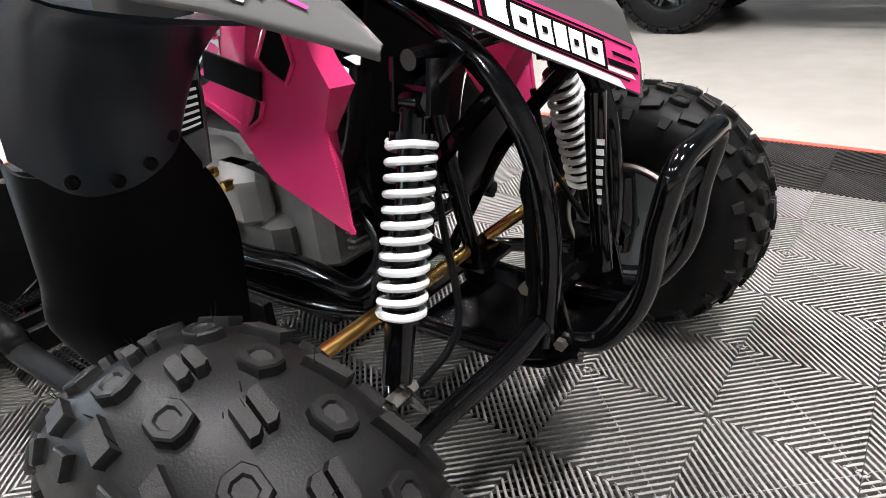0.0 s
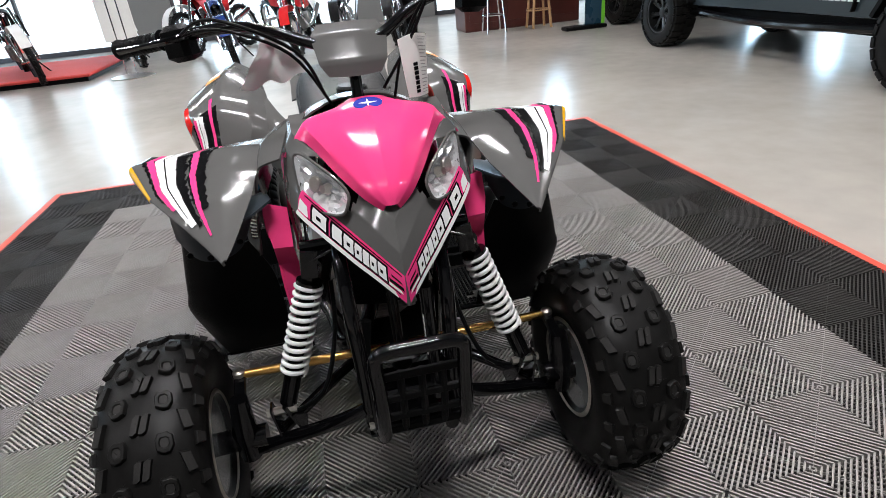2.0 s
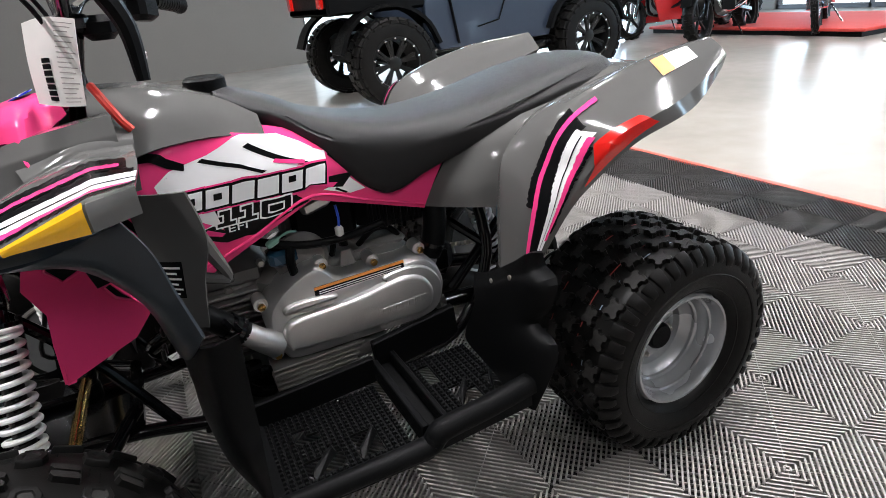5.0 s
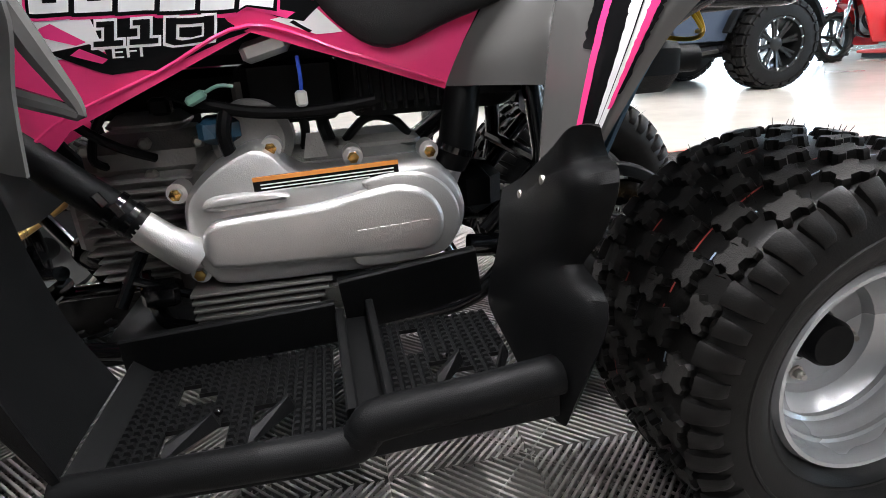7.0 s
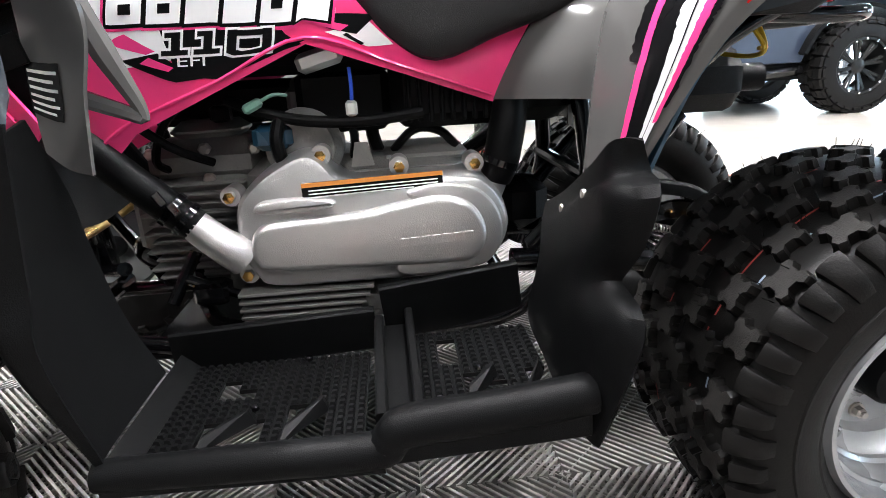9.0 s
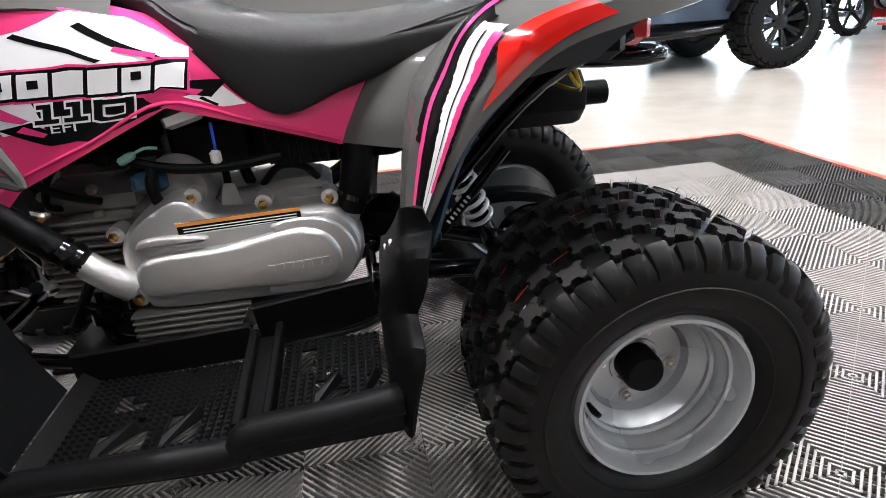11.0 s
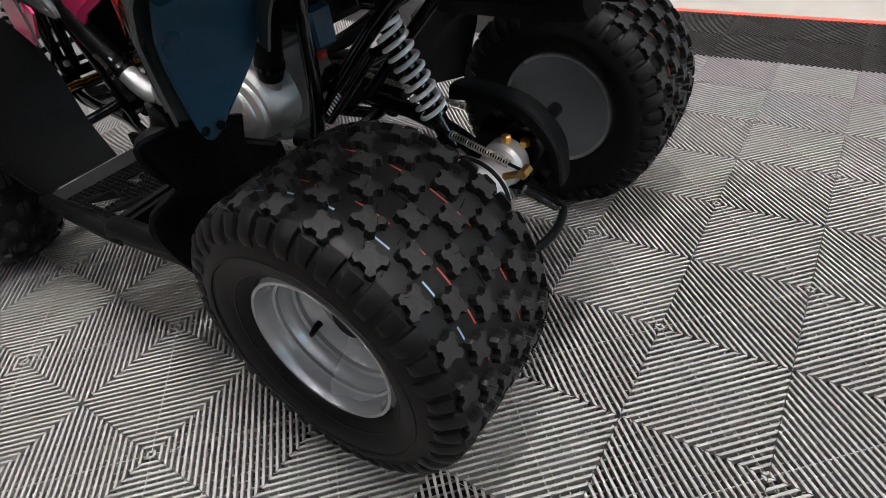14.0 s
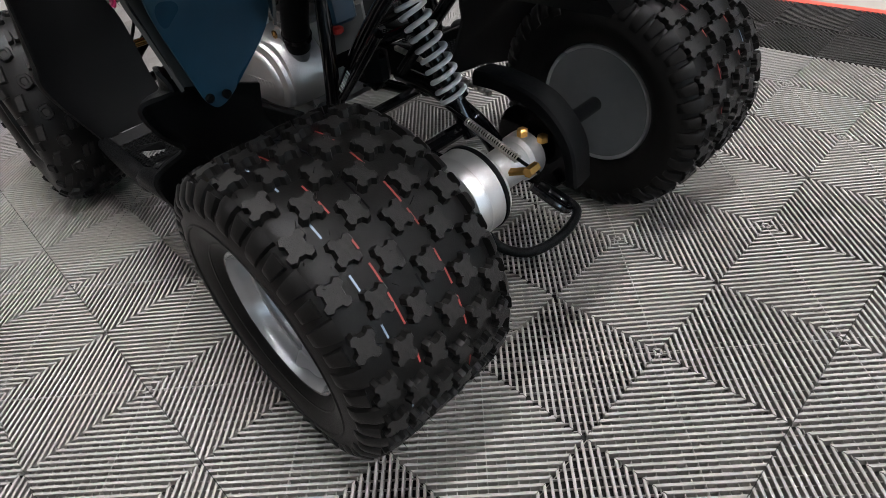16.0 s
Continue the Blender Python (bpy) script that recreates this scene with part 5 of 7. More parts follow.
for sg in (1, -1):
    shock("front_shock", (2.153, 0.156 * sg + 0.007, 0.505), (2.166, 0.213 * sg + 0.006, 0.342), 0.0228, 0.0044, 12.5, "white coil spring over a black damper")
    a_arm = ap("lower_arm", tube([(2.262, 0.085 * sg, 0.292), (2.245, 0.135 * sg, 0.262), (2.205, 0.225 * sg, 0.214), (2.192, 0.318 * sg, 0.190)], 0.0135, 14, 5), TUBE, None, "gloss black tubular suspension arm")
    ap("rear_tube", tube([(2.045, 0.075 * sg, 0.262), (2.10, 0.16 * sg, 0.235), (2.175, 0.26 * sg, 0.205)], 0.0115, 12, 4), TUBE, a_arm)
    ap("shock_bracket", join(prism([(2.150, 0.205 * sg, 0.212), (2.205, 0.205 * sg, 0.212), (2.196, 0.238 * sg, 0.278), (2.166, 0.238 * sg, 0.278)], (0, 0.004 * sg, 0)), prism([(2.150, 0.250 * sg, 0.206), (2.205, 0.250 * sg, 0.206), (2.196, 0.262 * sg, 0.275), (2.166, 0.262 * sg, 0.275)], (0, 0.004 * sg, 0))), TUBE, a_arm)
    ap("bracket_bolt", moved(lathe([(0.0085, -0.028), (0.0085, 0.028)], 6), Matrix.Translation((2.181, 0.246 * sg, 0.262))), STEEL, a_arm)
    ap("stub_axle", rod((2.193, 0.28 * sg, 0.2235), (2.193, 0.41 * sg, 0.2235), 0.022, 14), TUBE)
    ap("knuckle", join(tube([(2.192, 0.318 * sg, 0.180), (2.195, 0.318 * sg, 0.24), (2.195, 0.312 * sg, 0.320)], [0.020, 0.024, 0.016], 12, 3), bar((2.195, 0.312 * sg, 0.308), (2.115, 0.318 * sg, 0.312), 0.022, 0.012)), TUBE, None, "black steering knuckle")
    ap("tie_rod", tube([(2.112, 0.020 * sg, 0.312), (2.116, 0.16 * sg, 0.314), (2.118, 0.310 * sg, 0.318)], [0.0085, 0.0095, 0.0085], 12, 2), GOLD, None, "gold zinc-plated steering tie rod")
    ap("rod_end", moved(lathe([(0.006, -0.012), (0.012, -0.008), (0.012, 0.008), (0.006, 0.012)], 14, axis="z"), Matrix.Translation((2.118, 0.318 * sg, 0.318))), STEEL)
    # frame: bottom rails, down tubes, upper tubes
    ap("frame_rail", tube([(2.300, 0.062 * sg, 0.250), (2.22, 0.078 * sg, 0.232), (2.05, 0.092 * sg, 0.222), (1.90, 0.125 * sg, 0.212), (1.70, 0.140 * sg, 0.208), (1.48, 0.140 * sg, 0.222), (1.40, 0.125 * sg, 0.270)], 0.0125, 12, 5), TUBE, None, "gloss black frame tube")
    ap("down_tube", tube([(2.262, 0.078 * sg, 0.260), (2.268, 0.080 * sg, 0.40), (2.235, 0.085 * sg, 0.525), (2.14, 0.085 * sg, 0.610), (1.98, 0.075 * sg, 0.665)], 0.0135, 12, 6), TUBE, None, "gloss black bent frame tube")
    ap("shock_tower", join(bar((2.165, 0.090 * sg, 0.585), (2.160, 0.150 * sg, 0.560), 0.050, 0.006), bar((2.138, 0.135 * sg, 0.585), (2.138, 0.142 * sg, 0.535), 0.030, 0.006, (1, 0, 0)), bar((2.183, 0.135 * sg, 0.585), (2.183, 0.142 * sg, 0.535), 0.030, 0.006, (1, 0, 0))), TUBE)
    ap("diagonal_tube", tube([(2.22, 0.086 * sg, 0.555), (2.10, 0.092 * sg, 0.42), (1.99, 0.10 * sg, 0.225)], 0.010, 10, 3), TUBE)
    ap("arm_gusset", prism([(2.275, 0.070 * sg, 0.345), (2.225, 0.070 * sg, 0.345), (2.225, 0.070 * sg, 0.255), (2.300, 0.070 * sg, 0.255)], (0, 0.006 * sg, 0), 0.001), TUBE)
    for x, z in ((2.262, 0.300), (2.285, 0.268), (2.24, 0.328)):
        ap("gusset_bolt", moved(lathe([(0.0075, 0), (0.0075, 0.008), (0.004, 0.010)], 6), Matrix.Translation((x, 0.076 * sg if sg > 0 else -0.086, z))), STEEL)
# added sheet, stands in for the darkness among the parts behind the shocks
ap("dark_gap_sheet", Surf([[(2.075, -0.105, 0.655), (2.08, 0, 0.66), (2.075, 0.105, 0.655)], [(2.035, -0.100, 0.52), (2.04, 0, 0.52), (2.035, 0.100, 0.52)], [(2.015, -0.085, 0.37), (2.02, 0, 0.36), (2.015, 0.085, 0.37)]]).shell(0.004, 10, 10, 1), BLACKP, None, "black filler sheet behind the front suspension")
# black damper strut with plain marks, and the hanging rubber tube
strut = ap("steering_strut", tube([(2.255, 0.047, 0.520), (2.262, 0.047, 0.42), (2.276, 0.048, 0.300)], 0.0125, 14, 2), TUBE, None, "black strut with small white marks")
tagged(ap("strut_marks", join(*[bar((2.2685, 0.036, 0.470 - 0.012 * k), (2.2690, 0.0362, 0.463 - 0.012 * k), 0.009, 0.0012, (0, 1, 0)) for k in range(7)]), PAPER, strut), kind="stuff")
ap("drain_tube", tube([(2.235, -0.060, 0.46), (2.246, -0.075, 0.36), (2.252, -0.080, 0.240)], 0.0095, 12, 3), BLACKP, None, "black rubber drain tube hanging in front")
# bumper
half_loop = [(2.262, 0.074, 0.262), (2.318, 0.072, 0.272), (2.350, 0.070, 0.312), (2.366, 0.069, 0.360), (2.370, 0.069, 0.420), (2.377, 0.070, 0.462), (2.380, 0.066, 0.482), (2.382, 0.048, 0.491), (2.383, 0.0, 0.492)]
bump = ap("front_bumper", tube(half_loop + [(x, -y, z) for x, y, z in half_loop[-2::-1]], 0.0120, 14, 5), TUBE, None, "gloss black tubular front bumper")
bump.location.y = NOSE_SIDE
for z, x in ((0.436, 2.370), (0.390, 2.366), (0.345, 2.358), (0.302, 2.340)):
    ap("grille_bar", bar((x, -0.066, z), (x, 0.066, z), 0.008, 0.014), BLACKP, bump)
for y in (-0.034, 0.0, 0.034):
    ap("grille_bar", tube([(2.368, y, 0.440), (2.362, y, 0.370), (2.338, y, 0.298)], 0.0065, 8, 3), BLACKP, bump)
ap("skid_plate", Surf([[(2.300, -0.085, 0.262), (2.305, 0, 0.262), (2.300, 0.085, 0.262)], [(2.24, -0.088, 0.225), (2.24, 0, 0.222), (2.24, 0.088, 0.225)], [(2.06, -0.095, 0.220), (2.06, 0, 0.216), (2.06, 0.095, 0.220)]]).shell(0.004, 10, 10, 1), TUBE)
for g_ in (rod((2.25, -0.08, 0.30), (2.25, 0.08, 0.30), 0.012), rod((2.05, -0.09, 0.24), (2.05, 0.09, 0.24), 0.012), rod((2.16, -0.15, 0.585), (2.16, 0.15, 0.585), 0.010), rod((1.70, -0.14, 0.21), (1.70, 0.14, 0.21), 0.011), rod((1.45, -0.14, 0.23), (1.45, 0.14, 0.23), 0.011)):
    ap("cross_member", g_, TUBE)
# steering
stem = ap("steering_stem", join(tube([(2.115, 0, 0.275), (2.06, 0, 0.50), (1.955, 0, 0.885)], 0.0115, 12, 2), bar((2.13, -0.035, 0.300), (2.13, 0.035, 0.300), 0.040, 0.010)), TUBE, None, "black steering stem")
ap("stem_bush", moved(lathe([(0.019, 0), (0.022, 0.006), (0.022, 0.03), (0.019, 0.036)], 18, axis="z"), Matrix.Translation((2.118, 0, 0.262))), BLACKP, stem)
bars_ = [(1.850, 0.392, 0.945), (1.885, 0.300, 0.952), (1.930, 0.200, 0.955), (1.952, 0.125, 0.935), (1.962, 0.050, 0.892), (1.962, -0.050, 0.888), (1.945, -0.135, 0.918), (1.908, -0.215, 0.930), (1.845, -0.325, 0.918), (1.775, -0.440, 0.902)]
hb = ap("handlebar", tube(bars_, 0.0105, 14, 6), TUBE, None, "black handlebar with rubber grips")
for pts, nm in ((bars_[:3], 0), (bars_[-1:-4:-1], 1)):
    a, b = Vector(pts[0]), Vector(pts[1])
    d = (b - a).normalized()
    g = ap("grip", tube([a - d * 0.004, a + d * 0.002, a + d * 0.012, a + d * 0.105, a + d * 0.112], [0.019, 0.0195, 0.0165, 0.0165, 0.020], 16, 1), BLACKP, hb, "black rubber grip")
    tagged(ap("grip_ribs", join(*[tube([a + d * (0.022 + 0.010 * k), a + d * (0.026 + 0.010 * k)], 0.0174, 14, 1) for k in range(8)]), BLACKP, hb), kind="stuff")
    c = a + d * 0.15
    box = ap("switch_box", moved(block(-0.030, 0.030, -0.022, 0.022, -0.045, 0.022, 0.010), Matrix.Translation(c) @ d.to_track_quat("X", "Z").to_matrix().to_4x4()), BLACKP, hb, "black switch housing with a yellow tab")
    if nm == 0:
        ap("yellow_tab", moved(block(-0.014, 0.014, -0.008, 0.012, 0.0225, 0.029, 0.003), Matrix.Translation(c) @ d.to_track_quat("X", "Z").to_matrix().to_4x4()), AMBER, box)
    fwd = Vector((0.9, 0.1 if nm else -0.05, 0.0))
    ap("brake_lever", tube([c + d * 0.02 + fwd * 0.02, c + fwd * 0.055 - d * 0.01, a + d * 0.06 + fwd * 0.055, a + d * 0.005 + fwd * 0.050], [0.008, 0.007, 0.005, 0.007], 10, 4), TUBE, hb)
    ap("control_cable", tube([c + fwd * 0.03, c + d * 0.09 + fwd * 0.10 + Vector((0, 0, 0.02)), Vector((1.985, 0.11 if not nm else -0.10, 0.885)), Vector((1.978, 0.05 if not nm else -0.06, 0.80))], 0.0032, 8, 6), BLACKP, hb)
    ap("control_cable", tube([c + fwd * 0.02, c + d * 0.10 + fwd * 0.07, Vector((1.975, 0.10 if not nm else -0.11, 0.88)), Vector((1.97, 0.07 if not nm else -0.05, 0.78))], 0.0030, 8, 6), BLACKP, hb)
ap("bar_clamp", join(block(1.935, 1.968, -0.045, 0.045, 0.868, 0.893, 0.006)), TUBE)
pod = Surf([[(1.915, -0.045, 0.916), (1.920, 0.0, 0.918), (1.915, 0.045, 0.916)],
            [(1.935, -0.055, 0.920), (1.942, 0.0, 0.922), (1.935, 0.055, 0.920)],
            [(1.962, -0.070, 0.903), (1.970, 0.0, 0.906), (1.962, 0.070, 0.903)],
            [(2.000, -0.062, 0.858), (2.008, 0.0, 0.858), (2.000, 0.062, 0.858)],
            [(2.006, -0.048, 0.836), (2.014, 0.0, 0.834), (2.006, 0.048, 0.836)]], "v")
ap("dash_cover", pod.shell(0.005, 16, 20, -1), GREY, None, "gloss grey angular dash cover")
ap("dash_back", block(1.900, 1.950, -0.045, 0.045, 0.855, 0.890, 0.01), BLACKP)
# padded strap, card tag, red key strap
ap("strap", tube([(1.925, 0.115, 0.962), (1.912, 0.125, 0.925), (1.890, 0.128, 0.870), (1.888, 0.134, 0.800)], [0.013, 0.015, 0.013, 0.009], 8, 5), BLACKP, None, "black fabric strap round the handlebar")
tag_s = Surf([[(2.012, 0.082, 0.887), (1.982, 0.114, 0.892), (1.947, 0.145, 0.886)], [(2.020, 0.086, 0.836), (1.992, 0.116, 0.838), (1.957, 0.141, 0.832)], [(2.023, 0.091, 0.785), (1.997, 0.116, 0.780), (1.966, 0.137, 0.778)]])
tag_o = ap("card_tag", tag_s.shell(0.0012, 8, 8, -1), PAPER, None, "white card hang tag with printed bars")
tagged(ap("tag_mark", join(*[tag_s.patch([(0.36, 0.46 + 0.066 * k), (0.52, 0.46 + 0.066 * k), (0.52, 0.512 + 0.066 * k), (0.36, 0.512 + 0.066 * k)], 0.0006, 1, 2, -1) for k in range(7)]), INK, tag_o), kind="stuff")
tagged(ap("tag_lines", join(*[tag_s.patch([(0.64, 0.08 + 0.052 * k), (0.94 - 0.05 * (k % 3), 0.08 + 0.052 * k), (0.94 - 0.05 * (k % 3), 0.092 + 0.052 * k), (0.64, 0.092 + 0.052 * k)], 0.0006, 1, 3, -1) for k in range(17)]), mat("grey_print", (0.35, 0.33, 0.32), 0.6), tag_o), kind="stuff")
ap("key_strap", tube([(1.955, 0.110, 0.800), (1.945, 0.140, 0.785), (1.93, 0.150, 0.755), (1.92, 0.152, 0.74)], 0.006, 8, 4), REDT, None, "red key strap")
bag_rows = []
rb = random.Random(12)
for j in range(6):
    f_ = j / 5
    bag_rows.append([(1.905 - 0.030 * f_ + rb.uniform(-0.006, 0.006), -0.150 + (k - 2.5) * (0.006 + 0.022 * f_) + rb.uniform(-0.004, 0.004), 0.895 - 0.085 * f_ + rb.uniform(-0.006, 0.006) + 0.004 * k) for k in range(6)])
ap("plastic_bag", Surf(bag_rows).shell(0.0006, 20, 20, 1), BAGFILM, None, "crumpled clear plastic bag tied to the handlebar")
# ---- engine bay ----
ap("crankcase", join(block(1.52, 1.86, -0.130, 0.062, 0.232, 0.345, 0.020), block(1.78, 1.925, -0.100, 0.050, 0.250, 0.430, 0.020)), CASTD, None, "grey cast crankcase")
for k in range(5):
    ap("case_fin", bar((1.815, 0.100, 0.276 - 0.0105 * k), (1.640 + 0.006 * k, 0.100, 0.276 - 0.0105 * k), 0.060, 0.0045), CASTD)
# added plate that makes the space under the engine read dark
ap("underside_filler", block(1.66, 1.95, -0.13, 0.13, 0.196, 0.206, 0.003), BLACKP, None, "black filler plate under the engine")
cam_cover = ap("cam_cover", join(block(1.770, 1.935, -0.080, 0.045, 0.405, 0.470, 0.022), block(1.805, 1.900, -0.060, 0.030, 0.465, 0.492, 0.012)), CASTD, None, "grey cast cam cover above the cylinder")
for x, z in ((1.785, 0.455), (1.850, 0.458), (1.920, 0.455), (1.850, 0.418)):
    ap("cover_bolt", moved(lathe([(0.0080, 0.040), (0.0080, 0.050), (0.005, 0.053)], 6), Matrix.Translation((x, 0, z))), STEEL, cam_cover)
ap("spark_lead", tube([(1.900, 0.035, 0.430), (1.905, 0.070, 0.450), (1.880, 0.075, 0.500), (1.830, 0.050, 0.540)], 0.0055, 8, 4), BLACKP, cam_cover)
ap("sensor_plug", block(1.812, 1.838, 0.020, 0.044, 0.490, 0.512, 0.004), BLACKP, cam_cover)
# filler blocks added so the gaps read dark; the box hides the floor beyond
airbox = ap("airbox", join(block(1.50, 1.90, -0.075, 0.075, 0.545, 0.640, 0.012), block(1.60, 1.72, -0.070, 0.070, 0.470, 0.550, 0.010)), BLACKP, None, "black plastic airbox under the seat")
ap("front_gap_filler", block(1.724, 1.945, -0.095, -0.030, 0.482, 0.541, 0.012), BLACKP, airbox)
ap("rear_gap_filler", block(1.475, 1.596, -0.075, -0.010, 0.484, 0.541, 0.012), BLACKP, airbox)
belt_out = [(1.806, 0.365), (1.800, 0.395), (1.782, 0.418), (1.752, 0.440), (1.714, 0.456), (1.690, 0.449), (1.668, 0.424), (1.640, 0.417), (1.560, 0.418), (1.503, 0.417), (1.478, 0.402), (1.462, 0.376), (1.456, 0.343), (1.468, 0.312), (1.492, 0.292), (1.535, 0.280), (1.650, 0.279), (1.765, 0.282), (1.790, 0.300), (1.803, 0.330)]


def plate(outline, y0, y1, inset, rounds=3):
    """A cover with rounded shoulders: outline in x and z, from y0 out to y1."""
    p = [Vector((x, 0, z)) for x, z in smooth_outline(outline)]
    c = sum(p, Vector()) / len(p)
    n = len(p)
    verts, faces = [], []
    rings = [(y0, 0.0)] + [(y0 + (y1 - y0) * (0.55 + 0.45 * math.sin(k / rounds * math.pi / 2)), inset * (1 - math.cos(k / rounds * math.pi / 2))) for k in range(rounds + 1)]
    for y, i in rings:
        for k in range(n):
            t = (p[(k + 1) % n] - p[k - 1]).normalized()
            nn = Vector((t.z, 0, -t.x))
            if nn.dot(c - p[k]) < 0:
                nn = -nn
            q = p[k] + nn * i
            verts.append((q.x, y, q.z))
    for r in range(len(rings) - 1):
        faces += [(r * n + k, r * n + (k + 1) % n, (r + 1) * n + (k + 1) % n, (r + 1) * n + k) for k in range(n)]
    faces.append(tuple(range((len(rings) - 1) * n, len(rings) * n)))
    return verts, faces


def smooth_outline(o, n=4):
    pts = []
    m = len(o)
    for i in range(m):
        a, b, c, d = (Vector((*o[(i + k) % m], 0)) for k in (-1, 0, 1, 2))
        for k in range(n):
            t = k / n
            q = 0.5 * ((2 * b) + (c - a) * t + (2 * a - 5 * b + 4 * c - d) * t * t + (3 * b - a - 3 * c + d) * t ** 3)
            pts.append((q.x, q.y))
    return pts


belt = ap("belt_cover", plate(belt_out, 0.060, 0.132, 0.012, 4), CAST, None, "cast aluminium belt-drive cover with a raised oval")
inner_o = [(1.785, 0.345), (1.777, 0.364), (1.755, 0.374), (1.690, 0.377), (1.640, 0.380), (1.585, 0.390), (1.545, 0.394), (1.510, 0.382), (1.492, 0.355), (1.492, 0.328), (1.508, 0.308), (1.545, 0.304), (1.680, 0.308), (1.765, 0.312), (1.782, 0.324)]
ap("raised_oval", plate(inner_o, 0.125, 0.148, 0.009, 4), CAST, belt)
ap("rear_bulge", plate([(1.585, 0.402), (1.540, 0.408), (1.500, 0.398), (1.474, 0.370), (1.468, 0.335), (1.482, 0.305), (1.512, 0.292), (1.600, 0.290), (1.600, 0.315), (1.530, 0.316), (1.504, 0.335), (1.504, 0.362), (1.530, 0.384), (1.580, 0.388)], 0.120, 0.140, 0.006, 3), CAST, belt)
ap("upper_bulge", plate([(1.775, 0.385), (1.770, 0.398), (1.740, 0.402), (1.690, 0.399), (1.676, 0.392), (1.690, 0.385), (1.740, 0.383)], 0.125, 0.143, 0.005, 3), CAST, belt)
for k in range(7):
    x = 1.600 - 0.0135 * k
    ap("raised_mark", bar((x, 0.1480, 0.337 + 0.0006 * k), (x - 0.0100, 0.1480, 0.337 + 0.0006 * k), 0.002, 0.012), CAST, belt)
for x, z in ((1.691, 0.448), (1.595, 0.428), (1.499, 0.426), (1.808, 0.404), (1.80, 0.30)):
    ap("cover_bolt", join(moved(lathe([(0.0125, 0.080), (0.0125, 0.112)], 16), Matrix.Translation((x, 0, z))), moved(lathe([(0.0075, 0.112), (0.0075, 0.119), (0.005, 0.121)], 6), Matrix.Translation((x, 0, z)))), CAST, belt)
    ap("bolt_head", moved(lathe([(0.0072, 0.119), (0.0072, 0.1225), (0.003, 0.124)], 6), Matrix.Translation((x, 0, z))), GOLD, belt)
lab = ap("warning_label", bar((1.716, 0.1335, 0.409), (1.542, 0.1335, 0.4135), 0.0012, 0.0190), INK, belt, "black and orange warning label with bars")
ap("label_head", bar((1.716, 0.1342, 0.4155), (1.542, 0.1342, 0.4200), 0.0012, 0.0055), ORANGE, lab)
tagged(ap("fine_print", join(*[bar((1.708, 0.1343, 0.4085 - 0.0042 * k), (1.548 + 0.03 * (k == 2), 0.1343, 0.4130 - 0.0042 * k), 0.0010, 0.0014) for k in range(3)]), PAPER, lab), kind="stuff")
ap("starter_housing", moved(lathe([(0.046, 0.02), (0.050, 0.03), (0.050, 0.075), (0.040, 0.088), (0.0, 0.09)], 30), Matrix.Translation((1.715, 0, 0.455))), CASTD, belt)
eng = ap("engine", join(block(1.50, 1.80, -0.090, 0.070, 0.262, 0.44, 0.02), block(1.50, 1.62, -0.04, 0.06, 0.42, 0.445, 0.010)), CASTD, None, "dull cast engine block with cooling fins")
for k in range(11):
    z = 0.285 + 0.0125 * k
    ap("cylinder_fin", block(1.800, 1.935 + 0.008 * (k % 2), -0.064, 0.064 + 0.004 * (k % 2), z, z + 0.0055, 0.0025), CASTD, eng)
ap("cylinder_head", join(block(1.82, 1.93, -0.045, 0.045, 0.305, 0.405, 0.012), block(1.925, 1.965, -0.035, 0.035, 0.315, 0.395, 0.01)), CASTD, eng)
for k in range(7):
    ap("sump_fin", bar((1.80 - 0.004 * k, 0.050 + 0.012 * k, 0.268 - 0.008 * k), (1.66 + 0.01 * k, 0.050 + 0.012 * k, 0.268 - 0.008 * k), 0.004, 0.010), CASTD, eng)
ap("sump", block(1.58, 1.80, -0.08, 0.10, 0.215, 0.268, 0.015), CASTD, eng)
ap("flywheel_cover", join(moved(lathe([(0.075, -0.088), (0.078, -0.10), (0.072, -0.150), (0.060, -0.160), (0.0, -0.162)], 36), Matrix.Translation((1.70, 0, 0.365))), block(1.71, 1.83, -0.15, -0.09, 0.32, 0.42, 0.02)), CAST, eng, "cast side cover with gold bolts")
for x, z in ((1.762, 0.410), (1.80, 0.398), (1.77, 0.320), (1.64, 0.405)):
    ap("cover_bolt", moved(lathe([(0.008, -0.145), (0.008, -0.163), (0.004, -0.165)], 6), Matrix.Translation((x, 0, z))), GOLD, eng)
ap("intake_elbow", tube([(1.800, 0.125, 0.330), (1.822, 0.138, 0.352), (1.848, 0.143, 0.380)], [0.026, 0.0215, 0.0195], 18, 4), CAST, None, "aluminium cooling elbow")
hose = ap("cooling_hose", tube([(1.846, 0.142, 0.378), (1.880, 0.146, 0.412), (1.920, 0.148, 0.452), (1.965, 0.145, 0.50)], 0.0205, 16, 4), BLACKP, None, "black rubber cooling hose")
for q in (0.12, 0.30):
    c = Vector((1.846, 0.142, 0.378)).lerp(Vector((1.92, 0.148, 0.452)), q)
    d = Vector((0.074, 0.006, 0.074)).normalized()
    ap("hose_clamp", join(tube([c - d * 0.004, c + d * 0.004], 0.0232, 18, 1), bar(c + Vector((0.0, 0.026, 0.012)), c + Vector((0.006, 0.030, 0.026)), 0.008, 0.010)), TUBE, hose)
ap("cooling_hose", tube([(1.470, 0.098, 0.400), (1.462, 0.100, 0.425), (1.452, 0.096, 0.470), (1.440, 0.080, 0.520), (1.42, 0.06, 0.56)], [0.020, 0.024, 0.024, 0.022, 0.022], 16, 4), BLACKP, None, "black rubber rear cooling hose")
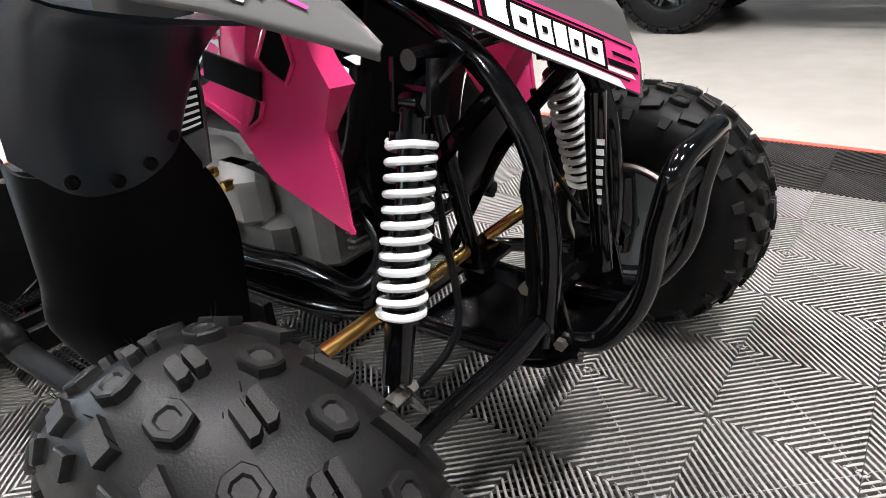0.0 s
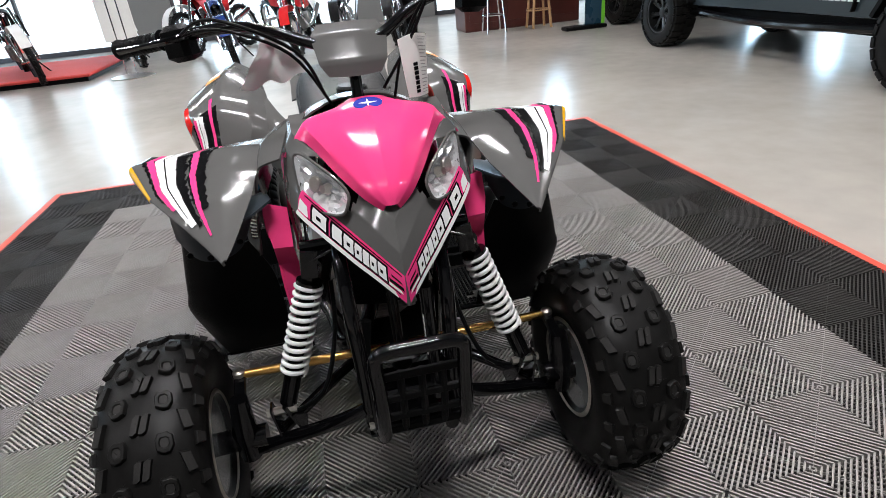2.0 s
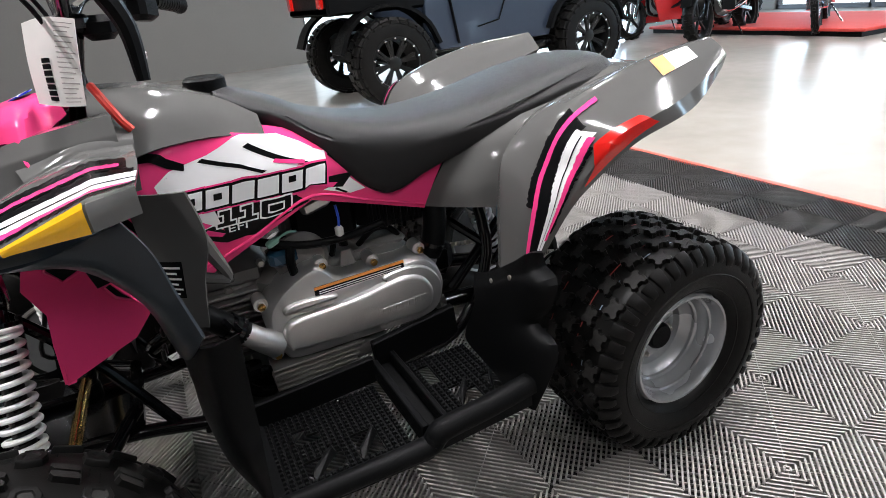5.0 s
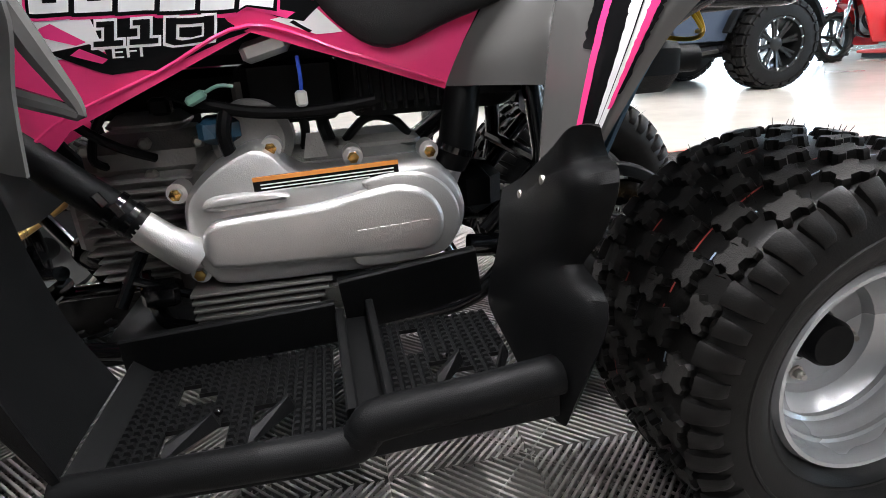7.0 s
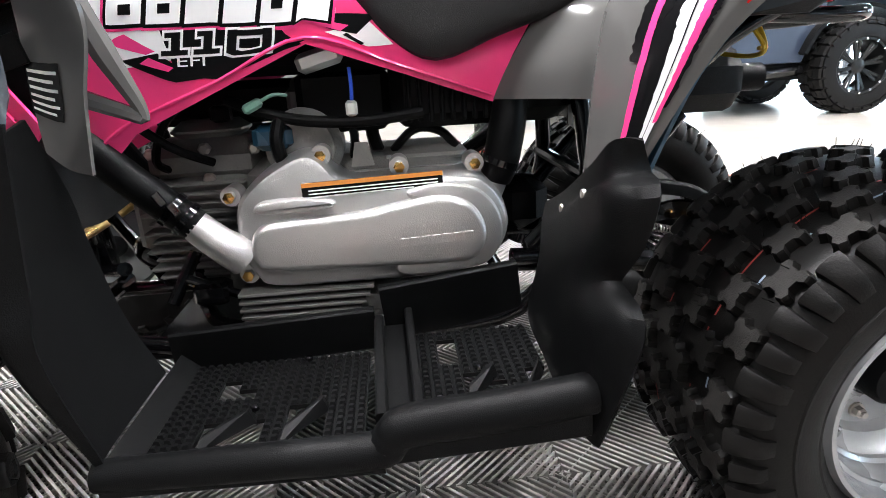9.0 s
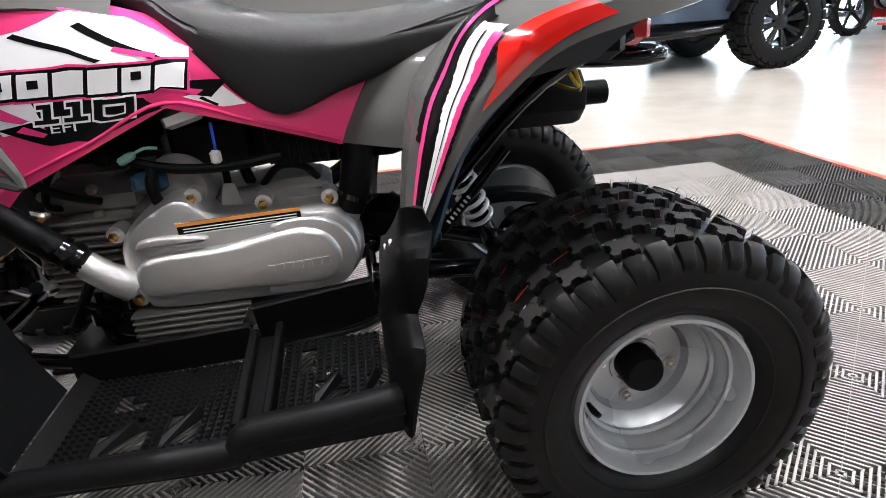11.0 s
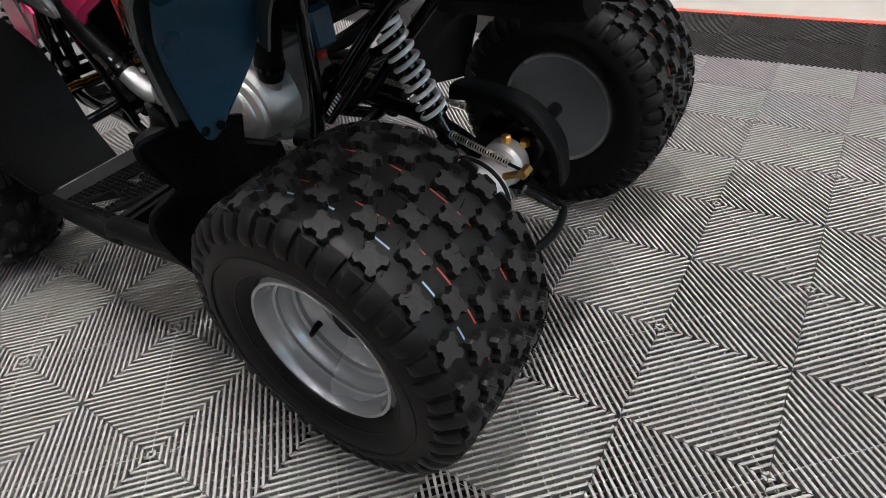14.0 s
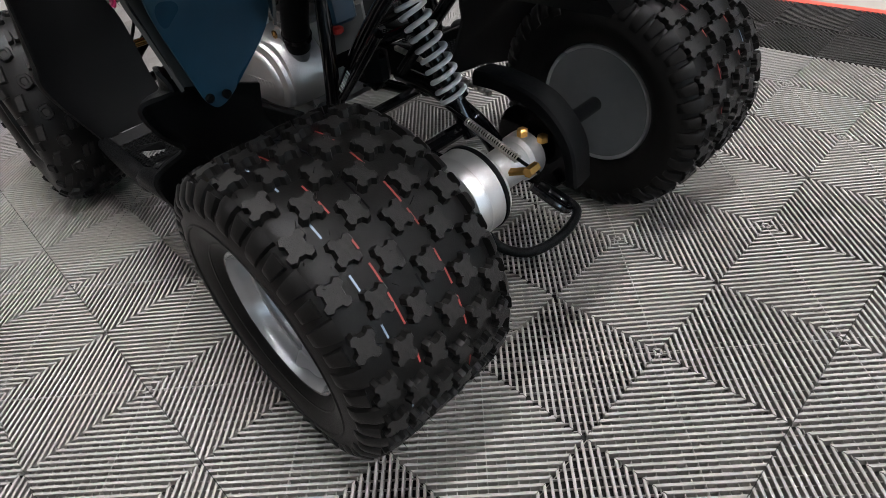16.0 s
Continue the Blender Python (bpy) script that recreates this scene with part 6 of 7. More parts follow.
ap("hose_spigot", tube([(1.482, 0.095, 0.375), (1.470, 0.098, 0.405)], 0.0185, 16, 1), CAST)
ap("hose_clamp", tube([(1.464, 0.0995, 0.420), (1.461, 0.100, 0.428)], 0.0258, 18, 1), TUBE)
# air box, intake, wiring under the tank
airbox = ap("air_box", block(1.36, 1.60, -0.095, 0.085, 0.470, 0.590, 0.018), BLACKP, None, "black ribbed air box under the seat")
for k in range(8):
    ap("air_box_rib", block(1.475 + 0.014 * k, 1.481 + 0.014 * k, 0.083, 0.092, 0.478, 0.555, 0.002), BLACKP, airbox)
ap("fuel_tank", Surf([[(1.72, y, 0.60), (1.80, y, 0.585), (1.93, y, 0.61)] for y in (-0.10, 0.10)] + [[(1.72, 0.10, 0.69), (1.80, 0.10, 0.70), (1.93, 0.11, 0.71)]]).shell(0.004, 8, 8, 1), BLACKP)
ap("tank_floor", block(1.60, 1.95, -0.10, 0.10, 0.570, 0.62, 0.02), BLACKP)
ap("throttle_body", join(moved(lathe([(0.024, -0.03), (0.030, -0.02), (0.030, 0.02), (0.024, 0.03)], 20, axis="x"), Matrix.Translation((1.70, 0.02, 0.515))), block(1.675, 1.735, 0.0, 0.05, 0.49, 0.53, 0.006)), CASTD)
ap("ignition_coil", block(1.725, 1.775, 0.05, 0.10, 0.455, 0.488, 0.008), INNERP)
ap("wire_loom", tube([(1.560, 0.095, 0.492), (1.63, 0.104, 0.486), (1.70, 0.108, 0.490), (1.757, 0.10, 0.503), (1.80, 0.09, 0.52)], 0.0075, 10, 4), BLACKP, None, "black taped wire loom")
ap("vent_hose", tube([(1.735, 0.10, 0.500), (1.742, 0.112, 0.470), (1.738, 0.105, 0.440), (1.728, 0.085, 0.42)], 0.0085, 10, 4), BLACKP)
for pts, r in (([(1.735, 0.06, 0.432), (1.742, 0.07, 0.462), (1.735, 0.06, 0.50)], 0.0075), ([(1.655, 0.05, 0.432), (1.650, 0.06, 0.465), (1.660, 0.05, 0.51)], 0.0060), ([(1.600, 0.05, 0.440), (1.570, 0.06, 0.468), (1.535, 0.05, 0.462), (1.515, 0.05, 0.440)], 0.0060), ([(1.620, 0.03, 0.435), (1.628, 0.03, 0.47), (1.622, 0.02, 0.51)], 0.009)):
    ap("breather_hose", tube(pts, r, 8, 4), BLACKP)
ap("wire_connector", block(1.640, 1.654, 0.104, 0.118, 0.493, 0.512, 0.003), CLEARW)
ap("blue_wire", tube([(1.646, 0.110, 0.512), (1.645, 0.112, 0.528), (1.646, 0.106, 0.550)], 0.0024, 6, 3), WIREB)
ap("green_connector", moved(block(-0.012, 0.012, -0.007, 0.007, -0.006, 0.006, 0.003), pose(1.765, 0.110, 0.512, 0, 25, 0)), WIREG)
ap("wire_end", tube([(1.755, 0.110, 0.517), (1.738, 0.112, 0.524), (1.722, 0.110, 0.522)], 0.0022, 6, 3), WIREG)
ap("grey_sensor", moved(block(-0.028, 0.028, -0.014, 0.014, -0.012, 0.012, 0.006), pose(1.680, 0.105, 0.562, 0, 15, 0)), CAST)
ap("mount_tab", prism([(1.655, 0.100, 0.430), (1.625, 0.100, 0.430), (1.632, 0.100, 0.460), (1.648, 0.100, 0.460)], (0, 0.004, 0)), CASTD)
ap("brass_fitting", moved(lathe([(0.006, 0), (0.006, 0.02), (0.004, 0.024)], 8, axis="x"), Matrix.Translation((1.855, 0.095, 0.285))), GOLD)
ap("shift_linkage", join(rod((1.88, 0.11, 0.30), (1.78, 0.10, 0.252), 0.006), block(1.83, 1.875, 0.085, 0.12, 0.262, 0.292, 0.005), rod((1.87, 0.09, 0.33), (1.90, 0.12, 0.27), 0.008), tube([(1.89, 0.05, 0.30), (1.86, 0.10, 0.24), (1.82, 0.11, 0.225)], 0.010, 8, 4)), TUBE)
for g_ in (tube([(2.00, 0.10, 0.60), (1.94, 0.105, 0.53), (1.88, 0.09, 0.47), (1.84, 0.05, 0.44)], 0.006, 8, 4), tube([(2.02, -0.09, 0.60), (1.96, -0.10, 0.50), (1.94, -0.10, 0.42), (1.90, -0.08, 0.36)], 0.006, 8, 4), tube([(2.05, -0.08, 0.58), (2.03, -0.11, 0.48), (2.06, -0.12, 0.40), (2.11, -0.06, 0.33)], 0.004, 8, 4),
   tube([(2.14, -0.11, 0.50), (2.16, -0.12, 0.40), (2.20, -0.16, 0.30), (2.17, -0.24, 0.24)], 0.0045, 8, 4), tube([(2.14, 0.11, 0.50), (2.16, 0.12, 0.40), (2.20, 0.16, 0.30), (2.17, 0.24, 0.24)], 0.0045, 8, 4)):
    ap("control_cable", g_, BLACKP)
ap("exhaust_header", tube([(1.94, -0.03, 0.34), (2.00, -0.06, 0.30), (1.99, -0.11, 0.26), (1.90, -0.13, 0.28), (1.75, -0.17, 0.30), (1.55, -0.165, 0.36), (1.38, -0.18, 0.46), (1.30, -0.172, 0.497)], 0.0165, 14, 6), TUBE, None, "black exhaust pipe")
muf = ap("muffler", moved(lathe([(0.020, -0.16), (0.052, -0.145), (0.058, -0.13), (0.058, 0.13), (0.052, 0.150), (0.030, 0.152)], 8, axis="x"), pose(1.150, -0.172, 0.497, 22.5)), BLACKP, None, "matt black octagonal muffler")
ap("muffler_tip", moved(lathe([(0.018, -0.205), (0.024, -0.203), (0.024, -0.15), (0.018, -0.15)], 20, True, axis="x"), pose(1.150, -0.172, 0.497)), BLACKP, muf)
ap("spring_hose", tube([(2.035, -0.09, 0.56), (2.04, -0.12, 0.48), (2.00, -0.14, 0.40)], 0.014, 10, 4), BLACKP)
# ---- rear end ----
axle = ap("rear_axle", rod((1.117, -0.39, 0.222), (1.117, 0.31, 0.222), 0.0145, 16), TUBE, None, "black rear axle")
ap("axle_carrier", moved(lathe([(0.036, -0.085), (0.042, -0.080), (0.042, -0.055), (0.036, -0.048), (0.034, 0.025), (0.044, 0.040)], 28), Matrix.Translation((1.117, 0, 0.2205))), CAST, axle, "aluminium axle carrier")
drum = ap("brake_drum", moved(lathe([(0.044, 0.036), (0.068, 0.040), (0.072, 0.046), (0.072, 0.088), (0.068, 0.094), (0.066, 0.108), (0.052, 0.116), (0.030, 0.124), (0.016, 0.126)], 44), Matrix.Translation((1.117, 0, 0.2205))), CAST, axle, "silver rear brake drum")
ap("drum_band", moved(lathe([(0.0725, 0.048), (0.0740, 0.050), (0.0740, 0.0560), (0.0725, 0.058)], 44, True), Matrix.Translation((1.117, 0, 0.2205))), BLACKP, drum)
ap("carrier_bolt", moved(lathe([(0.010, 0), (0.010, 0.010), (0.006, 0.013)], 6, axis="z"), Matrix.Translation((1.112, -0.066, 0.262))), GOLD, axle)
ap("carrier_bolt", moved(lathe([(0.010, 0), (0.010, 0.010), (0.006, 0.013)], 6, axis="z"), Matrix.Translation((1.085, -0.085, 0.250))), GOLD, axle)
ap("brake_arm", join(bar((1.085, 0.0, 0.235), (1.045, -0.015, 0.245), 0.014, 0.008), moved(lathe([(0.009, -0.012), (0.009, 0.012)], 6), Matrix.Translation((1.050, -0.012, 0.246)))), GOLD, axle)
ap("return_spring", coil((1.198, -0.026, 0.280), (1.082, -0.016, 0.252), 0.0062, 0.0014, 26, 5), STEEL, axle, "small bright return spring")
ap("brake_cable", tube([(1.24, -0.02, 0.300), (1.20, -0.026, 0.281), (1.07, -0.018, 0.247), (1.04, -0.016, 0.243)], 0.003, 8, 3), BLACKP, axle)
ap("breather_hose", tube([(1.085, 0.075, 0.165), (1.055, 0.060, 0.130), (1.020, 0.030, 0.120), (1.005, -0.030, 0.122), (1.012, -0.085, 0.135), (1.045, -0.088, 0.150), (1.085, -0.075, 0.170)], 0.0085, 12, 6), BLACKP, axle, "black looped hose below the axle")
ap("breather_hose", tube([(1.050, -0.010, 0.215), (1.010, -0.040, 0.170), (1.020, -0.070, 0.155), (1.055, -0.060, 0.175)], 0.0065, 10, 6), TUBE, axle)
cg = Surf([[(1.230, -0.128, 0.338), (1.165, -0.128, 0.338), (1.085, -0.128, 0.318), (1.030, -0.128, 0.260), (1.018, -0.128, 0.185)],
           [(1.230, -0.085, 0.342), (1.165, -0.083, 0.343), (1.083, -0.083, 0.322), (1.026, -0.083, 0.262), (1.013, -0.083, 0.185)],
           [(1.230, -0.078, 0.318), (1.165, -0.076, 0.320), (1.092, -0.076, 0.302), (1.042, -0.076, 0.254), (1.030, -0.076, 0.185)]])
ap("chain_guard", cg.shell(0.004, 26, 8, -1), BLACKP, None, "black plastic chain guard")
ap("sprocket", moved(lathe([(0.078, -0.108), (0.081, -0.106), (0.081, -0.102), (0.078, -0.100), (0.03, -0.100)], 40), Matrix.Translation((1.117, 0, 0.2205))), TUBE)
tagged(ap("chain", join(*[bar((1.46 - 0.0125 * k, -0.104, 0.330 - 0.0018 * k), (1.452 - 0.0125 * k, -0.104, 0.329 - 0.0018 * k), 0.010, 0.009) for k in range(20)]), STEEL, None, "steel drive chain"), kind="stuff")
for sg in (1, -1):
    ap("swing_arm", tube([(1.45, 0.095 * sg, 0.285), (1.33, 0.090 * sg, 0.275), (1.22, 0.070 * sg, 0.255), (1.15, 0.045 * sg, 0.235)], 0.0165, 14, 4), TUBE, None, "gloss black swing arm")
    ap("frame_upright", tube([(1.400, 0.115 * sg, 0.245), (1.352, 0.120 * sg, 0.38), (1.358, 0.095 * sg, 0.52), (1.34, 0.085 * sg, 0.60)], 0.0125, 12, 4), TUBE)
    ap("sub_frame", tube([(1.42, 0.080 * sg, 0.300), (1.30, 0.090 * sg, 0.430), (1.16, 0.085 * sg, 0.560), (1.02, 0.080 * sg, 0.620)], 0.0115, 12, 4), TUBE)
    ap("seat_rail", tube([(1.75, 0.075 * sg, 0.62), (1.45, 0.085 * sg, 0.585), (1.20, 0.088 * sg, 0.625), (1.00, 0.080 * sg, 0.650)], 0.0115, 12, 4), TUBE)
for g_ in (rod((1.22, -0.07, 0.258), (1.22, 0.07, 0.258), 0.014), rod((1.355, -0.12, 0.40), (1.355, 0.12, 0.40), 0.010), rod((1.05, -0.085, 0.61), (1.05, 0.085, 0.61), 0.010)):
    ap("cross_member", g_, TUBE)
shock("rear_shock", (1.302, -0.024, 0.462), (1.239, -0.040, 0.310), 0.0235, 0.0044, 10.0, "white coil spring over a black rear damper")
st2 = ap("side_strut", tube([(1.335, 0.118, 0.352), (1.285, 0.112, 0.405), (1.225, 0.105, 0.470)], 0.0085, 12, 2), TUBE, None, "black strut with small white marks")
tagged(ap("strut_marks", join(*[bar((1.325 - 0.0055 * k, 0.126, 0.368 + 0.006 * k), (1.3225 - 0.0055 * k, 0.126, 0.3705 + 0.006 * k), 0.001, 0.007) for k in range(7)]), PAPER, st2), kind="stuff")
ap("battery_box", join(block(1.26, 1.36, -0.06, 0.075, 0.53, 0.60, 0.01), block(1.34, 1.36, 0.05, 0.10, 0.455, 0.52, 0.006)), INNERP, None, "dark battery box with a red terminal")
ap("red_terminal", block(1.335, 1.352, 0.085, 0.103, 0.445, 0.457, 0.003), REDT)
ap("gearbox_cover", block(1.375, 1.455, -0.035, 0.025, 0.300, 0.385, 0.022), BLACKP, None, "black gearbox cover")
ap("tail_housing", Surf([[(1.20, y, 0.655 + 0.02 * (1 - (y / 0.16) ** 2)) for y in (-0.16, -0.08, 0.0, 0.08, 0.16)], [(1.08, y, 0.690 + 0.02 * (1 - (y / 0.16) ** 2)) for y in (-0.16, -0.08, 0.0, 0.08, 0.16)], [(0.94, y, 0.705) for y in (-0.17, -0.08, 0.0, 0.08, 0.17)], [(0.93, y, 0.665) for y in (-0.15, -0.08, 0.0, 0.08, 0.15)]]).shell(0.005, 16, 16, 1), GREY, None, "grey tail panel behind the seat")
ap("under_tail", block(1.04, 1.24, -0.12, 0.12, 0.585, 0.645, 0.015), BLACKP)
tl = ap("tail_lamp", block(0.985, 1.035, -0.050, 0.050, 0.600, 0.645, 0.008), BLACKP, None, "red tail lamp in a white-edged housing")
ap("lamp_lens", block(0.972, 1.032, -0.060, 0.060, 0.600, 0.648, 0.012), REDL, tl)
ap("lamp_edge", block(1.030, 1.044, -0.062, 0.064, 0.598, 0.652, 0.003), CLEARW, tl)
ap("lamp_edge", block(0.980, 1.035, -0.05, 0.058, 0.648, 0.656, 0.003), CLEARW, tl)
ap("rear_grab_bar", tube([(1.12, 0.075, 0.588), (1.02, 0.078, 0.582), (0.958, 0.062, 0.584), (0.944, 0.0, 0.586), (0.958, -0.062, 0.584), (1.02, -0.078, 0.582), (1.12, -0.075, 0.588)], 0.011, 14, 6), TUBE, None, "gloss black rear grab bar")
ap("tail_wire", join(tube([(1.10, 0.05, 0.58), (1.09, 0.06, 0.545), (1.085, 0.02, 0.535), (1.10, -0.03, 0.54)], 0.0035, 6, 5), tube([(1.12, 0.05, 0.59), (1.10, 0.07, 0.55), (1.08, 0.03, 0.545)], 0.003, 6, 5)), WIREY, None, "yellow tail wires")
ap("wire_plug", block(1.055, 1.075, 0.05, 0.062, 0.585, 0.602, 0.003), REDT)

# ---- the showroom round the mat ----
def lug_tyre(R, W, n=26):
    prof = [(R * 0.56, -W * 0.42), (R * 0.62, -W * 0.5), (R * 0.82, -W * 0.52), (R * 0.93, -W * 0.46), (R * 0.955, -W * 0.3), (R * 0.96, 0), (R * 0.955, W * 0.3), (R * 0.93, W * 0.46), (R * 0.82, W * 0.52), (R * 0.62, W * 0.5), (R * 0.56, W * 0.42)]
    geos = []
    for k in range(n):
        a = 2 * math.pi * k / n
        for sg in (-1, 1):
            b = a + (math.pi / n if sg > 0 else 0)
            for w, r0, dw, ln in ((0.33, 0.955, 0.15, 0.11), (0.10, 0.96, 0.10, 0.09), (0.49, 0.885, 0.05, 0.09)):
                c = Vector((math.cos(b), 0, math.sin(b)))
                t = Vector((-math.sin(b), 0, math.cos(b)))
                p = c * R * r0 + Vector((0, sg * w * W, 0))
                s = R * ln
                g = []
                for h, k2 in ((-0.01 * R, 1.0), (0.05 * R, 0.85)):
                    g += [p + c * h + t * (x * s * k2) + Vector((0, y * dw * W * k2, 0)) for x, y in ((-1, -1), (1, -1), (1, 1), (-1, 1))]
                geos.append((g, [(0, 1, 2, 3), (4, 5, 6, 7), (0, 1, 5, 4), (1, 2, 6, 5), (2, 3, 7, 6), (3, 0, 4, 7)]))
    return lathe(prof, 48, True), join(*geos)


def utv_wheel(R, W):
    return join(lathe([(R * 0.57, W * 0.40), (R * 0.60, W * 0.47), (R * 0.55, W * 0.47), (R * 0.52, W * 0.30), (R * 0.50, W * 0.10), (R * 0.50, -W * 0.40), (R * 0.57, -W * 0.42)], 40, True),
                lathe([(R * 0.16, W * 0.12), (R * 0.17, W * 0.26), (R * 0.12, W * 0.30), (R * 0.02, W * 0.30)], 24))


def utv_spoke(R, W):
    return join(*[bar((R * 0.13, W * 0.22, 0), (R * 0.54 * math.cos(d), W * 0.30, R * 0.54 * math.sin(d)), R * 0.075, W * 0.10, (0, 1, 0)) for d in (-0.10, 0.10)])


UTV_PARTS = {}


def utv(label, x_rear, x_front, y_mid, half, body, R, group, plate=False, spokes=8, bolts=True, marks=False):
    """A side-by-side off-road vehicle along x; front towards -x."""
    xm = (x_rear + x_front) / 2
    v = thing("off_road_vehicle", xm, y_mid, FLOOR_Z, label, "utility vehicle", group)
    dx = abs(x_rear - x_front) / 2
    s = R / 0.37

    def p(name, geo, m, parent=None, lab=""):
        return part(name, geo, m, parent or v, lab)
    key = (round(R, 3), spokes)
    if key not in UTV_PARTS:
        body_geo, lugs = lug_tyre(R, 0.27 * s)
        UTV_PARTS[key] = (mesh_of("tyre", *body_geo, sharp=40), mesh_of("tread", *lugs, sharp=40), mesh_of("rim", *utv_wheel(R, 0.27 * s)), mesh_of("spoke", *utv_spoke(R, 0.27 * s)),
                          mesh_of("bolt", *lathe([(0.010, 0), (0.010, 0.008), (0.004, 0.010)], 6)))
        for me, m in zip(UTV_PARTS[key], (RUBBER, RUBBER, RIMB, RIMB, CHROME)):
            me.materials.append(m)
    ty, tr_, ri, sp, bo = UTV_PARTS[key]
    for x in (dx, -dx):
        for sg in (1, -1):
            w = new("wheel", ri)
            w.parent = v
            w.matrix_basis = pose(x, sg * (half - 0.135 * s), R, 0, 13, 0 if sg > 0 else 180)
            t = new("tyre", ty)
            t.parent = w
            t = tagged(new("tread", tr_), kind="stuff")
            t.parent = w
            for k in range(spokes):
                t = new("spoke", sp)
                t.parent = w
                t.matrix_basis = Matrix.Rotation(2 * math.pi * k / spokes, 4, "Y")
            if bolts:
                for k in range(14):
                    a = 2 * math.pi * k / 14
                    b = new("rim_bolt", bo)
                    b.parent = w
                    b.matrix_basis = Matrix.Translation((R * 0.565 * math.cos(a), 0.27 * s * 0.465, R * 0.565 * math.sin(a)))
    zb = R + 0.06
    p("chassis", join(block(-dx + 0.25, dx - 0.20, -half + 0.28, half - 0.28, 0.28, 0.42, 0.03), block(-dx - 0.25, dx + 0.25, -0.30, 0.30, 0.36, 0.62, 0.04)), BLACKP)
    for sg in (1, -1):
        p("rock_slider", tube([(-dx + R + 0.05, sg * (half - 0.16), 0.36), (0, sg * (half - 0.10), 0.33), (dx - R - 0.05, sg * (half - 0.16), 0.36)], 0.035, 10, 4), TUBE)
        y0, y1 = sg * (half - 0.13), sg * (half - 0.17)
        door = [(-dx + R + 0.06, y0, 0.42), (dx - R - 0.12, y0, 0.42), (dx - R + 0.02, y0, 0.62), (dx - R - 0.02, y0, 1.25), (-dx + R * 0.6, y0, 1.25), (-dx + R * 0.75, y0, 0.80)]
        d = p("door", prism([(a, sg * (half - 0.19), c) for a, b, c in door], (0, sg * 0.05, 0), 0.012), body, None, "flat-panelled lower door")
        p("door_crease", join(bar((-0.25, y0, 1.10), (-0.05, y0, 0.62), 0.008, 0.012), bar((-0.05, y0, 0.62), (0.18, y0, 0.58), 0.008, 0.012)), BLACKP, d)
        p("door_seam", bar((dx - R - 0.16, y0 + sg * 0.002, 1.25), (dx - R - 0.30, y0 + sg * 0.002, 0.46), 0.010, 0.05, (0, 1, 0)), BLACKP, d)
        p("cage_post", tube([(-dx + R * 0.5, sg * (half - 0.2), 1.1), (-dx + 0.55, sg * (half - 0.25), 1.45), (-dx + 0.8, sg * (half - 0.28), 1.75)], 0.028, 10, 3), TUBE)
        p("cage_post", tube([(dx - R - 0.1, sg * (half - 0.2), 1.1), (dx - R - 0.15, sg * (half - 0.24), 1.75)], 0.028, 10, 1), TUBE)
        # flared arches over the wheels
        for xc in (dx, -dx):
            arch = Surf([[(xc + (R + 0.09) * math.cos(a), sg * yy, R + (R + 0.09) * math.sin(a) * 0.98) for a in np.linspace(0.25, math.pi - 0.25, 7)] for yy in (half - 0.30, half - 0.06)])
            p("wheel_arch", arch.shell(0.03, 18, 3, sg), BLACKP)
    p("front_body", Surf([[(-dx - 0.42, y, 0.80) for y in (-half + 0.2, 0, half - 0.2)], [(-dx - 0.36, y, 0.98) for y in (-half + 0.18, 0, half - 0.18)], [(-dx + 0.10, y, 1.12) for y in (-half + 0.16, 0, half - 0.16)], [(-dx + 0.42, y, 1.16) for y in (-half + 0.16, 0, half - 0.16)]]).shell(0.3, 8, 8, 1), body, None, "sloping hood")
    p("front_bumper", tube([(-dx - 0.30, -half + 0.25, 0.55), (-dx - 0.48, -half + 0.35, 0.60), (-dx - 0.50, 0, 0.62), (-dx - 0.48, half - 0.35, 0.60), (-dx - 0.30, half - 0.25, 0.55)], 0.03, 10, 4), TUBE)
    bed = p("cargo_bed", join(block(dx - R - 0.05, dx + 0.50, -half + 0.16, half - 0.16, zb + 0.36, zb + 0.44, 0.02), *[block(dx - R - 0.05, dx + 0.50, sg * (half - 0.18) - 0.03, sg * (half - 0.18) + 0.03, zb + 0.36, zb + 0.80, 0.02) for sg in (1, -1)], block(dx + 0.45, dx + 0.50, -half + 0.16, half - 0.16, zb + 0.36, zb + 0.80, 0.02)), BLACKP, None, "black cargo bed")
    for sg in (1, -1):
        p("bed_rail", bar((dx - R - 0.05, sg * (half - 0.145), zb + 0.78), (dx + 0.50, sg * (half - 0.145), zb + 0.78), 0.04, 0.05), BLACKP, bed)
    for sg in (1, -1):
        p("tail_light", block(dx + 0.49, dx + 0.53, sg * (half - 0.30) - 0.06, sg * (half - 0.30) + 0.06, zb + 0.42, zb + 0.60, 0.01), REDL, bed)
    if plate:
        for sg in (1, -1):
            y = sg * (half - 0.146)
            lab = p("name_plate", bar((dx - 0.42, y, zb + 0.560), (dx + 0.13, y, zb + 0.560), 0.006, 0.13), WHITE, bed, "white side plate with black letter blocks")
            for k in range(6):
                p("letter_block", bar((dx - 0.33 + 0.072 * k, y + sg * 0.004, zb + 0.560), (dx - 0.282 + 0.072 * k, y + sg * 0.004, zb + 0.560), 0.004, 0.055), INK, lab)
            p("orange_flash", bar((dx - 0.42, y, zb + 0.655), (dx - 0.10, y, zb + 0.655), 0.006, 0.035), ORANGE, bed)
    if marks:
        for sg in (1, -1):
            for k in range(7):
                p("letter_block", bar((0.48 + 0.055 * k, sg * (half - 0.128), 0.545), (0.52 + 0.055 * k, sg * (half - 0.128), 0.545), 0.004, 0.045), WHITE)
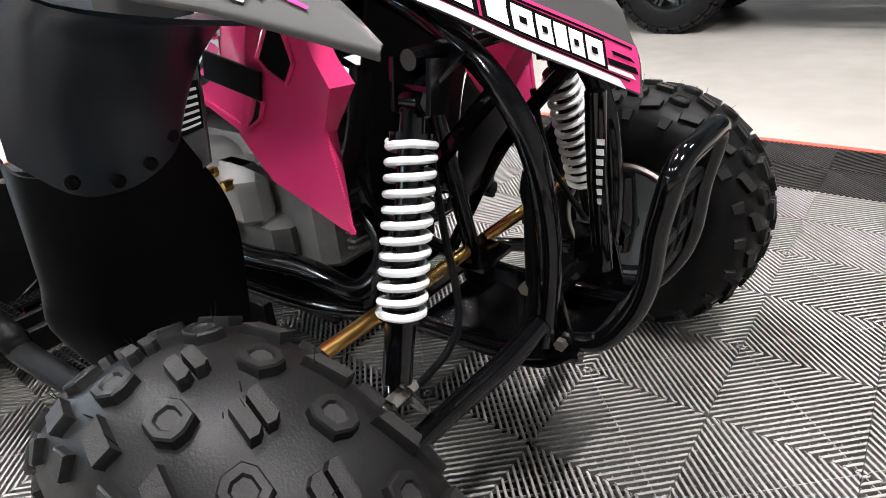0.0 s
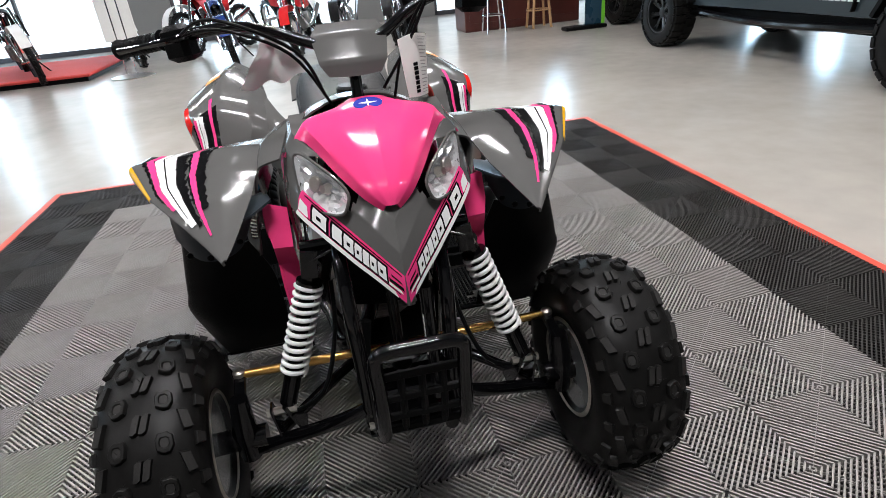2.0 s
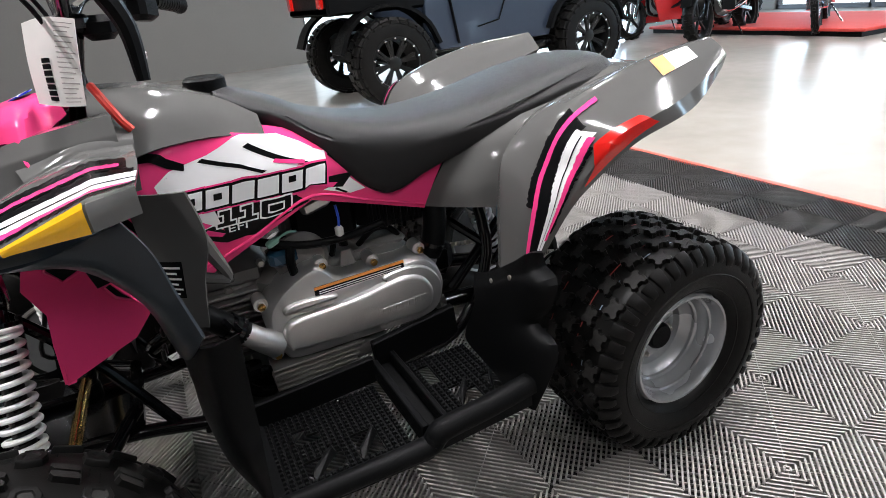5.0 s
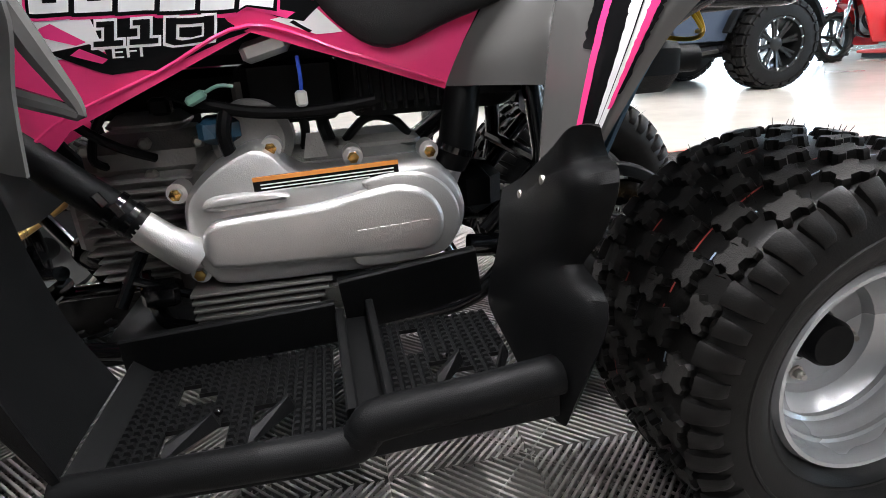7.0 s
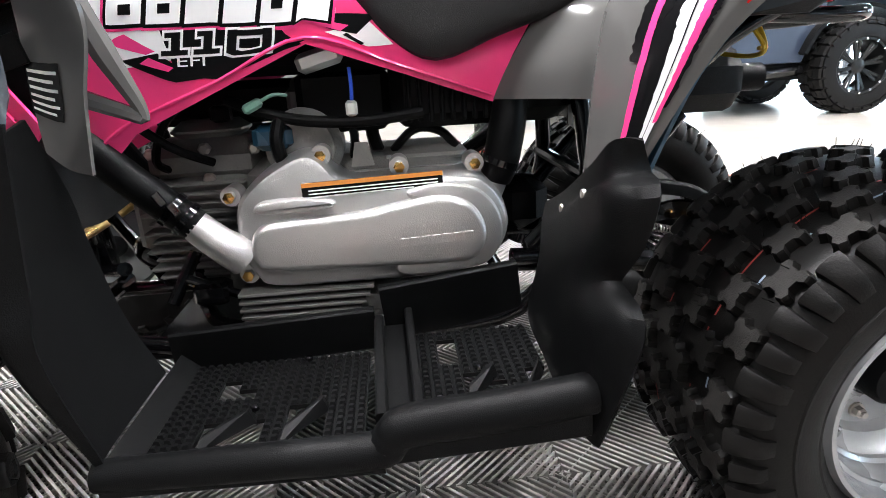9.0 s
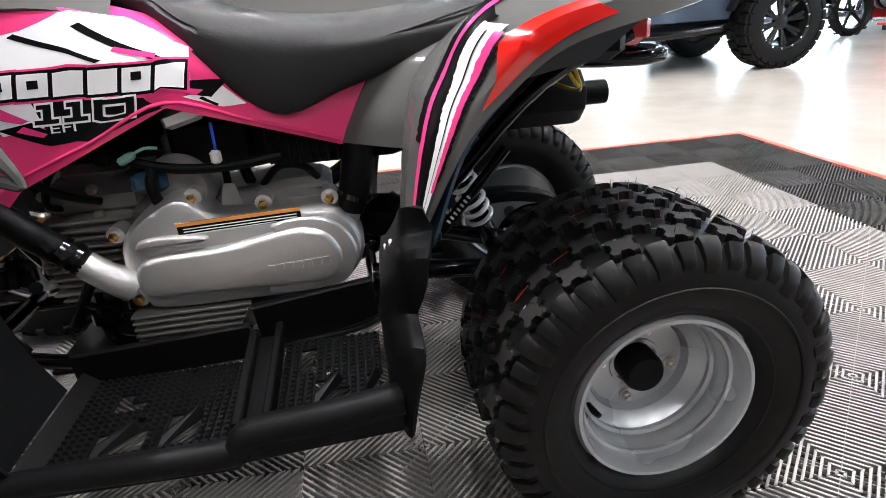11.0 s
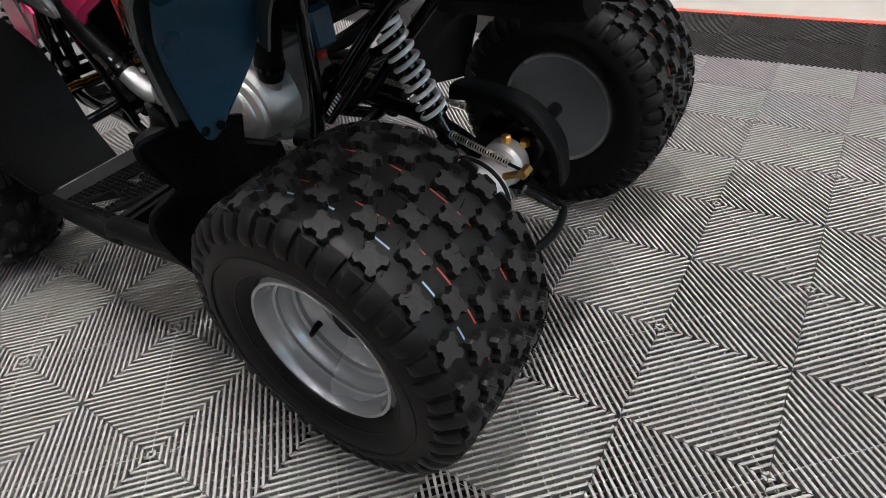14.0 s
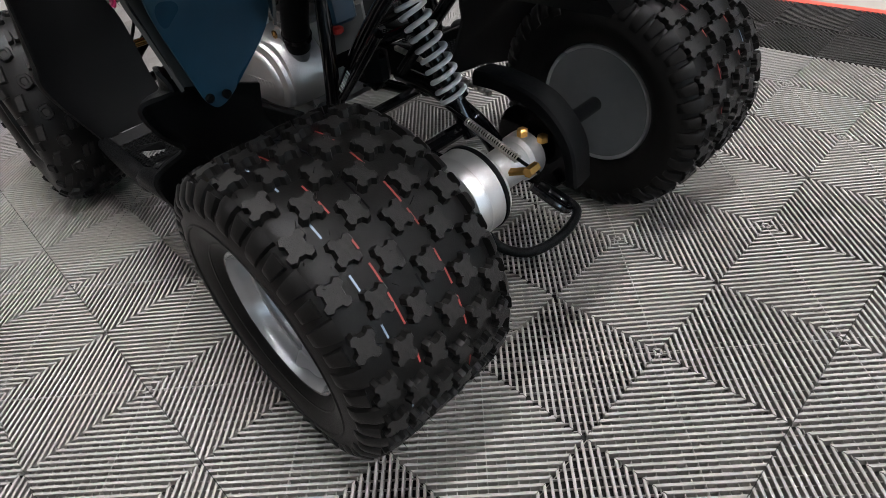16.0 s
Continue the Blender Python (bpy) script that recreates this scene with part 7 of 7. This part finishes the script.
    p("seat_back", block(-0.05, 0.10, -half + 0.32, half - 0.32, 0.75, 1.30, 0.05), VINYL)
    return v


utv("navy off-road utility vehicle with black wheels and cargo bed", -0.08, -2.20, -5.68, 0.80, NAVY, 0.37, "vehicles round the mat", plate=True)
utv("dark teal long off-road utility vehicle on knobbly tyres", 0.12, -2.78, 3.14, 0.82, TEAL, 0.335, "vehicles round the mat", bolts=False, spokes=7, marks=True)
utv("dark teal off-road utility vehicle with large black wheels", 3.25, 1.08, 3.42, 0.82, TEAL, 0.36, "vehicles round the mat", bolts=False, spokes=7)
utv("black off-road utility vehicle on knobbly tyres", -4.95, -7.10, 3.75, 0.80, BLACKP, 0.35, "vehicles round the mat", spokes=6, bolts=False)


def spoke_wheel(R, W, mag=False):
    tyre = lathe([(R - 0.075, -W * 0.3), (R - 0.05, -W * 0.5), (R - 0.02, -W * 0.46), (R, -W * 0.2), (R, W * 0.2), (R - 0.02, W * 0.46), (R - 0.05, W * 0.5), (R - 0.075, W * 0.3)], 44, True)
    knobs = []
    n = 30
    for k in range(n):
        a = 2 * math.pi * k / n
        for w in ((-0.3, 0.3) if k % 2 else (0.0,)):
            c, t = Vector((math.cos(a), 0, math.sin(a))), Vector((-math.sin(a), 0, math.cos(a)))
            pt = c * (R - 0.004) + Vector((0, w * W, 0))
            g = []
            for h, q in ((0, 1.0), (0.014, 0.8)):
                g += [pt + c * h + t * (x * 0.018 * q) + Vector((0, y * 0.20 * W * q, 0)) for x, y in ((-1, -1), (1, -1), (1, 1), (-1, 1))]
            knobs.append((g, [(0, 1, 2, 3), (4, 5, 6, 7), (0, 1, 5, 4), (1, 2, 6, 5), (2, 3, 7, 6), (3, 0, 4, 7)]))
    rim = [lathe([(R - 0.078, -W * 0.32), (R - 0.066, -W * 0.34), (R - 0.066, W * 0.34), (R - 0.078, W * 0.32), (R - 0.090, 0)], 44, True), lathe([(0.012, -0.06), (0.035, -0.055), (0.025, -0.03), (0.025, 0.03), (0.035, 0.055), (0.012, 0.06)], 18)]
    sp = []
    if mag:
        for k in range(5):
            a = 2 * math.pi * k / 5
            rim.append(bar((0.02 * math.cos(a), 0, 0.02 * math.sin(a)), ((R - 0.08) * math.cos(a + 0.1), 0, (R - 0.08) * math.sin(a + 0.1)), 0.035, 0.03, (0, 1, 0)))
    else:
        for k in range(28):
            a = 2 * math.pi * k / 28
            b = a + (0.35 if k % 2 else -0.35)
            y = 0.045 if k % 4 < 2 else -0.045
            sp.append(tube([(0.032 * math.cos(a), y, 0.032 * math.sin(a)), ((R - 0.08) * math.cos(b), 0, (R - 0.08) * math.sin(b))], 0.0022, 4, 1))
    return join(tyre, *knobs), join(*rim), (join(*sp) if sp else None)


BIKE = {}


def bike(label, xf, yf, heading, colour, kind, lean=8, group="motorcycles in the row", z0=None):
    """A motorcycle whose front wheel stands at (xf, yf); heading: degrees, the way it points."""
    R, W, base = {"dirt": (0.33, 0.085, 1.32), "small": (0.28, 0.085, 1.15), "road": (0.30, 0.15, 1.40), "sport": (0.30, 0.13, 1.38)}[kind]
    b = thing("motorcycle", xf, yf, FLOOR_Z if z0 is None else z0, label, "motorcycle", group)
    b.matrix_basis = pose(xf, yf, FLOOR_Z if z0 is None else z0, 0, 0, heading) @ pose(0, 0, 0, lean, 0, 0)
    mag = kind in ("road", "sport")
    if kind not in BIKE:
        t, r, s = spoke_wheel(R, W, mag)
        BIKE[kind] = [mesh_of("tyre", *t, sharp=40), mesh_of("rim", *r), mesh_of("spokes", *s) if s else None]
        for me, m in zip(BIKE[kind], (RUBBER, RIMB if mag else CHROME, CHROME)):
            if me:
                me.materials.append(m)
    for x in (0, -base):
        w = new("wheel", BIKE[kind][1])
        w.parent = b
        w.location = (x, 0, R)
        t = new("tyre", BIKE[kind][0])
        t.parent = w
        if BIKE[kind][2]:
            s = tagged(new("spokes", BIKE[kind][2]), kind="stuff")
            s.parent = w

    def p(name, geo, m, lab=""):
        return part(name, geo, m, b, lab)
    hz = 0.95 if kind != "small" else 0.82
    for sg in (1, -1):
        p("fork_leg", join(rod((0, sg * 0.085, R - 0.02), (-0.13, sg * 0.085, R + 0.32), 0.030, 12), rod((-0.13, sg * 0.085, R + 0.32), (-0.27, sg * 0.085, hz), 0.022, 12)), CHROME if kind != "road" else TUBE)
    p("front_fender", Surf([[(-0.02 + (R + 0.06) * math.cos(a), y * (1 - 0.3 * abs(y) * 0), R + 0.04 + (R + 0.06) * math.sin(a)) for a in np.linspace(0.35, 2.3, 6)] for y in (-0.065, 0.0, 0.065)]).shell(0.006, 14, 6, 1), colour if kind != "dirt" else WHITE)
    p("frame", join(tube([(-0.28, 0, hz - 0.08), (-0.38, 0, 0.55), (-0.45, 0, 0.32), (-0.85, 0, 0.30), (-0.95, 0, 0.60)], 0.025, 10, 4), tube([(-0.28, 0, hz - 0.06), (-0.60, 0, hz - 0.14), (-0.95, 0, 0.64), (-1.30, 0, 0.76)], 0.025, 10, 4)), TUBE)
    p("engine", block(-0.80, -0.46, -0.12, 0.12, 0.30, 0.52, 0.03), CASTD, "grey finned engine")
    p("clutch_cover", moved(lathe([(0.09, -0.14), (0.10, -0.12), (0.10, 0.12), (0.09, 0.14)], 24), Matrix.Translation((-0.70, 0, 0.42))), CASTD)
    p("cylinder", block(-0.60, -0.46, -0.06, 0.06, 0.51, 0.68, 0.01), CASTD)
    for k in range(6):
        p("cooling_fin", block(-0.62, -0.44, -0.075, 0.075, 0.53 + 0.025 * k, 0.543 + 0.025 * k, 0.004), CASTD)
    p("swing_arm", join(bar((-0.80, 0.07, 0.40), (-base, 0.075, R), 0.03, 0.05), bar((-0.80, -0.07, 0.40), (-base, -0.075, R), 0.03, 0.05)), CHROME if kind == "dirt" else TUBE)
    tankw = 0.13 if kind in ("road", "sport") else 0.09
    p("tank", Surf([[(-0.30, 0, hz - 0.04), (-0.33, tankw * 0.6, hz - 0.07), (-0.36, tankw * 0.7, hz - 0.20)], [(-0.48, 0, hz + 0.01), (-0.50, tankw, hz - 0.05), (-0.52, tankw * 1.1, hz - 0.24)], [(-0.72, 0, hz - 0.07), (-0.72, tankw * 0.8, hz - 0.10), (-0.72, tankw * 0.7, hz - 0.22)]]).shell(0.01, 10, 10, -1), colour)
    p("tank_side", Surf([[(-0.30, 0, hz - 0.04), (-0.33, -tankw * 0.6, hz - 0.07), (-0.36, -tankw * 0.7, hz - 0.20)], [(-0.48, 0, hz + 0.01), (-0.50, -tankw, hz - 0.05), (-0.52, -tankw * 1.1, hz - 0.24)], [(-0.72, 0, hz - 0.07), (-0.72, -tankw * 0.8, hz - 0.10), (-0.72, -tankw * 0.7, hz - 0.22)]]).shell(0.01, 10, 10, 1), colour)
    p("seat", tube([(-0.62, 0, hz - 0.06), (-0.85, 0, hz - 0.10), (-1.10, 0, hz - 0.06), (-1.32, 0, hz + 0.0)], [0.07, 0.10, 0.10, 0.05], 12, 4), VINYL)
    p("rear_fender", Surf([[(-1.05, y, hz - 0.10), (-1.30, y, hz - 0.03), (-1.52, y, hz - 0.02)] for y in (-0.07, 0, 0.07)]).shell(0.008, 8, 4, 1), colour)
    for sg in (1, -1):
        p("side_cover", prism([(-0.70, sg * 0.10, 0.56), (-0.95, sg * 0.11, 0.58), (-1.02, sg * 0.10, 0.78), (-0.75, sg * 0.10, 0.80)], (0, sg * 0.015, 0), 0.006), colour)
        if kind in ("dirt", "sport"):
            p("shroud", prism([(-0.22, sg * 0.13, hz - 0.10), (-0.40, sg * 0.16, hz - 0.38 - (0.15 if kind == "sport" else 0)), (-0.62, sg * 0.13, hz - 0.22 - (0.15 if kind == "sport" else 0)), (-0.55, sg * 0.12, hz - 0.06)], (0, sg * 0.015, 0), 0.006), colour)
    if kind == "road":
        for sg in (1, -1):
            p("saddlebag", block(-1.45, -1.02, sg * 0.24 - 0.09, sg * 0.24 + 0.09, 0.44, 0.78, 0.05), BLACKP)
            p("leg_shield", prism([(-0.30, sg * 0.16, 0.36), (-0.46, sg * 0.24, 0.34), (-0.56, sg * 0.22, 0.72), (-0.38, sg * 0.14, 0.76)], (0, sg * 0.02, 0), 0.006), BLACKP)
        p("passenger_seat", tube([(-0.95, 0, hz - 0.02), (-1.20, 0, hz + 0.02), (-1.42, 0, hz + 0.01)], [0.12, 0.15, 0.10], 14, 4), VINYL)
        p("headlamp", moved(lathe([(0.02, -0.16), (0.075, -0.12), (0.095, -0.02), (0.095, 0.0), (0.06, 0.012), (0.0, 0.016)], 24, axis="x"), Matrix.Translation((-0.12, 0, hz - 0.05))), CHROME)
        p("windshield", Surf([[(-0.20, y, hz + 0.02) for y in (-0.20, 0, 0.20)], [(-0.36, y * 0.9, hz + 0.34) for y in (-0.20, 0, 0.20)]]).shell(0.004, 8, 6, 1), TUBE)
    if kind == "sport":
        p("lower_fairing", join(*[prism([(-0.18, sg * 0.16, 0.84), (-0.32, sg * 0.17, 0.52), (-0.45, sg * 0.16, 0.20), (-0.96, sg * 0.15, 0.18), (-0.98, sg * 0.15, 0.42), (-0.72, sg * 0.16, 0.60), (-0.62, sg * 0.17, 0.86), (-0.32, sg * 0.17, 0.96)], (0, sg * 0.015, 0), 0.006) for sg in (1, -1)]), colour)
        p("nose_fairing", Surf([[(-0.02, 0, hz - 0.05), (-0.10, 0.10, hz - 0.08), (-0.28, 0.17, hz - 0.12)], [(-0.12, 0, hz + 0.14), (-0.18, 0.08, hz + 0.10), (-0.30, 0.14, hz + 0.04)]]).shell(0.01, 8, 6, 1), colour)
    p("handlebar", tube([(-0.34, 0.36, hz + 0.12), (-0.30, 0.20, hz + 0.11), (-0.27, 0.06, hz + 0.04), (-0.27, -0.06, hz + 0.04), (-0.30, -0.20, hz + 0.11), (-0.34, -0.36, hz + 0.12)], 0.012, 10, 5), TUBE)
    p("exhaust", tube([(-0.46, 0.06, 0.58), (-0.36, 0.11, 0.46), (-0.50, 0.14, 0.34), (-0.90, 0.15, 0.40), (-1.35, 0.16, 0.55)], [0.02, 0.02, 0.02, 0.035, 0.045], 12, 5), CHROME if kind != "sport" else TUBE)
    p("side_stand", rod((-0.75, 0.10, 0.30), (-0.68, 0.30 - lean * 0.006, 0.02 + 0.30 * math.sin(radians(-lean)) * 0), 0.010), TUBE)
    return b


bike("dark blue small motorcycle standing on the showroom floor", -4.95, -2.22, 8, BLUEB, "small", 9)
bike("red and black small motorcycle standing on the showroom floor", -5.60, -1.43, -12, REDB, "small", 9)
bike("black small motorcycle standing on the showroom floor", -5.55, -0.79, -10, BLACKP, "small", 8)
bike("black dirt bike standing on the showroom floor", -5.40, -0.06, -14, BLACKP, "small", 10)
bike("red dirt bike with a white front fender and chrome fork", -6.40, -3.70, 25, REDB, "dirt", 8)
bike("red dirt bike seen behind the row", -6.85, -3.05, -35, REDB, "dirt", 8)
bike("red dirt bike standing by the windows", -7.6, -1.2, 30, REDB, "dirt", 8)
bike("black cruiser motorcycle in front of the red platform", -4.55, -5.60, 15, BLACKP, "road", 7)
bike("white-forked dirt bike beside the red platform", -5.65, -4.78, 28, BLACKP, "dirt", 8)
bike("gloss red sport motorcycle with full fairing", -4.75, -7.00, 5, REDB, "sport", 7)
bike("gloss red sport motorcycle on the red platform", -5.9, -6.35, 20, REDB, "sport", 6, z0=FLOOR_Z + 0.10)

plat = thing("display_platform", -6.6, -5.9, FLOOR_Z, "low red carpeted display platform", "platform")
part("carpet_top", block(-1.15, 1.10, -1.5, 1.75, 0.06, 0.10, 0.012), CARPET, plat)
part("platform_base", block(-1.10, 1.05, -1.45, 1.70, 0.0, 0.06, 0.004), BLACKP, plat)
stand = thing("banner_stand", -5.45, -3.62, FLOOR_Z, "clear acrylic banner stand on a round base", "sign stand")
part("base_disc", lathe([(0.0, 0.0), (0.27, 0.0), (0.27, 0.012), (0.25, 0.018), (0.0, 0.020)], 36, axis="z"), STEEL, stand)
part("stand_post", join(rod((0.0, 0.06, 0.015), (0.0, 0.06, 1.9), 0.012), rod((0.0, -0.06, 0.015), (0.0, -0.06, 1.9), 0.012)), CHROME, stand)
part("panel", block(-0.006, 0.006, -0.20, 0.20, 0.45, 1.9, 0.003), PAPER, stand, "pale printed panel")

gb = thing("banner_sign", -4.85, 2.62, FLOOR_Z, "dark roll-up banner with a bright green edge", "sign stand")
part("banner_base", block(-0.10, 0.10, -0.45, 0.15, 0, 0.05, 0.01), BLACKP, gb)
part("banner_sheet", block(-0.01, 0.01, -0.14, 0.10, 0.05, 1.95, 0.003), INNERP, gb)
part("banner_edge", block(-0.012, 0.012, 0.10, 0.15, 0.05, 1.95, 0.003), GREENP, gb, "bright green edge")

counter = thing("service_counter", -6.25, 1.9, FLOOR_Z, "dark red wooden service counter", "counter")
part("counter_front", block(-0.3, 0.3, -0.85, 1.0, 0.0, 1.02, 0.01), MAHOG, counter)
part("counter_top", block(-0.36, 0.36, -0.90, 1.05, 1.02, 1.06, 0.008), MAHOG, counter)
for k in range(3):
    part("front_panel", block(0.30, 0.312, -0.78 + 0.6 * k, -0.26 + 0.6 * k, 0.12, 0.92, 0.004), MAHOG, counter)


def stool(x, y, m, label):
    s = thing("bar_stool", x, y, FLOOR_Z, label, "stool", "stools at the counter")
    part("seat", moved(lathe([(0.0, 0.70), (0.16, 0.70), (0.18, 0.72), (0.18, 0.75), (0.15, 0.77), (0.0, 0.775)], 24, axis="z"), Matrix.Identity(4)), VINYL if m is CHROME else m, s)
    for k in range(4):
        a = math.pi / 4 + k * math.pi / 2
        part("leg", rod((0.12 * math.cos(a), 0.12 * math.sin(a), 0.70), (0.20 * math.cos(a), 0.20 * math.sin(a), 0.0), 0.014 if m is CHROME else 0.020), m, s)
    ring = [(0.175 * math.cos(a), 0.175 * math.sin(a), 0.25) for a in np.linspace(0, 2 * math.pi, 25)]
    part("foot_ring", tube(ring, 0.010, 8, 1), m, s)


stool(-5.62, 1.40, CHROME, "chrome-legged bar stool with a black seat")
stool(-5.62, 2.10, OAK, "light oak bar stool")
# bright outdoors beyond the glass
GLOW = bpy.data.materials.new("bright_daylight")
GLOW.use_nodes = True
gnt = GLOW.node_tree
gnt.nodes.remove(gnt.nodes["Principled BSDF"])
em = gnt.nodes.new("ShaderNodeEmission")
em.inputs[0].default_value = (0.80, 0.92, 1.0, 1)
em.inputs[1].default_value = 2.2
gnt.links.new(em.outputs[0], gnt.nodes["Material Output"].inputs[0])
for nm, g in (("backdrop_west", block(X0 - 3.1, X0 - 3.0, Y0 - 3, Y1 + 3, -0.3, 5.0, 0.01)), ("backdrop_south", block(X0 - 3, X1, Y0 - 3.1, Y0 - 3.0, -0.3, 5.0, 0.01)), ("backdrop_north", block(X0 - 3, X1, Y1 + 3.0, Y1 + 3.1, -0.3, 5.0, 0.01))):
    tagged(part(nm, g, GLOW), "overexposed daylight outside the windows", kind="structure")

# ---- the display mat: interlocking ribbed tiles ----
S = 0.2
display_mat = thing("display_mat", 2.0, -1.2, FLOOR_Z, "grey ribbed interlocking tile mat with a charcoal border and orange-red edge", "floor mat")
tagged(display_mat, kind="structure")


def ribs_square(x0, y0, along):
    """Diagonal ribs over one square; along = +1: ribs run in the (1, -1) direction, else in (1, 1)."""
    verts, faces = [], []
    n = 28
    h = S / n
    for k in range(n):
        c = (k + 0.5) * 2 * h - S
        w = 0.0022
        prof = [(-w * 0.30, -0.0165), (-w * 0.30, -0.0020), (-w * 0.85, -0.0017), (-w, -0.0012), (-w * 0.72, -0.0006), (w * 0.72, -0.0006), (w, -0.0012), (w * 0.85, -0.0017), (w * 0.30, -0.0020), (w * 0.30, -0.0165)]
        ring = []
        for end in (0, 1):
            for off, z in prof:
                d = c + off * 1.41421
                if d >= 0:
                    a, b = (d + 0.0006, 0.0006), (S - 0.0006, S - d - 0.0006)
                else:
                    a, b = (0.0006, -d + 0.0006), (S + d - 0.0006, S - 0.0006)
                p = b if end else a
                ring.append((p[0], p[1], z))
        if abs(c) > S - h * 0.4:
            continue
        o = len(verts)
        m = len(prof)
        verts += ring
        faces += [(o + i, o + i + 1, o + m + i + 1, o + m + i) for i in range(m - 1)]
        faces += [tuple(o + i for i in range(m)), tuple(o + m + i for i in range(m))]
    for k in range(1, 20):
        c = (2 * k / 20 - 1) * S
        g = bar((max(0, c) + 0.001, min(S, S + c) - 0.001 if c < 0 else S - 0.001, -0.0095), (min(S, S + c) - 0.001 if c < 0 else S - 0.001, max(0, c) + 0.001, -0.0095), 0.0014, 0.005)
        o = len(verts)
        verts += [tuple(v) for v in g[0]]
        faces += [tuple(i + o for i in f) for f in g[1]]
    # a thin joining web over the middle of the ribs
    g = bar((0.004, S - 0.004, -0.0036), (S - 0.004, 0.004, -0.0036), 0.0014, 0.0036)
    o = len(verts)
    verts += [tuple(v) for v in g[0]]
    faces += [tuple(i + o for i in f) for f in g[1]]
    if along > 0:
        verts = [(S - x, y, z) for x, y, z in verts]
    return [(x + x0, y + y0, z) for x, y, z in verts], faces


def tile_mesh(name, material):
    geos = []
    for i in (0, 1):
        for j in (0, 1):
            geos.append(ribs_square(i * S - S, j * S - S, 1 if (i + j) % 2 == 0 else -1))
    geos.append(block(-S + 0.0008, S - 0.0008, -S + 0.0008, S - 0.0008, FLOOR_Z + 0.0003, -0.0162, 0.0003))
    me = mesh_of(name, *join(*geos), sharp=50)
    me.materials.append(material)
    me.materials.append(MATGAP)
    # base faces below the ribs get the painted gap shade
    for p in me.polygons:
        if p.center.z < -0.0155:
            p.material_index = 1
    return me


MAT_L = 10
light_tile, dark_tile = tile_mesh("tile", MATG), tile_mesh("tile_dark", MATD)
for i in range(-1, MAT_L + 1):
    for j in range(-1, 7):
        inner = 0 <= i < MAT_L and 0 <= j < 6
        t = new("tile", light_tile if inner else dark_tile)
        t.parent = display_mat
        t.location = (i * 0.4 + 0.2 - 2.0, -j * 0.4 - 0.2 + 1.2, -FLOOR_Z)
XA, XB, YA, YB = -0.4, MAT_L * 0.4 + 0.4, -2.8, 0.4
RW = 0.055
for (ax, ay), (bx, by), (nx, ny) in (((XA, YA), (XB, YA), (0, -1)), ((XB, YA), (XB, YB), (1, 0)), ((XB, YB), (XA, YB), (0, 1)), ((XA, YB), (XA, YA), (-1, 0))):
    L = math.hypot(bx - ax, by - ay)
    cnt = round(L / 0.4)
    for k in range(cnt):
        p, q = k / cnt, (k + 1) / cnt
        e = 0.0006
        pa = Vector((ax + (bx - ax) * p, ay + (by - ay) * p, 0))
        qa = Vector((ax + (bx - ax) * q, ay + (by - ay) * q, 0))
        d = (qa - pa).normalized()
        o = Vector((nx, ny, 0))
        pa2, qa2 = pa + d * e, qa - d * e
        ext0 = d * (-RW if k == 0 else 0)
        ext1 = d * (RW if k == cnt - 1 else 0)
        off = Vector((2.0, -1.2, FLOOR_Z))
        flat = 0.030 / RW
        top = [(pa2, -0.0006), (qa2, -0.0006), (qa2 + (o * RW + ext1) * flat, -0.0010), (pa2 + (o * RW + ext0) * flat, -0.0010), (qa2 + o * RW + ext1, FLOOR_Z + 0.003), (pa2 + o * RW + ext0, FLOOR_Z + 0.003)]
        v = [a + Vector((0, 0, z)) for a, z in top]
        v += [Vector((a.x, a.y, FLOOR_Z + 0.0004)) for a, z in top]
        part("edge_ramp", ([a - off for a in v], [(0, 1, 2, 3), (3, 2, 4, 5), (6, 9, 8, 7), (9, 11, 10, 8), (0, 6, 7, 1), (1, 7, 8, 2), (2, 8, 10, 4), (4, 10, 11, 5), (5, 11, 9, 3), (3, 9, 6, 0)]), EDGE, display_mat, sharp=20)
